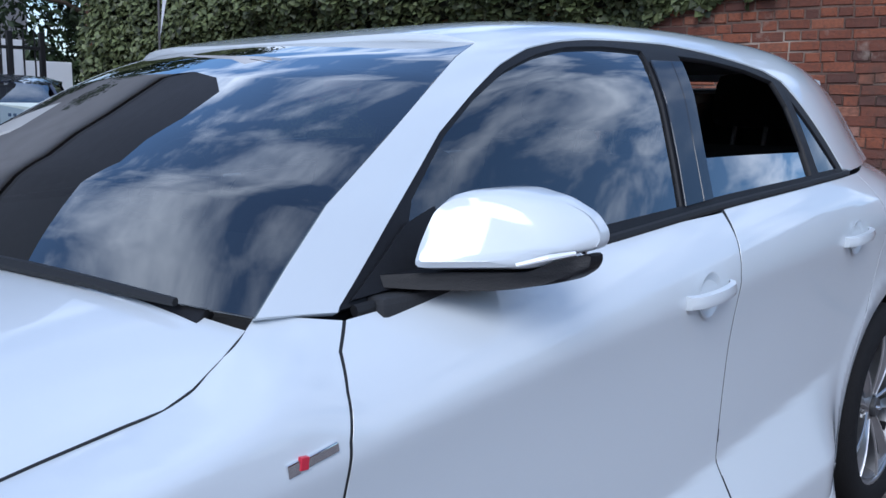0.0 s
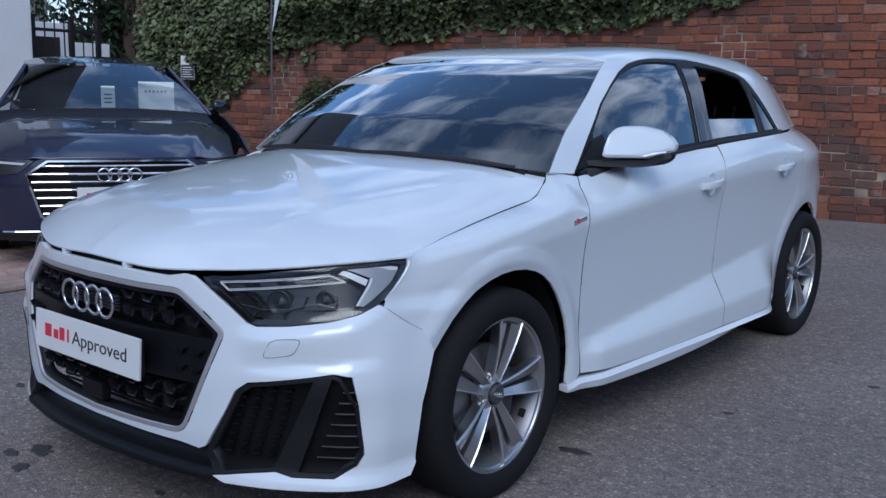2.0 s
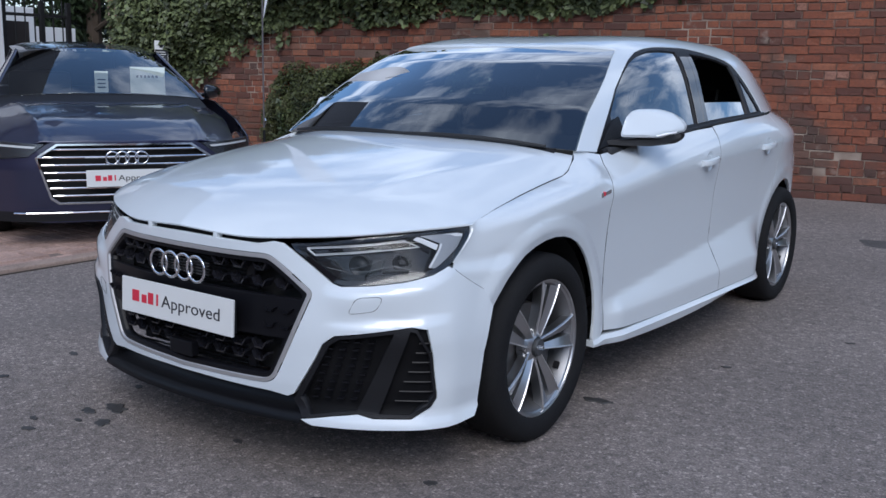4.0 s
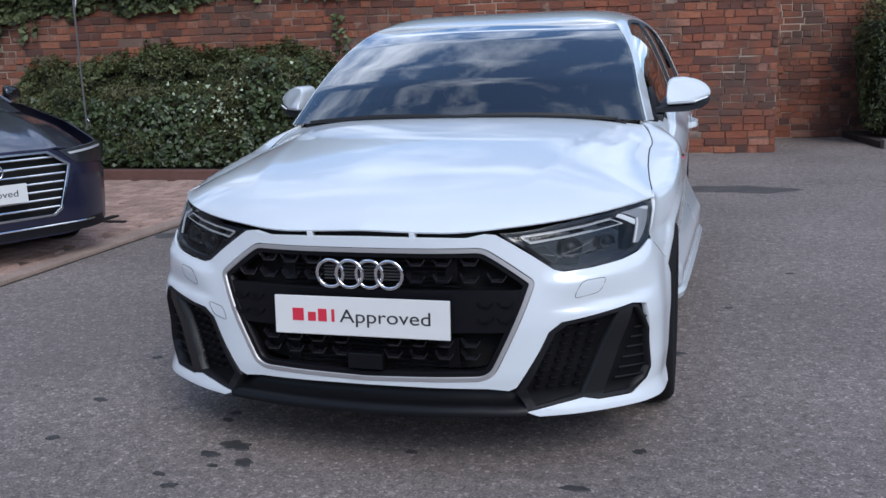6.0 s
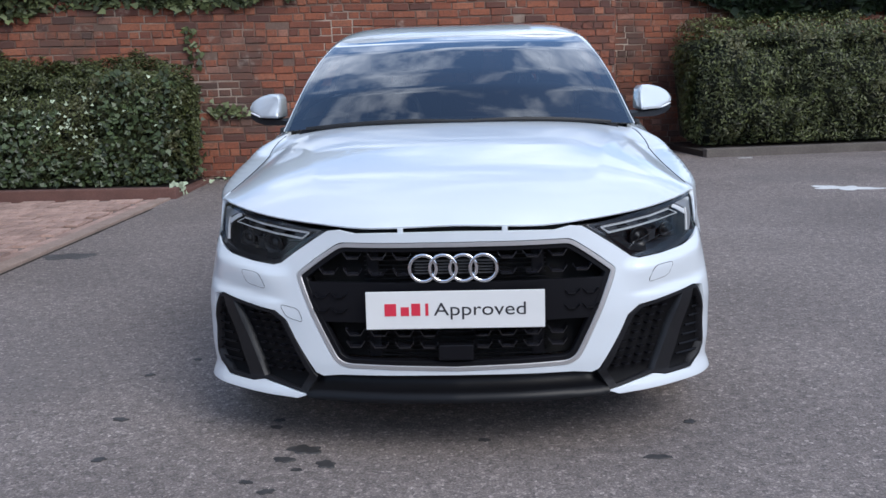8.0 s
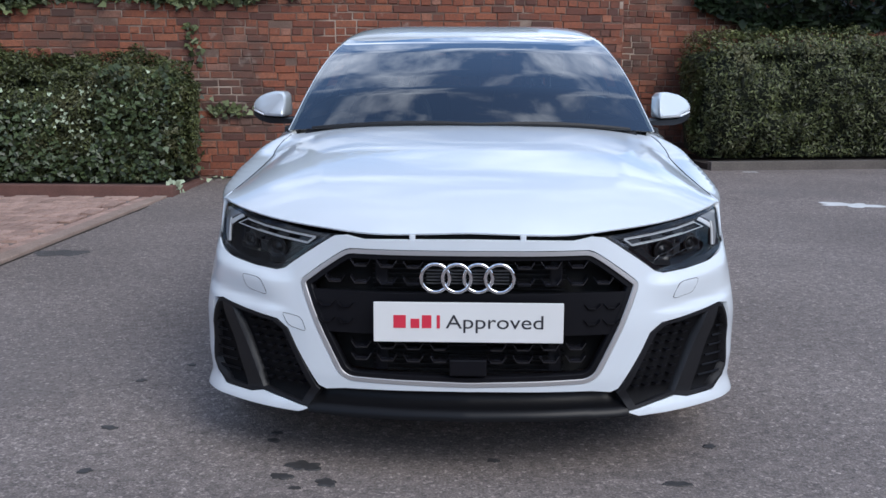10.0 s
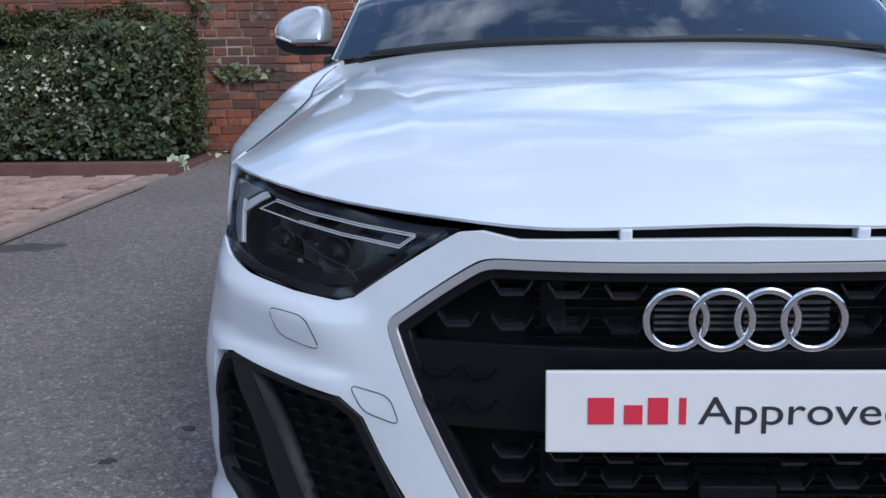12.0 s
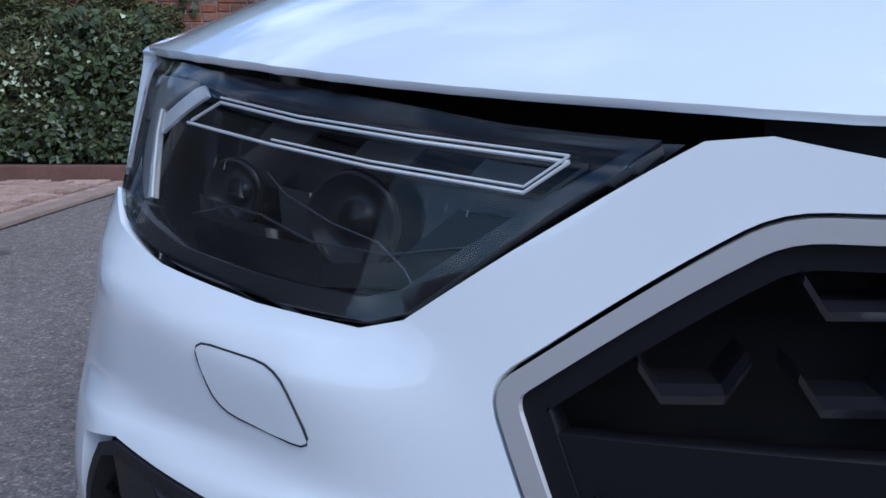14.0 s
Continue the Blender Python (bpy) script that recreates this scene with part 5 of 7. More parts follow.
grille = on_nose(GRILLE)
grille[0], grille[-1] = (0.0, 0.669), (0.0, 0.276)
lamp = on_nose(LAMP)
top_line = [(s, top_z(s) - 0.012) for s in (1.6, 1.0, 0.5)]
# white bumper: from the middle of its upper edge, out along the lamp, down the wing, round the arch, and back along the lip
ear = [(10.15, 0.596), (10.55, 0.566)]
half_out = [(0.0, 0.698)] + top_line[::-1] + [at_x(0.345, 0.702), at_x(0.375, 0.699)] + [(s, z - 0.004) for s, z in lamp[1:6]] + [(7.9, 0.645), (8.2, 0.635), (9.08, 0.596), (9.90, 0.564)]
half_out += [(10.45, 0.51), (10.17, 0.46), (9.82, 0.38), (9.66, 0.30), (9.6, 0.22), (9.3, 0.195), (7.9, 0.188), (6.6, 0.186), (5.0, 0.182)] + on_nose([(0.49, 0.182), (0.455, 0.196)])
half_out += on_nose([(0.54, 0.212), (0.605, 0.222), (0.645, 0.212), (0.735, 0.214)]) + [(7.3, 0.245), (7.55, 0.275)]
half_out += [(7.3, 0.40), (7.0, 0.478)] + on_nose(INTAKE[1:]) + on_nose([(0.405, 0.256), (0.35, 0.262)]) + [(0.0, 0.266)]
hole = [(p[0], p[1]) for p in grille]
sheet("front_bumper", car, nose, both(half_out), WHITE, holes=[rounded(both(hole), 0.02, 4, 0.13, 1.0)], step=0.014, su=0.105, sv=1.0, flange=0.02, out=(0, -1, 0), label="white front bumper with a hexagonal opening")

# frame of the grille
full = rounded(both(hole), 0.02, 4, 0.13, 1.0)


def inset(d):
    """The grille's outline moved in by d, side by side."""
    pts = [(nose(s, z)[0], z) for s, z in full]
    n, out = len(pts), []
    for i, p in enumerate(pts):
        a, b = Vector(pts[i - 1]), Vector(pts[(i + 1) % n])
        t = (b - a).normalized()
        w = Vector((-t.y, t.x))
        c = Vector((0, 0.47)) - Vector(p)
        if w.dot(c) < 0:
            w = -w
        q = Vector(p) + w * d
        out.append((math.copysign(at_x(abs(q.x), q.y)[0], q.x), q.y))
    return out


sheet("grille_frame", car, nose, inset(0.0028), SATIN, holes=[inset(0.0145)], step=0.02, su=0.13, flange=0.03, lift=0.001, out=(0, -1, 0), label="satin silver grille frame")
sheet("grille_lining", car, nose, inset(0.014), GRILLE_BLACK, holes=[inset(0.028)], step=0.02, su=0.13, flange=0.03, lift=-0.006, out=(0, -1, 0))
sheet("grille_back", car, nose, inset(0.010), LINER_AND_SHADE, step=0.05, su=0.13, flange=0.0, lift=-0.085, out=(0, -1, 0))


def clear_of_edge(x, z, d=0.03):
    w = 0.335 + (0.472 - 0.335) * (0.664 - z) / 0.097 if z > 0.567 else 0.362 + (0.472 - 0.362) * (z - 0.303) / 0.264
    return abs(x) + d < w


# mesh of the grille: rows of small trough-shaped bars
def trough(bm, x, z, w=0.066, h=0.022, t=0.0055):
    y = nose(at_x(abs(x), z)[0], z)[1] + 0.008
    sx = w / 2
    prof = [(-sx, h), (-sx + 0.012, 0), (sx - 0.012, 0), (sx, h)]
    rows = []
    for dx, dz in prof:
        rows.append([bm.verts.new((x + dx, y + e, z + dz + f)) for e, f in ((0.002, -t), (0.0, 0.2 * t), (0.010, t), (0.036, t), (0.036, -t))])
    for a, b in zip(rows, rows[1:]):
        for j in range(5):
            bm.faces.new((a[j], a[(j + 1) % 5], b[(j + 1) % 5], b[j]))
    bm.faces.new(rows[0][::-1])
    bm.faces.new(rows[-1])


for row, z in enumerate((0.6185, 0.5705, 0.386, 0.350)):
    for x in [sg * (0.079 + 0.0742 * k) for sg in (-1, 1) for k in range(6)]:
        if clear_of_edge(x, z, 0.040) and not (row < 2 and abs(x) < 0.14) and not (row == 3 and abs(x) < 0.07):
            bm = bmesh.new()
            trough(bm, x, z, 0.056, 0.018, 0.0042)
            bmesh.ops.recalc_face_normals(bm, faces=bm.faces[:])
            part("grille_bar", bm, GRILLE_GLOSS, car)
for k in range(26):
    z = 0.30 + k * 0.0138
    if z < 0.41 or z > 0.545:
        bm = bmesh.new()
        box(bm, (-0.27, 0.118, z), (0.27, 0.128, z + 0.0018))
        part("radiator_slat", bm, FIN_GREY, car)
for x in (-0.245, 0.245):
    for z0, z1 in ((0.56, 0.63), (0.31, 0.40)):
        bm = bmesh.new()
        box(bm, (x - 0.018, 0.116, z0), (x + 0.018, 0.128, z1), 0.004)
        part("grille_strut", bm, GRILLE_BLACK, car)
# solid panel behind the plate
panel = [(-0.445, 0.545), (0.445, 0.545), (0.462, 0.535), (0.425, 0.425), (-0.425, 0.425), (-0.462, 0.535)]
sheet("plate_carrier", car, nose, [(math.copysign(at_x(abs(x), z)[0], x), z) for x, z in panel], GRILLE_BLACK, step=0.04, su=0.13, flange=0.02, lift=-0.008, out=(0, -1, 0))
for x in (-0.40, -0.345, 0.345, 0.40):
    for z in (0.455, 0.50):
        bm = bmesh.new()
        trough(bm, x, z, 0.045, 0.013, 0.002)
        bmesh.ops.translate(bm, vec=(0, -0.010, 0), verts=bm.verts[:])
        bmesh.ops.recalc_face_normals(bm, faces=bm.faces[:])
        part("carrier_rib", bm, GRILLE_BLACK, car)
bm = bmesh.new()
box(bm, (-0.052, 0.048, 0.315), (0.052, 0.075, 0.362), 0.004)
part("radar_cover", bm, GRILLE_BLACK, car)

# rings
def torus(bm, c, r, w, n=40, k=10, flat=0.6):
    rings = []
    for i in range(n):
        a = 2 * math.pi * i / n
        row = []
        for j in range(k):
            b = 2 * math.pi * j / k
            q = r + w * math.cos(b)
            row.append(bm.verts.new((c[0] + q * math.cos(a), c[1] + w * flat * math.sin(b), c[2] + q * math.sin(a))))
        rings.append(row)
    for i in range(n):
        a, b = rings[i], rings[(i + 1) % n]
        for j in range(k):
            bm.faces.new((a[j], b[j], b[(j + 1) % k], a[(j + 1) % k]))


for i in range(4):
    bm = bmesh.new()
    torus(bm, (-0.090 + 0.0585 * i - 0.001, 0.048 - (0.002 if i % 2 else 0), 0.594), 0.0388, 0.0050)
    bmesh.ops.recalc_face_normals(bm, faces=bm.faces[:])
    part("emblem_ring", bm, CHROME, car, smooth=True)
bm = bmesh.new()
for x in (-0.09, -0.031, 0.027, 0.085):
    for k in range(5):
        box(bm, (x - 0.026, 0.066, 0.574 + k * 0.009), (x + 0.026, 0.075, 0.577 + k * 0.009))
part("emblem_slats", bm, DARK_GREY, car)


# plate with its words
def word(name, text, size, m, material, parent, depth=0.0006):
    cu = bpy.data.curves.new(name, "FONT")
    cu.body, cu.size, cu.extrude = text, size, depth
    tmp = new(name + "_source", cu)
    dg = bpy.context.evaluated_depsgraph_get()
    me = bpy.data.meshes.new_from_object(tmp.evaluated_get(dg))
    bpy.data.objects.remove(tmp)
    me.transform(m)
    me.materials.clear()
    me.materials.append(material)
    ob = new(name, me)
    ob.parent = parent
    return ob


def show_plate(parent, m, wide=0.52, high=0.111):
    """The dealer's plate: a red mark and a word, on white."""
    bm = bmesh.new()
    box(bm, (-wide / 2, 0, -high / 2), (wide / 2, 0.009, high / 2), 0.0025, m)
    plate = part("number_plate", bm, PLATE, parent, "white dealer plate with a red mark and black word")
    bm = bmesh.new()
    # the maker's mark in red, as plain upright bars of its size
    for x, w, h in ((-0.188, 0.034, 0.036), (-0.146, 0.024, 0.026), (-0.114, 0.026, 0.036), (-0.082, 0.009, 0.036)):
        box(bm, (x - w / 2, -0.0012, -0.016), (x + w / 2, 0.0005, -0.016 + h), 0, m)
    part("red_mark", bm, RED, plate)
    word("plate_word", "Approved", 0.054, m @ pose(-0.062, -0.0004, -0.016, 90, 0, 0) @ Matrix.Diagonal((1.24, 1, 1, 1)), BLACK_PRINT, plate)
    return plate


show_plate(car, pose(0, 0.030, 0.474, -3, 0, 0))
bm = bmesh.new()
box(bm, (-0.255, 0.037, 0.425), (0.255, 0.052, 0.523), 0.003)
part("plate_bracket", bm, BLACK_PLASTIC, car)

# dark slot between bonnet and bumper, with its two lugs
bm = bmesh.new()
rows = []
for i in range(-16, 17):
    x = i / 16 * 0.34
    y, z = nose_y(abs(x)) + 0.03, nose_z(abs(x))
    rows.append([bm.verts.new((x, y, z - 0.03)), bm.verts.new((x, y + 0.005, z + 0.02))])
for a, b in zip(rows, rows[1:]):
    bm.faces.new((a[0], b[0], b[1], a[1]))
part("bonnet_slot", bm, LINER_AND_SHADE, car)
for x in (-0.155, 0.148):
    bm = bmesh.new()
    box(bm, (x - 0.0085, nose_y(abs(x)) + 0.004, 0.694), (x + 0.0085, nose_y(abs(x)) + 0.028, 0.7115), 0.004)
    part("bonnet_lug", bm, WHITE, car)

# lower lip and side intakes
lip = on_nose([(0.0001, 0.263), (0.2, 0.263), (0.35, 0.258), (0.425, 0.252), (0.435, 0.262), (0.49, 0.365), (0.52, 0.425), (0.553, 0.449), (0.735, 0.483), (0.75, 0.478)]) + [(7.25, 0.40), (7.5, 0.276), (7.25, 0.247)]
lip += on_nose([(0.735, 0.217), (0.645, 0.215), (0.605, 0.225), (0.54, 0.215), (0.46, 0.200), (0.455, 0.188), (0.3, 0.184), (0.15, 0.184), (0.0001, 0.184)])
deep_lip = both([(0.0, 0.263)] + lip[1:4] + lip[-5:-1] + [(0.0, 0.184)])


def lip_surf(s, z):
    x, y, _ = nose(s, z)
    t = ramp(0.235, 0.20, z)
    return (x, y + 0.045 * (1 - t) - 0.008 * t, z)


sheet("lower_lip", car, lip_surf, deep_lip, LIP, step=0.02, su=0.13, flange=0.03, out=(0, -1, 0), label="black lower lip")
intake = on_nose([(0.425, 0.252), (0.435, 0.262), (0.49, 0.365), (0.52, 0.425), (0.553, 0.449), (0.735, 0.483), (0.75, 0.478)]) + [(7.25, 0.40), (7.5, 0.276), (7.25, 0.247)] + on_nose([(0.735, 0.217), (0.645, 0.215), (0.605, 0.225), (0.54, 0.215), (0.46, 0.200)])
FIN = [(0.700, 0.468), (0.735, 0.474), (0.655, 0.222), (0.60, 0.226)]
for mirrored in (False, True):
    kw = dict(out=(0, -1, 0), mirror=mirrored, su=0.11)

    def pocket(s, z):
        x, y, _ = nose(s, z)
        d = 0.030 * ramp(0.0, 0.05, min(0.06, abs(x) - 0.40)) + 0.004
        return (x, y + d, z)

    sheet("side_intake", car, pocket, intake, INTAKE_BLACK, step=0.02, flange=0.0, label="black bumper side intake", **kw)
    sheet("intake_rim", car, nose, intake, BLACK_PLASTIC, holes=[[(5.7 + (s - 5.7) * 0.93, 0.36 + (z - 0.36) * 0.93) for s, z in intake]], step=0.02, flange=0.05, lift=0.0012, **kw)
    sheet("intake_fin", car, nose, on_nose(FIN), FIN_GREY, step=0.03, flange=0.045, lift=0.001, label="dark grey fin across the intake", **kw)
    # louvres: short bars inside of the fin, ribs outside
    sgn = -1 if mirrored else 1
    for r in range(8):
        z = 0.262 + r * 0.0245
        for c in range(7):
            x = 0.455 + c * 0.034 + (z - 0.26) * 0.30
            fin_x = 0.60 + (z - 0.226) * 0.42
            left = 0.45 + (z - 0.26) * 0.36
            if left + 0.012 < x < fin_x - 0.022:
                y = nose(at_x(x, z)[0], z)[1]
                bm = bmesh.new()
                box(bm, (-0.009, 0.012, -0.0025), (0.009, 0.040, 0.0015), 0.0008)
                bmesh.ops.transform(bm, matrix=pose(sgn * x, y, z, 0, 0, sgn * 28), verts=bm.verts[:])
                part("intake_louvre", bm, GRILLE_BLACK, car)
    for r in range(7):
        z = 0.262 + r * 0.029
        bm = bmesh.new()
        pts = []
        for i in range(7):
            s0, s1 = at_x(0.672 + (z - 0.226) * 0.36, z)[0], 7.25
            p = Vector(nose(s0 + (s1 - s0) * i / 6, z)) + Vector((0, 0.018, 0))
            pts.append((sgn * p.x, p.y, p.z))
        tube(bm, pts, 0.0032, 6)
        part("intake_rib", bm, GRILLE_BLACK, car)
    # headlamp
    top_edge = [(s, top_z(s) + 0.0005 - 0.0035 * ramp(4.4, 2.7, s)) for s in (8.6, 8.0, 7.4, 6.8, 6.2, 5.6, 5.0, 4.4, 3.8, 3.2, 2.7)]
    ring_l = lamp[:-1] + top_edge
    housing = sheet("headlamp", car, nose, ring_l, LAMP_DARK, step=0.025, flange=0.0, lift=-0.055, label="headlamp with black housing and silver light guides", **kw)

    def lens_surf(s, z):
        x, y, _ = nose(s, z)
        q = min(1.0, max(0.0, (0.034 - top_z(abs(s)) + z) / 0.034))
        return (x, y + 0.017 * q * q, z)

    lens = sheet("lens", housing, lens_surf, ring_l, LENS, step=0.012, flange=0.004, lift=-0.003, **kw)
    lens.visible_shadow = False
    rim = [(5.6 + (s - 5.6) * 0.945, 0.672 + (z - 0.672) * 0.85) for s, z in lamp[:6] if s < 7.1] + [(7.45, 0.643), (8.10, 0.672), (8.60, 0.698), (8.82, 0.724), (8.86, 0.734), (8.74, 0.7395)]
    rim += [(s, top_z(s) - 0.0070) for s in (8.4, 8.0, 7.4, 6.8, 6.2, 5.6, 5.0, 4.4, 3.8, 3.2)]
    sheet("lamp_edge", housing, lens_surf, ring_l, GLOSS_BLACK, holes=[rim], step=0.02, flange=0.05, lift=-0.006, **kw)

    def band_at(pts, name, material, lift, flange, label=""):
        sheet(name, housing, nose, [(p if len(p) == 3 else at_x(*p))[:2] for p in pts], material, step=0.02, flange=flange, lift=lift, label=label, **kw)

    def line_at(pts, name, material, lift, r, label=""):
        bm = bmesh.new()
        way = []
        for p in pts:
            q = Vector(nose(*(p if len(p) == 3 else at_x(*p))[:2]))
            way.append((sgn * q.x, q.y - lift, q.z))
        tube(bm, way, r, 6)
        part(name, bm, material, housing, label)

    # two fine double lines that meet in an arrow's point, and the outer leg
    upper = [(0.436, 0.6850), (0.52, 0.6930), (0.60, 0.7020), (0.666, 0.7125), (0.694, 0.699)]
    lower = [(0.436, 0.6850), (0.460, 0.6675), (0.55, 0.6770), (0.62, 0.6865), (0.698, 0.6975)]
    for ring_k, lab in ((upper, "thin silver light guide"), (lower, "")):
        line_at(ring_k, "light_guide", GUIDE, -0.020, 0.0013, lab)
        line_at([(x, z + 0.0034) for x, z in ring_k[:4]], "light_guide", GUIDE, -0.019, 0.0009)
        band_at([(x, z + 0.0030) for x, z in ring_k[:4]] + [(x, z + 0.0004) for x, z in ring_k[3::-1]], "guide_bed", LAMP_GREY, -0.026, 0.004)
    # the corner: a pale panel folded round an arrow's point, a slot, a bright wedge behind it
    band_at([(6.70, 0.7315, 0), (7.10, 0.7225, 0), (7.58, 0.7105, 0), (7.50, 0.694, 0), (7.28, 0.670, 0), (7.06, 0.646, 0), (7.36, 0.644, 0), (7.66, 0.656, 0), (8.08, 0.676, 0), (8.50, 0.697, 0), (8.76, 0.722, 0), (8.80, 0.732, 0), (8.4, 0.7365, 0), (7.7, 0.7355, 0)], "outer_panel", LAMP_WHITE, -0.013, 0.004, "pale grey corner panel of the light guide")
    band_at([(7.60, 0.7100, 0), (7.52, 0.694, 0), (7.30, 0.670, 0), (7.08, 0.646, 0), (7.16, 0.645, 0), (7.38, 0.669, 0), (7.60, 0.692, 0), (7.68, 0.7085, 0)], "outer_guide", GUIDE, -0.0115, 0.003, "white outer light guide")
    band_at([(6.42, 0.7215, 0), (6.56, 0.7290, 0), (6.74, 0.7270, 0), (7.50, 0.7065, 0), (7.42, 0.6925, 0), (7.20, 0.6990, 0), (6.80, 0.7115, 0)], "guide_wedge", GUIDE, -0.014, 0.003, "white wedge of the light guide")
    # white patch painted as the glint on the lens's outer corner
    band_at([(7.70, 0.7350, 0), (8.10, 0.7320, 0), (8.40, 0.7260, 0), (8.76, 0.7240, 0), (8.78, 0.7320, 0), (8.45, 0.7345, 0)], "corner_glint", GUIDE, -0.0115, 0.003)
    for x0 in (0.47, 0.545, 0.62):
        g = 0.671 + (x0 - 0.47) * 0.128
        band_at([(x0, g), (x0 + 0.038, g + 0.0045), (x0 + 0.024, g + 0.0185), (x0 - 0.014, g + 0.0140)], "guide_segment", LAMP_PALE, -0.030, 0.004)
    # inner reflectors: shallow dishes, a stepped carrier below them, faint ribs
    for c, z, r in ((0.565, 0.640, 0.030), (0.658, 0.650, 0.022)):
        bm = bmesh.new()
        lathe(bm, [(r * 1.12, -0.004), (r * 1.06, 0.002), (r * 0.98, 0.0), (r * 0.8, -0.005), (r * 0.45, -0.010), (r * 0.40, -0.006), (0.001, -0.004)], 32)
        p = nose(at_x(c, z)[0], z)
        bmesh.ops.transform(bm, matrix=pose(sgn * p[0], p[1] + 0.042, p[2], 0, 0, -90 + sgn * 22), verts=bm.verts[:])
        part("reflector_dish", bm, LAMP_GREY, housing, smooth=True)
    band_at([(0.47, 0.655), (0.53, 0.612), (0.60, 0.607), (0.60, 0.620), (0.55, 0.626), (0.51, 0.660)], "bezel", LAMP_GREY, -0.030, 0.02)
    band_at([(0.60, 0.626), (0.635, 0.640), (0.64, 0.667), (0.615, 0.664), (0.612, 0.645)], "bezel", LAMP_PALE, -0.034, 0.02)
    band_at([(0.640, 0.632), (0.700, 0.640), (0.704, 0.655), (0.690, 0.652), (0.682, 0.643), (0.642, 0.638)], "bezel", LAMP_GREY, -0.026, 0.03)
    band_at([(0.700, 0.672), (0.675, 0.669), (0.675, 0.657), (0.700, 0.660)], "side_panel", LAMP_GREY, -0.034, 0.01)
    line_at([(0.49, 0.634), (0.54, 0.625), (0.59, 0.627), (0.63, 0.640), (0.655, 0.643), (0.69, 0.634)], "reflector_edge", LAMP_TRIM, -0.030, 0.0008)
    line_at([(0.520, 0.604), (0.528, 0.618), (0.545, 0.632), (0.575, 0.640), (0.61, 0.655), (0.625, 0.668)], "reflector_edge", LAMP_TRIM, -0.028, 0.0007)
    for x0, z0 in ((0.488, 0.662), (0.500, 0.6635), (0.512, 0.665), (0.655, 0.677), (0.664, 0.678)):
        line_at([(x0, z0), (x0 + 0.002, z0 - 0.004), (x0 + 0.003, z0 - 0.009)], "glint_rib", LAMP_TRIM, -0.016, 0.0007)
    # caps in the bumper: thin black tubes round them, painted as the gaps' shade
    cap = rounded([(0.667, 0.568), (0.603, 0.563), (0.579, 0.514), (0.648, 0.526)], 0.016, 4)
    cap = on_nose(cap)
    sheet("towing_eye_cap", car, nose, cap, WHITE, step=0.012, flange=0.004, lift=0.0008, **kw)
    bm = bmesh.new()
    tube(bm, [(sgn * p[0], p[1] - 0.0004, p[2]) for p in (nose(*q) for q in cap)], 0.0009, 5, closed=True)
    part("cap_gap", bm, SEAL_AND_GAP, car)
    wash = on_nose(rounded([(0.536, 0.472), (0.475, 0.462), (0.460, 0.421), (0.515, 0.434)], 0.014, 4))
    bm = bmesh.new()
    tube(bm, [(sgn * p[0], p[1] - 0.0004, p[2]) for p in (nose(*q) for q in wash)], 0.0007, 5, closed=True)
    if mirrored:
        part("washer_cap_gap", bm, SEAL_AND_GAP, car)
    else:
        bm.free()


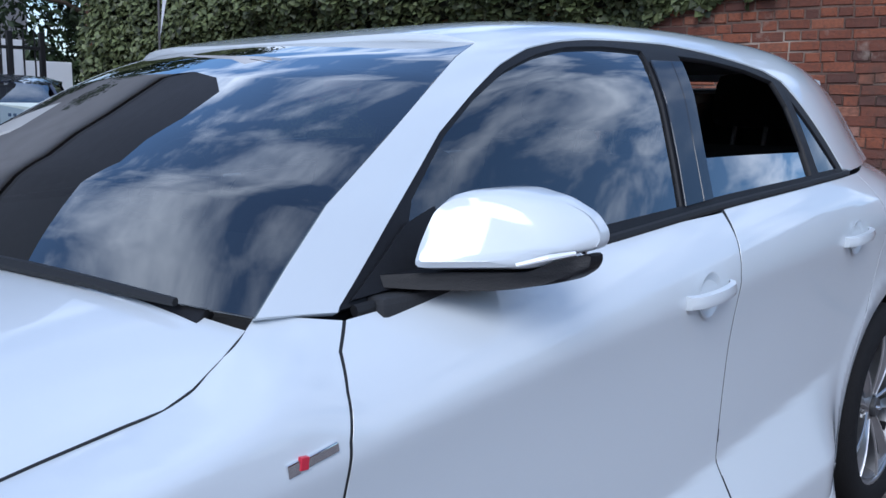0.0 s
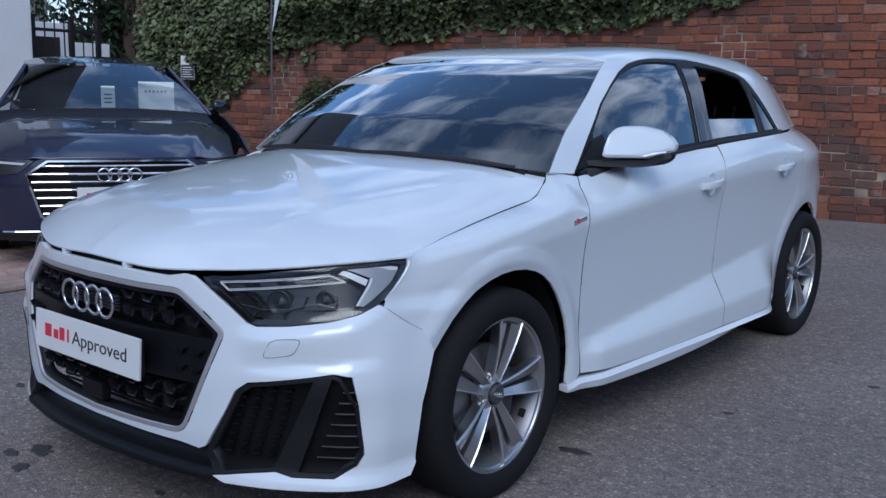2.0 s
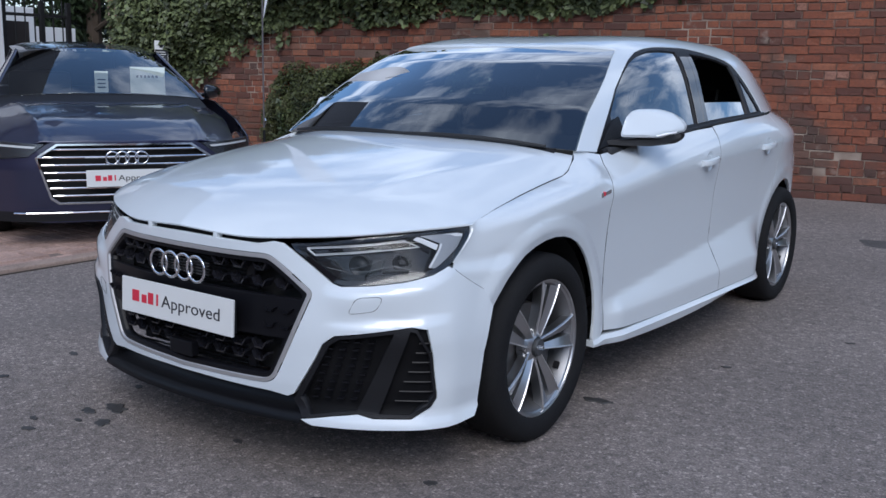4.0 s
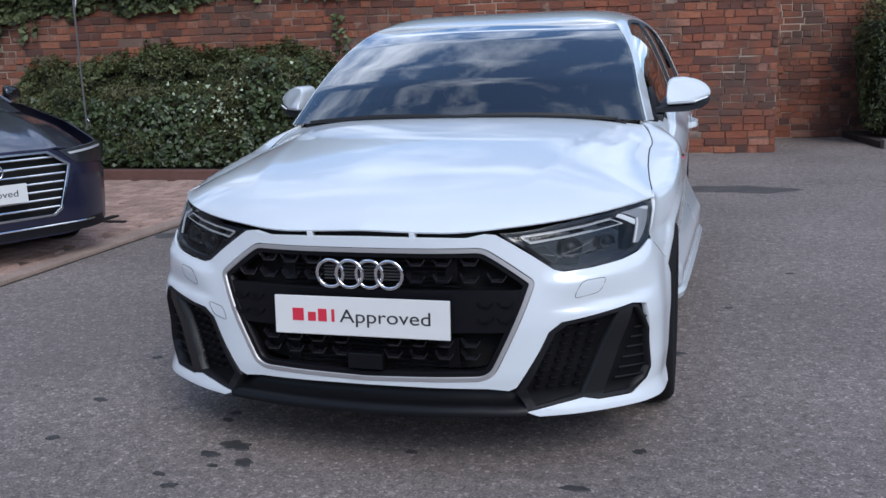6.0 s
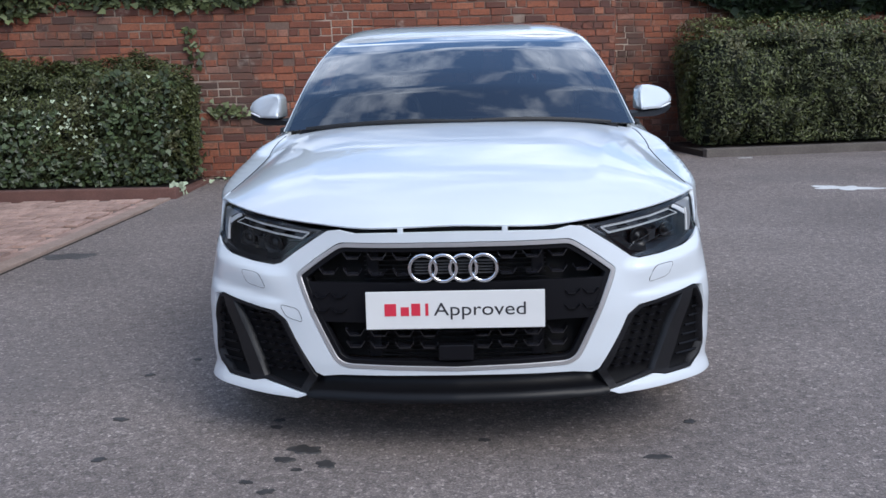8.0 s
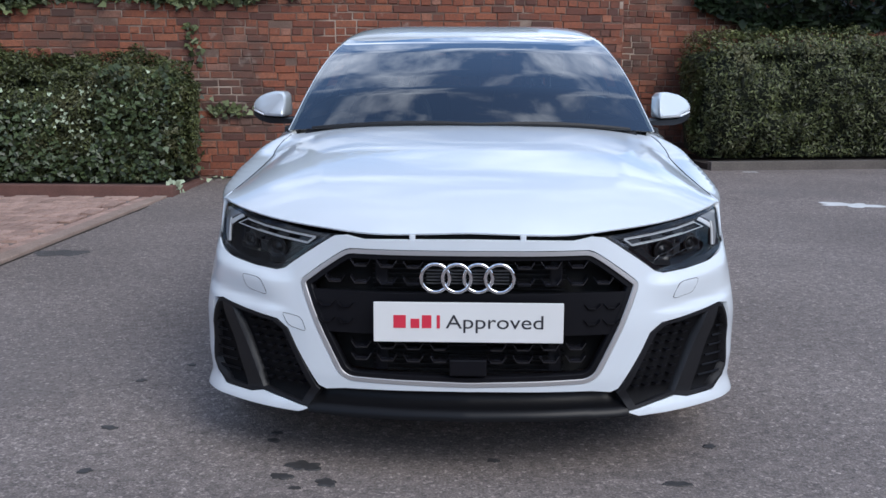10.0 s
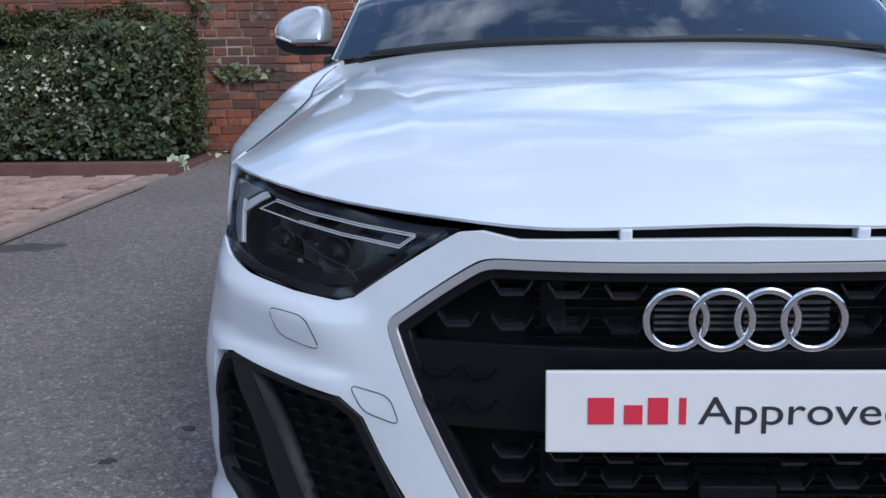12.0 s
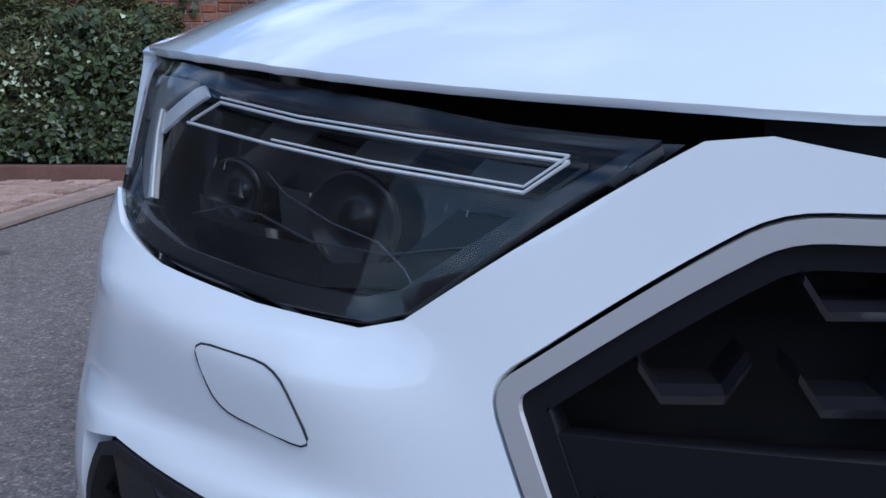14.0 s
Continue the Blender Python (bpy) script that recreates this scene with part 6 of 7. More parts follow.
# ---- wheels ----
def wheel(parent, m):
    bm = bmesh.new()
    R = 0.3125
    prof = [(0.218, -0.075), (0.222, -0.088), (0.25, -0.098), (0.285, -0.098), (0.303, -0.086), (0.3115, -0.065), (R, -0.03), (R, 0.0), (R, 0.03), (0.3115, 0.065), (0.303, 0.086), (0.285, 0.098), (0.258, 0.099), (0.236, 0.093), (0.228, 0.084), (0.222, 0.06)]
    lathe(bm, prof, 64)
    bmesh.ops.transform(bm, matrix=m, verts=bm.verts[:])
    wheel_ob = part("wheel", bm, RUBBER, parent, "black tyre on a five twin-spoke silver alloy", smooth=True)
    m = m @ Matrix.Diagonal((1, 1.04, 1.04, 1))
    bm = bmesh.new()
    lathe(bm, [(0.206, -0.07), (0.196, -0.02), (0.19, 0.03), (0.200, 0.066), (0.2045, 0.074)], 64)
    bmesh.ops.transform(bm, matrix=m, verts=bm.verts[:])
    rim = part("rim_barrel", bm, BARREL, wheel_ob, "dull alloy barrel", angle=40)
    bm = bmesh.new()
    lathe(bm, [(0.203, 0.066), (0.2045, 0.0715), (0.2085, 0.0745), (0.2125, 0.0765), (0.2145, 0.082), (0.2195, 0.084), (0.2205, 0.079), (0.218, 0.072)], 64)
    bmesh.ops.transform(bm, matrix=m, verts=bm.verts[:])
    part("rim", bm, ALLOY, wheel_ob, "silver rim", angle=40)
    for i in range(5):
        for d in (-1, 1):
            bm = bmesh.new()
            a = radians(90 + 72 * i)
            c, sn = math.cos(a), math.sin(a)
            rows, edges = [], []
            for k in range(9):
                t = k / 8
                r = 0.034 + (0.211 - 0.034) * t
                near, far = 0.003 + 0.009 * t, 0.021 + 0.037 * t ** 1.15
                o = 0.058 + 0.020 * math.sin(t * 1.9)
                low = o - 0.010 - 0.003 * math.sin(t * math.pi)
                sec = ((low - 0.026, d * near), (low, d * near), (o - 0.002, d * (far - 0.006)), (o + 0.001, d * (far - 0.004)), (o - 0.003, d * far), (low - 0.026, d * (far - 0.004)))
                rows.append([bm.verts.new((o2, r * c - sn * q, r * sn + c * q)) for o2, q in sec])
                edges.append((o + 0.0005, r * c - sn * d * (far - 0.004), r * sn + c * d * (far - 0.004)))
            for a_, b_ in zip(rows, rows[1:]):
                for j in range(6):
                    bm.faces.new((a_[j], a_[(j + 1) % 6], b_[(j + 1) % 6], b_[j]))
            bm.faces.new(rows[0][::-1])
            bm.faces.new(rows[-1])
            bmesh.ops.recalc_face_normals(bm, faces=bm.faces[:])
            bmesh.ops.transform(bm, matrix=m, verts=bm.verts[:])
            spoke = part("spoke", bm, ALLOY, wheel_ob, angle=28)
            bm = bmesh.new()
            tube(bm, edges, [0.0015 + 0.001 * k / 8 for k in range(9)], 6)
            bmesh.ops.transform(bm, matrix=m, verts=bm.verts[:])
            part("spoke_edge", bm, BRIGHT_ALLOY, spoke, "bright turned edge")
    bm = bmesh.new()
    lathe(bm, [(0.060, 0.02), (0.060, 0.044), (0.052, 0.052), (0.036, 0.058), (0.032, 0.060)], 32)
    bmesh.ops.transform(bm, matrix=m, verts=bm.verts[:])
    part("hub", bm, ALLOY, wheel_ob, angle=40)
    bm = bmesh.new()
    lathe(bm, [(0.028, 0.054), (0.028, 0.070), (0.025, 0.0735), (0.0005, 0.0745)], 28)
    bmesh.ops.transform(bm, matrix=m, verts=bm.verts[:])
    part("hub_cap", bm, DARK_GREY, wheel_ob, "dark hub cap with four small rings", angle=40)
    bm = bmesh.new()
    for i in range(4):
        rr = [(0.0760, -0.0155 + 0.0103 * i + 0.0066 * math.cos(2 * math.pi * k / 14), 0.0066 * math.sin(2 * math.pi * k / 14)) for k in range(14)]
        tube(bm, rr, 0.0012, 5, closed=True)
    bmesh.ops.transform(bm, matrix=m, verts=bm.verts[:])
    part("cap_emblem", bm, CHROME, wheel_ob)
    for i in range(5):
        a = radians(54 + 72 * i)
        bm = bmesh.new()
        lathe(bm, [(0.0105, 0.03), (0.0105, 0.050), (0.008, 0.053), (0.0005, 0.053)], 8)
        bmesh.ops.translate(bm, vec=(0, 0.05 * math.cos(a), 0.05 * math.sin(a)), verts=bm.verts[:])
        bmesh.ops.transform(bm, matrix=m, verts=bm.verts[:])
        part("wheel_bolt", bm, STEEL, wheel_ob, angle=40)
    bm = bmesh.new()
    a = radians(-18)
    box(bm, (0.036, -0.012, -0.005), (0.056, 0.012, 0.005), 0.003, Matrix.Translation((0, 0.186 * math.cos(a), 0.186 * math.sin(a))) @ Matrix.Rotation(a + math.pi / 2, 4, "X"))
    bmesh.ops.transform(bm, matrix=m, verts=bm.verts[:])
    part("tyre_valve", bm, RUBBER, wheel_ob, "black rubber valve")
    bm = bmesh.new()
    lathe(bm, [(0.05, 0.015), (0.135, 0.012), (0.138, 0.008), (0.138, -0.006), (0.06, -0.01)], 40)
    bmesh.ops.transform(bm, matrix=m, verts=bm.verts[:])
    part("brake_disc", bm, STEEL, wheel_ob, angle=40)
    bm = bmesh.new()
    box(bm, (-0.03, 0.07, -0.07), (0.03, 0.145, 0.07), 0.012, m)
    part("brake_caliper", bm, DARK_GREY, wheel_ob)
    # black disc behind the spokes, put in for the shade inside the wheel
    bm = bmesh.new()
    lathe(bm, [(0.189, -0.012), (0.14, -0.016), (0.0005, -0.016)], 32)
    bmesh.ops.transform(bm, matrix=m, verts=bm.verts[:])
    part("wheel_back", bm, LINER_AND_SHADE, wheel_ob)
    return wheel_ob


for y, x in ((WF, 0.742), (WR, 0.738)):
    wheel(car, pose(x, y - (0.005 if y < 1 else 0), 0.3085, -14, 0, 0))
    wheel(car, pose(-x, y, 0.3125, 0, 0, 180))


# ---- mirrors, handles, badge ----
def mirror_body(sgn):
    """Door mirror: a cap of tapering ovals, on a black foot."""
    def domed(profile, centre, steps, name, material, parent, label=""):
        """A shell whose outline in (x, z) shrinks towards its domed front; steps are (y, lean, share)."""
        bm = bmesh.new()
        ring = rounded(profile, 0.012, 3)
        rows = [[bm.verts.new((sgn * (centre[0] + (x - centre[0]) * k), y + lean * (centre[0] + (x - centre[0]) * k - 0.77) + max(0.0, lean - 0.25) * 0.6 * (z - 0.965), centre[1] + (z - centre[1]) * k)) for x, z in ring] for y, lean, k in steps]
        n = len(ring)
        for a, b in zip(rows, rows[1:]):
            for q in range(n):
                bm.faces.new((a[q], a[(q + 1) % n], b[(q + 1) % n], b[q]))
        bm.faces.new(rows[0])
        bm.faces.new(rows[-1])
        bmesh.ops.recalc_face_normals(bm, faces=bm.faces[:])
        return part(name, bm, material, parent, label, angle=38)

    cap = [(0.774, 0.962), (0.772, 1.0), (0.775, 1.050), (0.790, 1.068), (0.835, 1.069), (0.885, 1.057), (0.925, 1.036), (0.944, 1.010), (0.939, 0.988), (0.907, 0.979), (0.887, 0.962)]
    m = domed(cap, (0.805, 1.0), ((1.638, 0.2, 0.90), (1.635, 0.2, 0.985), (1.615, 0.25, 1.0), (1.550, 0.5, 1.0), (1.485, 0.85, 0.99), (1.452, 0.98, 0.95), (1.434, 1.03, 0.85), (1.426, 1.05, 0.62)), "door_mirror", WHITE, car, "white mirror cap on a black foot")
    foot = [(0.70, 0.954), (0.774, 0.9595), (0.887, 0.9595), (0.908, 0.976), (0.942, 0.985), (0.939, 0.962), (0.912, 0.943), (0.855, 0.932), (0.77, 0.934), (0.70, 0.940)]
    domed(foot, (0.82, 0.945), ((1.620, 0.25, 0.94), (1.610, 0.25, 1.0), (1.540, 0.5, 0.99), (1.490, 0.8, 0.97), (1.465, 0.95, 0.88)), "mirror_foot", BLACK_PLASTIC, m)
    bm = bmesh.new()
    tube(bm, [(sgn * 0.878, 1.536, 0.971), (sgn * 0.908, 1.566, 0.981), (sgn * 0.930, 1.60, 0.986)], [0.003, 0.0045, 0.003], 8)
    part("indicator_strip", bm, GUIDE, m, "clear indicator strip")
    bm = bmesh.new()
    box(bm, (sgn * 0.85 - 0.06, 1.656, 0.975), (sgn * 0.85 + 0.06, 1.662, 1.04), 0.003)
    part("mirror_glass", bm, CHROME, m)
    # black triangle of the door that carries it
    sheet("mirror_sail", m, on_cabin, yz([(1.37, 0.926), (1.49, 0.938), (1.57, 0.950), (1.56, 1.035), (1.50, 1.015)]), BLACK_PLASTIC, step=0.03, sv=0.7, flange=0.01, lift=0.006, out=(1, 0, 0.3), mirror=sgn < 0)


for sgn in (1, -1):
    mirror_body(sgn)
    for y, z in ((2.15, 0.840), (2.96, 0.868)):
        x = side(y, z)
        bm = bmesh.new()
        rows = []
        for k in range(9):
            t = k / 8
            yy = y - 0.086 + 0.172 * t
            lift = 0.010 + 0.020 * math.sin(math.pi * min(1, max(0, t))) ** 0.5
            rows.append([bm.verts.new((sgn * (side(yy, z) + lift - dx), yy, z + 0.010 * (t - 0.5) + dz)) for dx, dz in ((0, -0.010), (-0.003, 0), (0, 0.012), (0.012, 0.014), (0.014, 0), (0.012, -0.012))])
        for a, b in zip(rows, rows[1:]):
            for j in range(6):
                bm.faces.new((a[j], a[(j + 1) % 6], b[(j + 1) % 6], b[j]))
        bm.faces.new(rows[0][::-1])
        bm.faces.new(rows[-1])
        bmesh.ops.recalc_face_normals(bm, faces=bm.faces[:])
        part("door_handle", bm, WHITE, car, angle=60)
        bm = bmesh.new()
        lathe(bm, [(0.0005, -0.010), (0.026, -0.006), (0.040, -0.0005), (0.043, 0.0012), (0.045, 0.0)], 28)
        bmesh.ops.transform(bm, matrix=pose(sgn * (x + 0.001), y, z, 0, 0, 0 if sgn > 0 else 180), verts=bm.verts[:])
        part("handle_cup", bm, WHITE, car, smooth=True)
    # wing badge: silver bars and a red lozenge
    bm = bmesh.new()
    for y0, y1, h in ((1.168, 1.186, 0.008), (1.195, 1.243, 0.006)):
        x0 = side((y0 + y1) / 2, 0.79)
        m = pose(sgn * (x0 + 0.001), (y0 + y1) / 2, 0.787 + ((y0 + y1) / 2 - 1.21) * 0.14, 8, 0, 0)
        box(bm, (-0.003, -(y1 - y0) / 2, -h), (0.003, (y1 - y0) / 2, h), 0.0015, m)
    badge = part("wing_badge", bm, CHROME, car, "small chrome badge with a red lozenge")
    bm = bmesh.new()
    box(bm, (-0.004, -0.006, -0.0075), (0.004, 0.006, 0.0075), 0.001, pose(sgn * (side(1.19, 0.79) + 0.0015), 1.191, 0.786, 8, 0, 0) @ pose(0, 0, 0, -15, 0, 0))
    part("badge_lozenge", bm, RED, badge)

# ---- cabin fittings ----
bm = bmesh.new()
rows = []
for i in range(-8, 9):
    x = i / 8 * 0.68
    y0 = 1.14 + 0.30 * x * x
    rows.append([bm.verts.new((x, y0 + dy, z)) for dy, z in ((0.0, 0.905), (0.25, 0.945), (0.42, 0.95), (0.50, 0.92), (0.50, 0.70), (0.35, 0.55), (0.0, 0.55))])
for a, b in zip(rows, rows[1:]):
    for j in range(7):
        bm.faces.new((a[j], a[(j + 1) % 7], b[(j + 1) % 7], b[j]))
bm.faces.new(rows[0][::-1])
bm.faces.new(rows[-1])
bmesh.ops.recalc_face_normals(bm, faces=bm.faces[:])
part("dashboard", bm, CABIN, car, angle=35)
bm = bmesh.new()
wheel_m = pose(-0.36, 1.78, 0.93, 66, 0, 0)
ringp = [wheel_m @ Vector((0.178 * math.cos(2 * math.pi * i / 32), 0.178 * math.sin(2 * math.pi * i / 32), 0)) for i in range(32)]
tube(bm, ringp, 0.016, 8, closed=True)
box(bm, (-0.07, -0.055, -0.03), (0.07, 0.05, 0.01), 0.015, wheel_m)
for a in (0, 180, 270):
    box(bm, (0.05, -0.012, -0.015), (0.17, 0.012, 0.0), 0.004, wheel_m @ pose(0, 0, 0, 0, 0, a))
part("steering_wheel", bm, BLACK_PLASTIC, car, angle=40)


def seat(x, y, wide, lean=18):
    bm = bmesh.new()
    box(bm, (x - wide / 2, y - 0.25, 0.42), (x + wide / 2, y + 0.25, 0.58), 0.05)
    squab = part("seat", bm, CABIN, car, "dark cloth seat", angle=50)
    bm = bmesh.new()
    box(bm, (-wide / 2, -0.06, 0.0), (wide / 2, 0.07, 0.60), 0.055, pose(x, y + 0.24, 0.50, -lean, 0, 0))
    part("backrest", bm, CABIN, squab, angle=50)
    for dx in ((0,) if wide < 0.7 else (-0.38, 0, 0.38)):
        bm = bmesh.new()
        box(bm, (-0.13, -0.05, 0.66), (0.13, 0.05, 0.83), 0.045, pose(x + dx, y + 0.24, 0.50, -lean, 0, 0))
        part("headrest", bm, CABIN, squab, angle=50)
        for e in (-0.05, 0.05):
            bm = bmesh.new()
            tube(bm, [Vector(q) for q in ((e, 0, 0.56), (e, 0, 0.70))], 0.007, 6)
            bmesh.ops.transform(bm, matrix=pose(x + dx, y + 0.24, 0.50, -lean, 0, 0), verts=bm.verts[:])
            part("headrest_post", bm, STEEL, squab)


seat(-0.36, 2.10, 0.50)
seat(0.36, 2.10, 0.50)
seat(0.0, 2.95, 1.25)
bm = bmesh.new()
box(bm, (-0.115, -0.012, -0.03), (0.115, 0.012, 0.03), 0.011, pose(0, 1.86, 1.236, -8, 0, 0))
box(bm, (-0.018, -0.03, 0.0), (0.018, 0.0, 0.075), 0.006, pose(0, 1.86, 1.236, -8, 0, 0))
part("inner_mirror", bm, GLOSS_BLACK, car, angle=40)
bm = bmesh.new()
box(bm, (-0.66, 1.4, 0.30), (0.66, 3.8, 0.34))
part("cabin_floor", bm, CABIN, car)
for sgn in (1, -1):
    bm = bmesh.new()
    box(bm, (sgn * 0.735 - 0.03, 1.40, 0.30), (sgn * 0.735 + 0.03, 3.20, 0.93), 0.01)
    part("door_lining", bm, CABIN, car)
sheet("headlining", car, on_cabin, [(1.86, 0.52), (2.0, 0.47), (2.8, 0.47), (3.6, 0.5), (3.6, 1.5), (2.8, 1.53), (2.0, 1.53), (1.86, 1.48)], CABIN_LIGHT, step=0.08, sv=0.8, flange=0.0, lift=-0.03, out=(0, 0, 1))


# ---- dark blue saloon in the bay ----
B_FRONT = pose(-3.06, 2.03, 0, 0, 0, 62)
saloon = thing("saloon_car", "dark blue saloon with a wide chrome-barred grille, parked on block paving", "car", B_FRONT)
bx, bz = 1.085, 1.0


def bp(p):
    return (p[0] * bx, p[1], p[2])


b_bonnet = curve((0, 0.690), (0.15, 0.745), (0.4, 0.818), (0.8, 0.890), (1.2, 0.936), (1.45, 0.957))


def sal_bonnet(x, y):
    r = min(1.1, abs(x) / 0.86)
    return (x, y, b_bonnet(y - 0.32 * r ** 3) - 0.05 * r ** 4 + 0.012 * math.exp(-((abs(x) - 0.5 - 0.1 * y) / 0.05) ** 2))


def sal_nose(s, z):
    """s is x; the nose bends back to the sides."""
    a = abs(s)
    return (s, 0.02 + 0.10 * a ** 2 + 0.75 * max(0, a - 0.55) ** 2 * 2.2 + 0.10 * max(0, z - 0.55) + 0.06 * max(0.0, 0.35 - z), z)


def sal_side(y, z):
    w = 0.945 - 0.10 * math.exp(-y / 0.35) - 0.06 * max(0, z - 0.72) * 3.0 - 0.03 * max(0, 0.45 - z)
    for c in (0.92, 3.84):
        w += 0.012 * (1 - ramp(0.38, 0.46, math.hypot(y - c, z - 0.34)))
    return (w, y, z)


def sal_screen(u, v):
    xe = 0.76 - 0.19 * v
    y = 1.42 + 0.98 * v
    z = 0.955 + 0.40 * v - 0.04 * v * v
    bow = 1 - u * u
    return (xe * u, y - (0.16 * (1 - v) + 0.07 * v) * bow, z + 0.035 * bow)


sheet("bonnet", saloon, sal_bonnet, [(i / 10 * 0.78, 0.048 + 0.20 * (i / 10 * 0.78) ** 2 + 0.5 * max(0, abs(i) / 10 * 0.78 - 0.5) ** 2 * 4) for i in range(-10, 11)] + [(0.84, 0.9), (0.80, 1.30)] + [(i / 10 * 0.76, 1.27 + 0.14 * (i / 10) ** 2) for i in range(10, -11, -1)] + [(-0.80, 1.30), (-0.84, 0.9)], NAVY, step=0.05)
sheet("windscreen", saloon, sal_screen, [(-1, 0), (-0.5, 0), (0, 0), (0.5, 0), (1, 0), (1, 0.5), (1, 1), (0.5, 1), (0, 1), (-0.5, 1), (-1, 1), (-1, 0.5)], CLEAR_SCREEN, step=0.08, su=0.65, flange=0.004, out=(0, -0.6, 1)).visible_shadow = False

sheet("cowl", saloon, sal_screen, [(u / 6, -0.16) for u in range(-6, 7)] + [(u / 6, 0.03) for u in range(6, -7, -1)], BLACK_PLASTIC, step=0.08, su=0.65, flange=0.004, lift=-0.006, out=(0, -0.6, 1), label="black cowl under the wipers")


def sal_roof(u, v):
    y = 2.325 + 0.02 * u * u + 1.72 * v
    z = 1.312 + 0.080 * math.sin(math.pi * 0.78 * v) + 0.015 * (1 - u * u)
    return ((0.575 + 0.03 * math.sin(math.pi * v)) * u, y + 0.05 * u * u, z + 0.02 * (1 - u * u) - 0.05 * max(0, abs(u) - 0.8) * 5 * 0.4)


sheet("roof", saloon, sal_roof, [(-1, 0), (-0.5, 0), (0, 0), (0.5, 0), (1, 0), (1, 0.5), (1, 1), (0, 1), (-1, 1), (-1, 0.5)], NAVY, step=0.08, su=0.6, sv=1.75, flange=0.006)
sheet("rear_screen", saloon, lambda u, v: ((0.74 - 0.16 * v) * u, 4.55 - 0.50 * v, 0.97 + 0.38 * v), [(-1, 0), (0, 0), (1, 0), (1, 1), (0, 1), (-1, 1)], GLOSS_BLACK, step=0.1, su=0.65, sv=0.6, flange=0.004, out=(0, 1, 0.5))
GR = [(-0.43, 0.692), (0.43, 0.692), (0.56, 0.605), (0.480, 0.335), (0.43, 0.300), (-0.43, 0.300), (-0.480, 0.335), (-0.56, 0.605)]
for mirrored in (False, True):
    kw = dict(out=(1, 0, 0), mirror=mirrored)
    sheet("flank", saloon, sal_side, [(0.45, 0.715), (0.8, 0.815), (1.2, 0.878), (1.5, 0.93), (2.5, 0.965), (3.5, 0.985), (4.6, 0.98), (4.75, 0.6), (4.7, 0.3)] + [(3.84 + 0.37 * math.cos(radians(a)), 0.34 + 0.37 * math.sin(radians(a))) for a in range(-6, 190, 12)] + [(3.3, 0.2), (1.4, 0.2)] + [(0.92 + 0.37 * math.cos(radians(a)), 0.34 + 0.37 * math.sin(radians(a))) for a in range(-6, 190, 12)] + [(0.40, 0.3), (0.33, 0.5), (0.37, 0.62)], NAVY, step=0.06, **kw)

    def sal_glass(y, v):
        xe = 0.79 - 0.22 * v
        return (xe, y, 0.955 + 0.375 * v)

    sheet("side_glass", saloon, sal_glass, [(1.56, 0.02), (2.4, 0.98), (3.7, 0.98), (4.3, 0.10), (3.0, 0.03)], GLOSS_BLACK, step=0.1, sv=0.45, flange=0.01, **kw)
    sheet("pillar", saloon, sal_glass, [(1.42, -0.02), (2.28, 0.98), (2.38, 1.0), (3.8, 1.0), (4.5, 0.0), (4.38, 0.04), (3.72, 0.97), (2.42, 0.97), (1.58, -0.02)], NAVY, step=0.08, sv=0.45, flange=0.02, lift=0.006, **kw)
    lamp_o = [(0.50, 0.690), (0.60, 0.612), (0.84, 0.590), (0.88, 0.66), (0.86, 0.715)]
    hl = sheet("headlamp", saloon, sal_nose, lamp_o, LAMP_TRIM, step=0.04, flange=0.03, lift=0.004, out=(0, -1, 0), mirror=mirrored, label="slim clear headlamp")
    sheet("lens", hl, sal_nose, lamp_o, LENS, step=0.04, flange=0.004, lift=0.02, out=(0, -1, 0), mirror=mirrored).visible_shadow = False
    sheet("light_guide", hl, sal_nose, [(0.55, 0.675), (0.84, 0.695), (0.84, 0.682), (0.565, 0.662)], GUIDE, step=0.04, flange=0.004, lift=0.012, out=(0, -1, 0), mirror=mirrored)
    sgn = -1 if mirrored else 1
    bm = bmesh.new()
    bmesh.ops.create_icosphere(bm, subdivisions=3, radius=1)
    for v in bm.verts:
        v.co = Vector((sgn * (0.935 + math.copysign(abs(v.co.x) ** 0.7, v.co.x) * 0.085), 1.74 + v.co.y * 0.07 + 0.06 * v.co.x, 1.0 + math.copysign(abs(v.co.z) ** 0.7, v.co.z) * 0.058 * (1 - 0.4 * v.co.x)))
    dm = part("door_mirror", bm, GLOSS_BLACK, saloon, smooth=True)
    bm = bmesh.new()
    box(bm, (sgn * 0.86 - 0.06, 1.74, 0.955), (sgn * 0.86 + 0.06, 1.82, 0.99), 0.012)
    part("mirror_foot", bm, GLOSS_BLACK, dm)
# bumper with its grille opening
bump = [(-0.86, 0.585), (-0.605, 0.607), (-0.49, 0.690), (-0.44, 0.704), (0.44, 0.704), (0.49, 0.690), (0.605, 0.607), (0.86, 0.585), (0.87, 0.45), (0.84, 0.22), (0.5, 0.18), (-0.5, 0.18), (-0.84, 0.22), (-0.87, 0.45)]
bumper = sheet("front_bumper", saloon, sal_nose, bump, NAVY, holes=[GR], step=0.05, flange=0.03, out=(0, -1, 0))


def shrink2(poly, d):
    c = (0, 0.50)
    return [(x * (1 - d / 0.5), c[1] + (z - c[1]) * (1 - d / 0.2)) for x, z in poly]


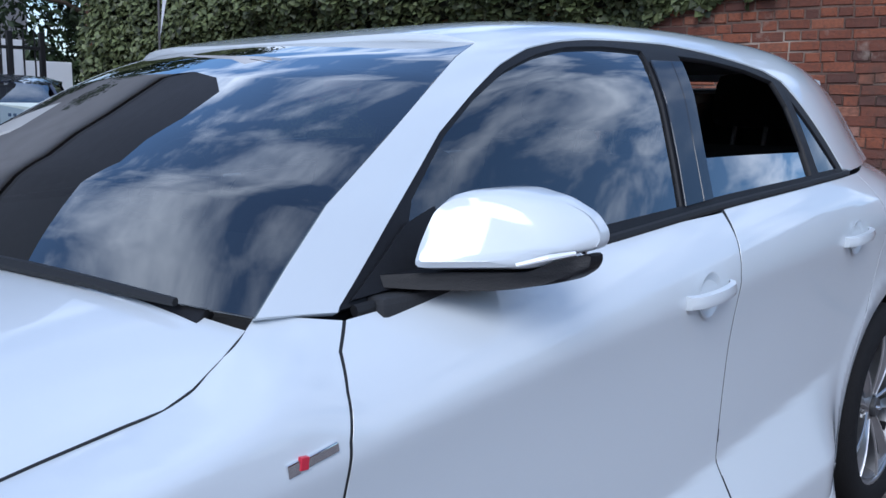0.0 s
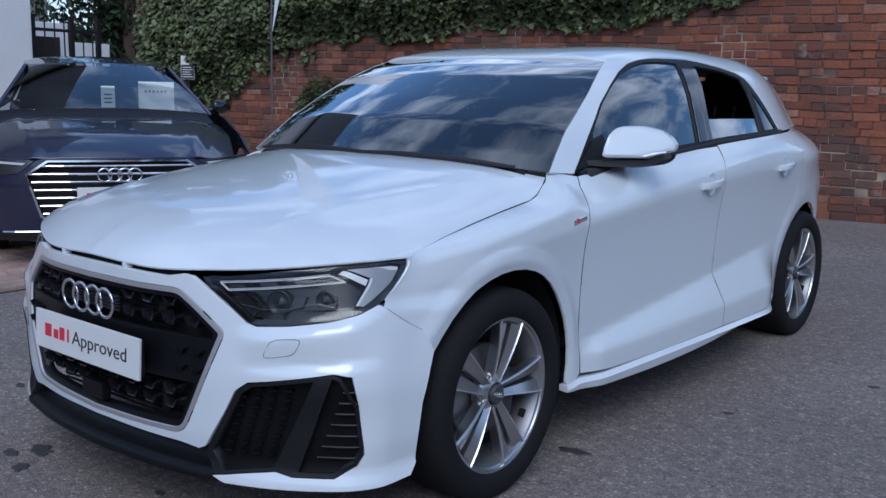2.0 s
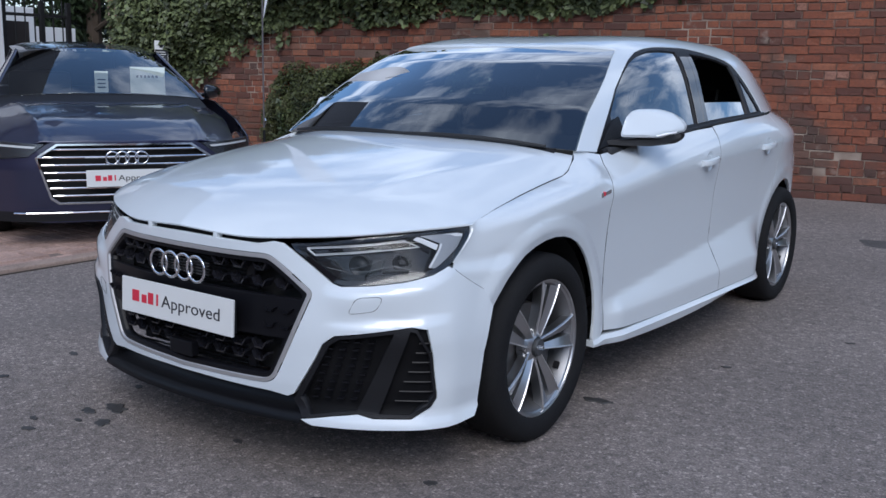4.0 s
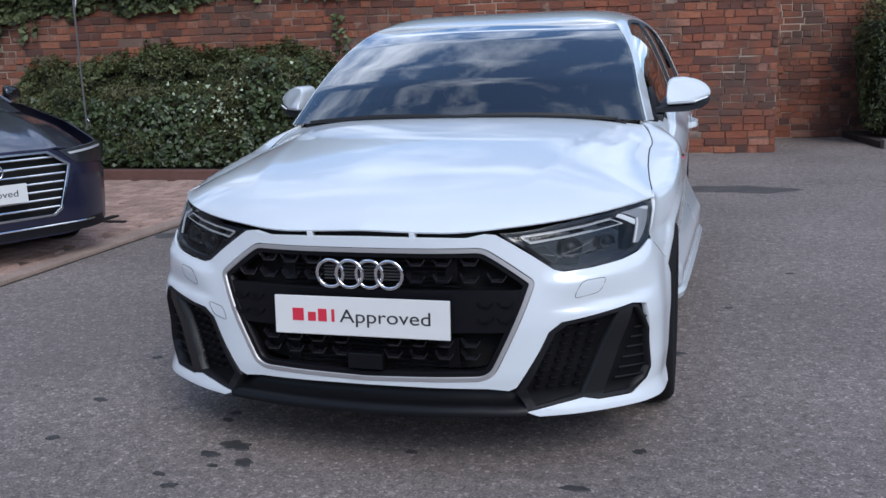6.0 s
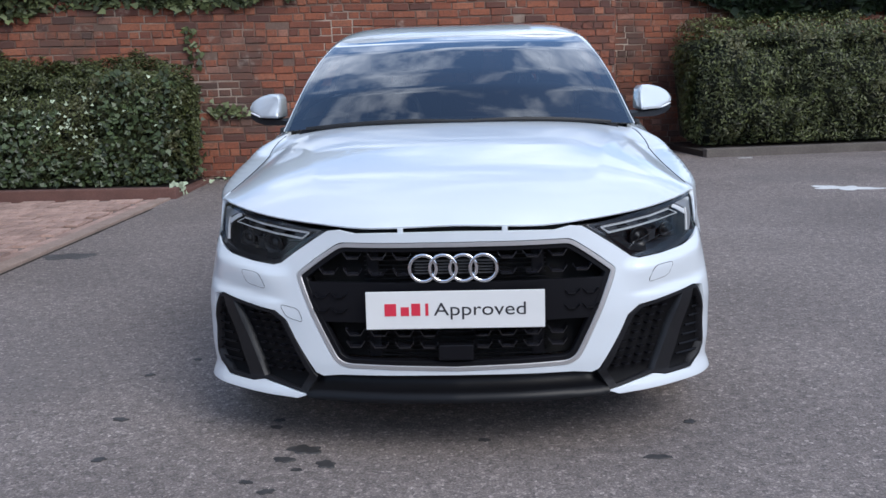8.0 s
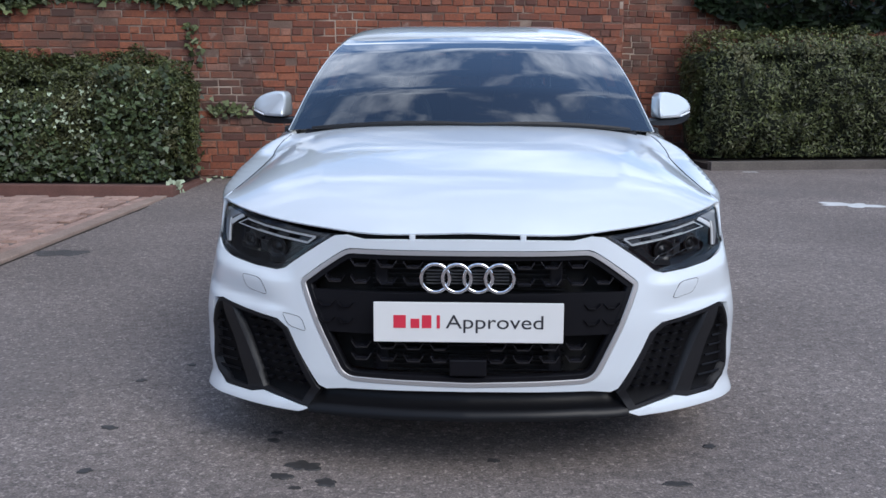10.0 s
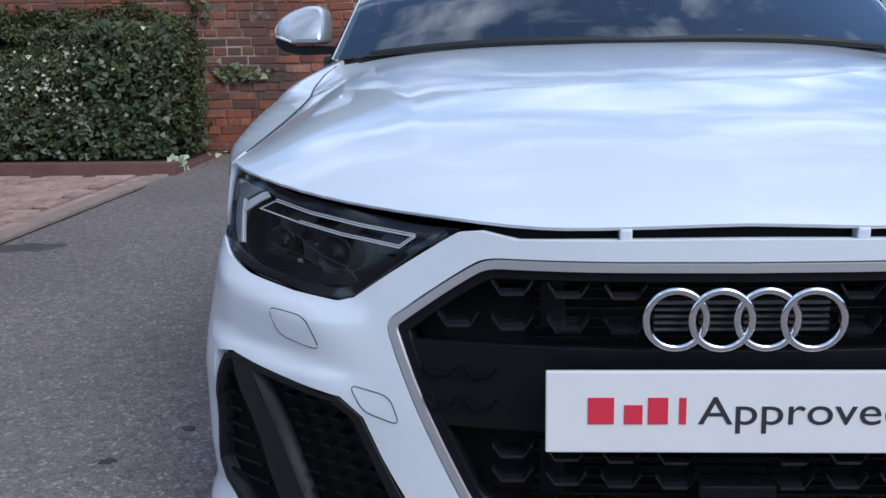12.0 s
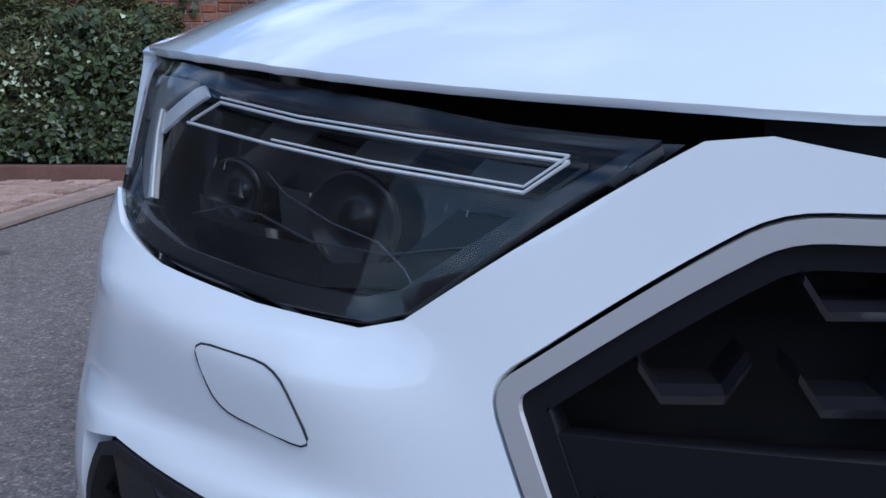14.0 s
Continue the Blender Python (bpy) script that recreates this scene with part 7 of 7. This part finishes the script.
sheet("grille_frame", saloon, sal_nose, GR, CHROME, holes=[shrink2(GR, 0.012)], step=0.05, flange=0.02, lift=0.004, out=(0, -1, 0), label="chrome grille frame")
sheet("grille_back", saloon, sal_nose, GR, LINER_AND_SHADE, step=0.08, flange=0.0, lift=-0.05, out=(0, -1, 0))
for k in range(7):
    z = 0.655 - k * 0.050
    w = (0.55 - abs(z - 0.605) * (1.45 if z > 0.605 else 0.30)) - 0.012
    bm = bmesh.new()
    tube(bm, [(x, sal_nose(x, z)[1] + 0.012, z) for x in np.linspace(-w, w, 15)], 0.0065, 6)
    part("grille_bar", bm, CHROME, saloon, "chrome bar")
for i in range(4):
    bm = bmesh.new()
    torus(bm, (-0.0915 + 0.061 * i, 0.0 - (0.002 if i % 2 else 0), 0.600), 0.0415, 0.0052, 36, 8)
    bmesh.ops.recalc_face_normals(bm, faces=bm.faces[:])
    part("emblem_ring", bm, CHROME, saloon, smooth=True)
show_plate(saloon, pose(0, -0.005, 0.468, -3, 0, 0))
bm = bmesh.new()
tube(bm, [(x, sal_nose(x, 0.245)[1] - 0.006, 0.245) for x in np.linspace(-0.70, 0.70, 21)], 0.006, 6)
part("lip_strip", bm, CHROME, saloon, "thin chrome strip along the lower bumper")
sheet("lower_lip", saloon, sal_nose, [(-0.8, 0.255), (0.8, 0.255), (0.82, 0.19), (-0.82, 0.19)], BLACK_PLASTIC, step=0.06, flange=0.02, lift=0.002, out=(0, -1, 0))
for y in (0.92, 3.84):
    for sgn in (1, -1):
        bm = bmesh.new()
        lathe(bm, [(0.225, -0.09), (0.25, -0.105), (0.30, -0.10), (0.335, -0.07), (0.34, 0), (0.335, 0.07), (0.30, 0.10), (0.25, 0.105), (0.23, 0.095)], 40)
        m = pose(sgn * 0.81, y, 0.34, 0, 0, 0 if sgn > 0 else 180)
        bmesh.ops.transform(bm, matrix=m, verts=bm.verts[:])
        w = part("wheel", bm, RUBBER, saloon, "black tyre on a dark alloy", smooth=True)
        bm = bmesh.new()
        lathe(bm, [(0.232, 0.085), (0.225, 0.092), (0.215, 0.08), (0.20, 0.02)], 40)
        for i in range(10):
            box(bm, (0.03, -0.012, 0.03), (0.07, 0.012, 0.215), 0.004, pose(0, 0, 0, 36 * i, 0, 0))
        lathe(bm, [(0.05, 0.04), (0.045, 0.075), (0.0005, 0.078)], 20)
        bmesh.ops.transform(bm, matrix=m, verts=bm.verts[:])
        part("rim", bm, SATIN, w)
bm = bmesh.new()
box(bm, (-0.80, 0.5, 0.22), (0.80, 4.75, 0.55), 0.05)
part("underbody", bm, LINER_AND_SHADE, saloon)
bm = bmesh.new()
box(bm, (-0.78, 4.1, 0.5), (0.78, 4.78, 1.0), 0.08)
part("boot", bm, NAVY, saloon, angle=40)
bm = bmesh.new()
box(bm, (-0.72, 1.45, 0.55), (0.72, 1.95, 0.95), 0.06)
part("dashboard", bm, CABIN, saloon)
for sx in (-0.38, 0.38):
    bm = bmesh.new()
    box(bm, (sx - 0.26, 2.6, 0.5), (sx + 0.26, 2.8, 1.15), 0.06)
    box(bm, (sx - 0.13, 2.66, 1.17), (sx + 0.13, 2.76, 1.34), 0.04)
    part("seat", bm, CABIN, saloon, angle=40)
bm = bmesh.new()
box(bm, (-0.1, 2.18, 1.23), (0.1, 2.21, 1.30), 0.01)
part("inner_mirror", bm, GLOSS_BLACK, saloon)


def paper(x0, x1, y, z0, z1, label, bars):
    """A sheet standing on the dashboard, with its print."""
    bm = bmesh.new()
    box(bm, (x0, y, z0), (x1, y + 0.002, z1), 0, B_FRONT)
    ob = tagged(part("price_sheet", bm, PAPER), label, "paper sign")
    bm = bmesh.new()
    w, h = x1 - x0, z1 - z0
    for a, b, c, d in bars:
        box(bm, (x0 + w * a, y - 0.003, z0 + h * c), (x0 + w * b, y - 0.001, z0 + h * d), 0, B_FRONT)
    part("print", bm, DARK_GREY, ob)


paper(0.278, 0.562, 1.86, 0.951, 1.197, "white price sheet behind the saloon's windscreen", [(0.17 + 0.11 * k, 0.24 + 0.11 * k, 0.64, 0.72) for k in range(6)])
paper(-0.019, 0.085, 1.70, 0.951, 1.156, "narrow white leaflet behind the saloon's windscreen", [(0.2, 0.8, 0.35 + 0.15 * k, 0.40 + 0.15 * k) for k in range(3)])


# ---- bricks and pavers, piece by piece ----
brick_face(wall_main, -9.5, WALL_END, WALL_Y, WALL_TOP, (-0.9, WALL_END), (0, 1.75), 901, "brickwork")
brick_face(wall_back, WALL_END + 0.02, 6.0, WALL_Y + 1.50, 2.1, (WALL_END, 2.6), (0, 1.2), 902, "brickwork")
pavers = [brick_mesh("paver", 0.205, 0.02, 0.098, PAVER, 300 + i) for i in range(4)]
rnd = random.Random(31)
verts, faces, count = [], [], 0
lay = pose(0, 0, 0, -90, 0, 0)
for i in range(-80, 80):
    for j in range(-30, 30):
        # herringbone: pairs on the lattice (1, 1), (4, 0), one paver 2 x 1
        for turn in (0, 1):
            cu, cv = (i + 4 * j + (2.5 if turn else 1.0)), (i + (0.0 if turn else 0.5))
            c, a = (KERB_X - 3.5 + cu * 0.105, cv * 0.105), 90 if turn else 0
            if not (KERB_X - 5.6 < c[0] < KERB_X - 0.28 and -6.0 < c[1] < 5.97):
                continue
            if c[0] > KERB_X - 1.3 and c[1] > 4.4 and count < 300:
                ob = new("paver", rnd.choice(pavers))
                ob.parent = bay
                ob.matrix_local = pose(c[0], c[1], 0.004 + rnd.uniform(-0.002, 0.002), 0, 0, a) @ lay
                count += 1
            else:
                k = len(verts)
                m = pose(c[0], c[1], 0.0, 0, 0, a)
                for x, y, z in ((-0.1025, -0.049, 0.004), (0.1025, -0.049, 0.004), (0.1025, 0.049, 0.004), (-0.1025, 0.049, 0.004), (-0.098, -0.044, 0.022), (0.098, -0.044, 0.022), (0.098, 0.044, 0.022), (-0.098, 0.044, 0.022)):
                    q = m @ Vector((x, y, z + rnd.uniform(-0.001, 0.001)))
                    verts.append(tuple(q))
                faces += [(k + 4, k + 5, k + 6, k + 7)] + [(k + e, k + (e + 1) % 4, k + 4 + (e + 1) % 4, k + 4 + e) for e in range(4)]
me = bpy.data.meshes.new("paving")
me.from_pydata(verts, [], faces)
me.materials.append(PAVER_REST)
ob = new("paving", me)
ob.parent = bay
tagged(ob, kind="stuff")
# the pier's end, course by course
verts, faces = [], []
rnd = random.Random(55)
for c in range(int(WALL_TOP / COURSE)):
    y = WALL_Y + 0.01
    while y < WALL_Y + 1.44:
        w = rnd.choice((0.106, 0.222, 0.222))
        k, z, d = len(verts), (c + 0.5) * COURSE, WALL_END + 0.016 + rnd.uniform(-0.004, 0.004)
        for dx, e in ((WALL_END + 0.001, 0.0), (d, 0.006)):
            verts += [(dx, y + e, z - 0.036 + e), (dx, y + w - e, z - 0.036 + e), (dx, y + w - e, z + 0.036 - e), (dx, y + e, z + 0.036 - e)]
        faces += [(k + 4, k + 5, k + 6, k + 7)] + [(k + i, k + (i + 1) % 4, k + 4 + (i + 1) % 4, k + 4 + i) for i in range(4)]
        y += w + 0.011
me = bpy.data.meshes.new("brickwork")
me.from_pydata(verts, [], faces)
me.materials.append(BRICK_REST)
ob = new("brickwork", me)
ob.parent = wall_return
tagged(ob, kind="stuff")
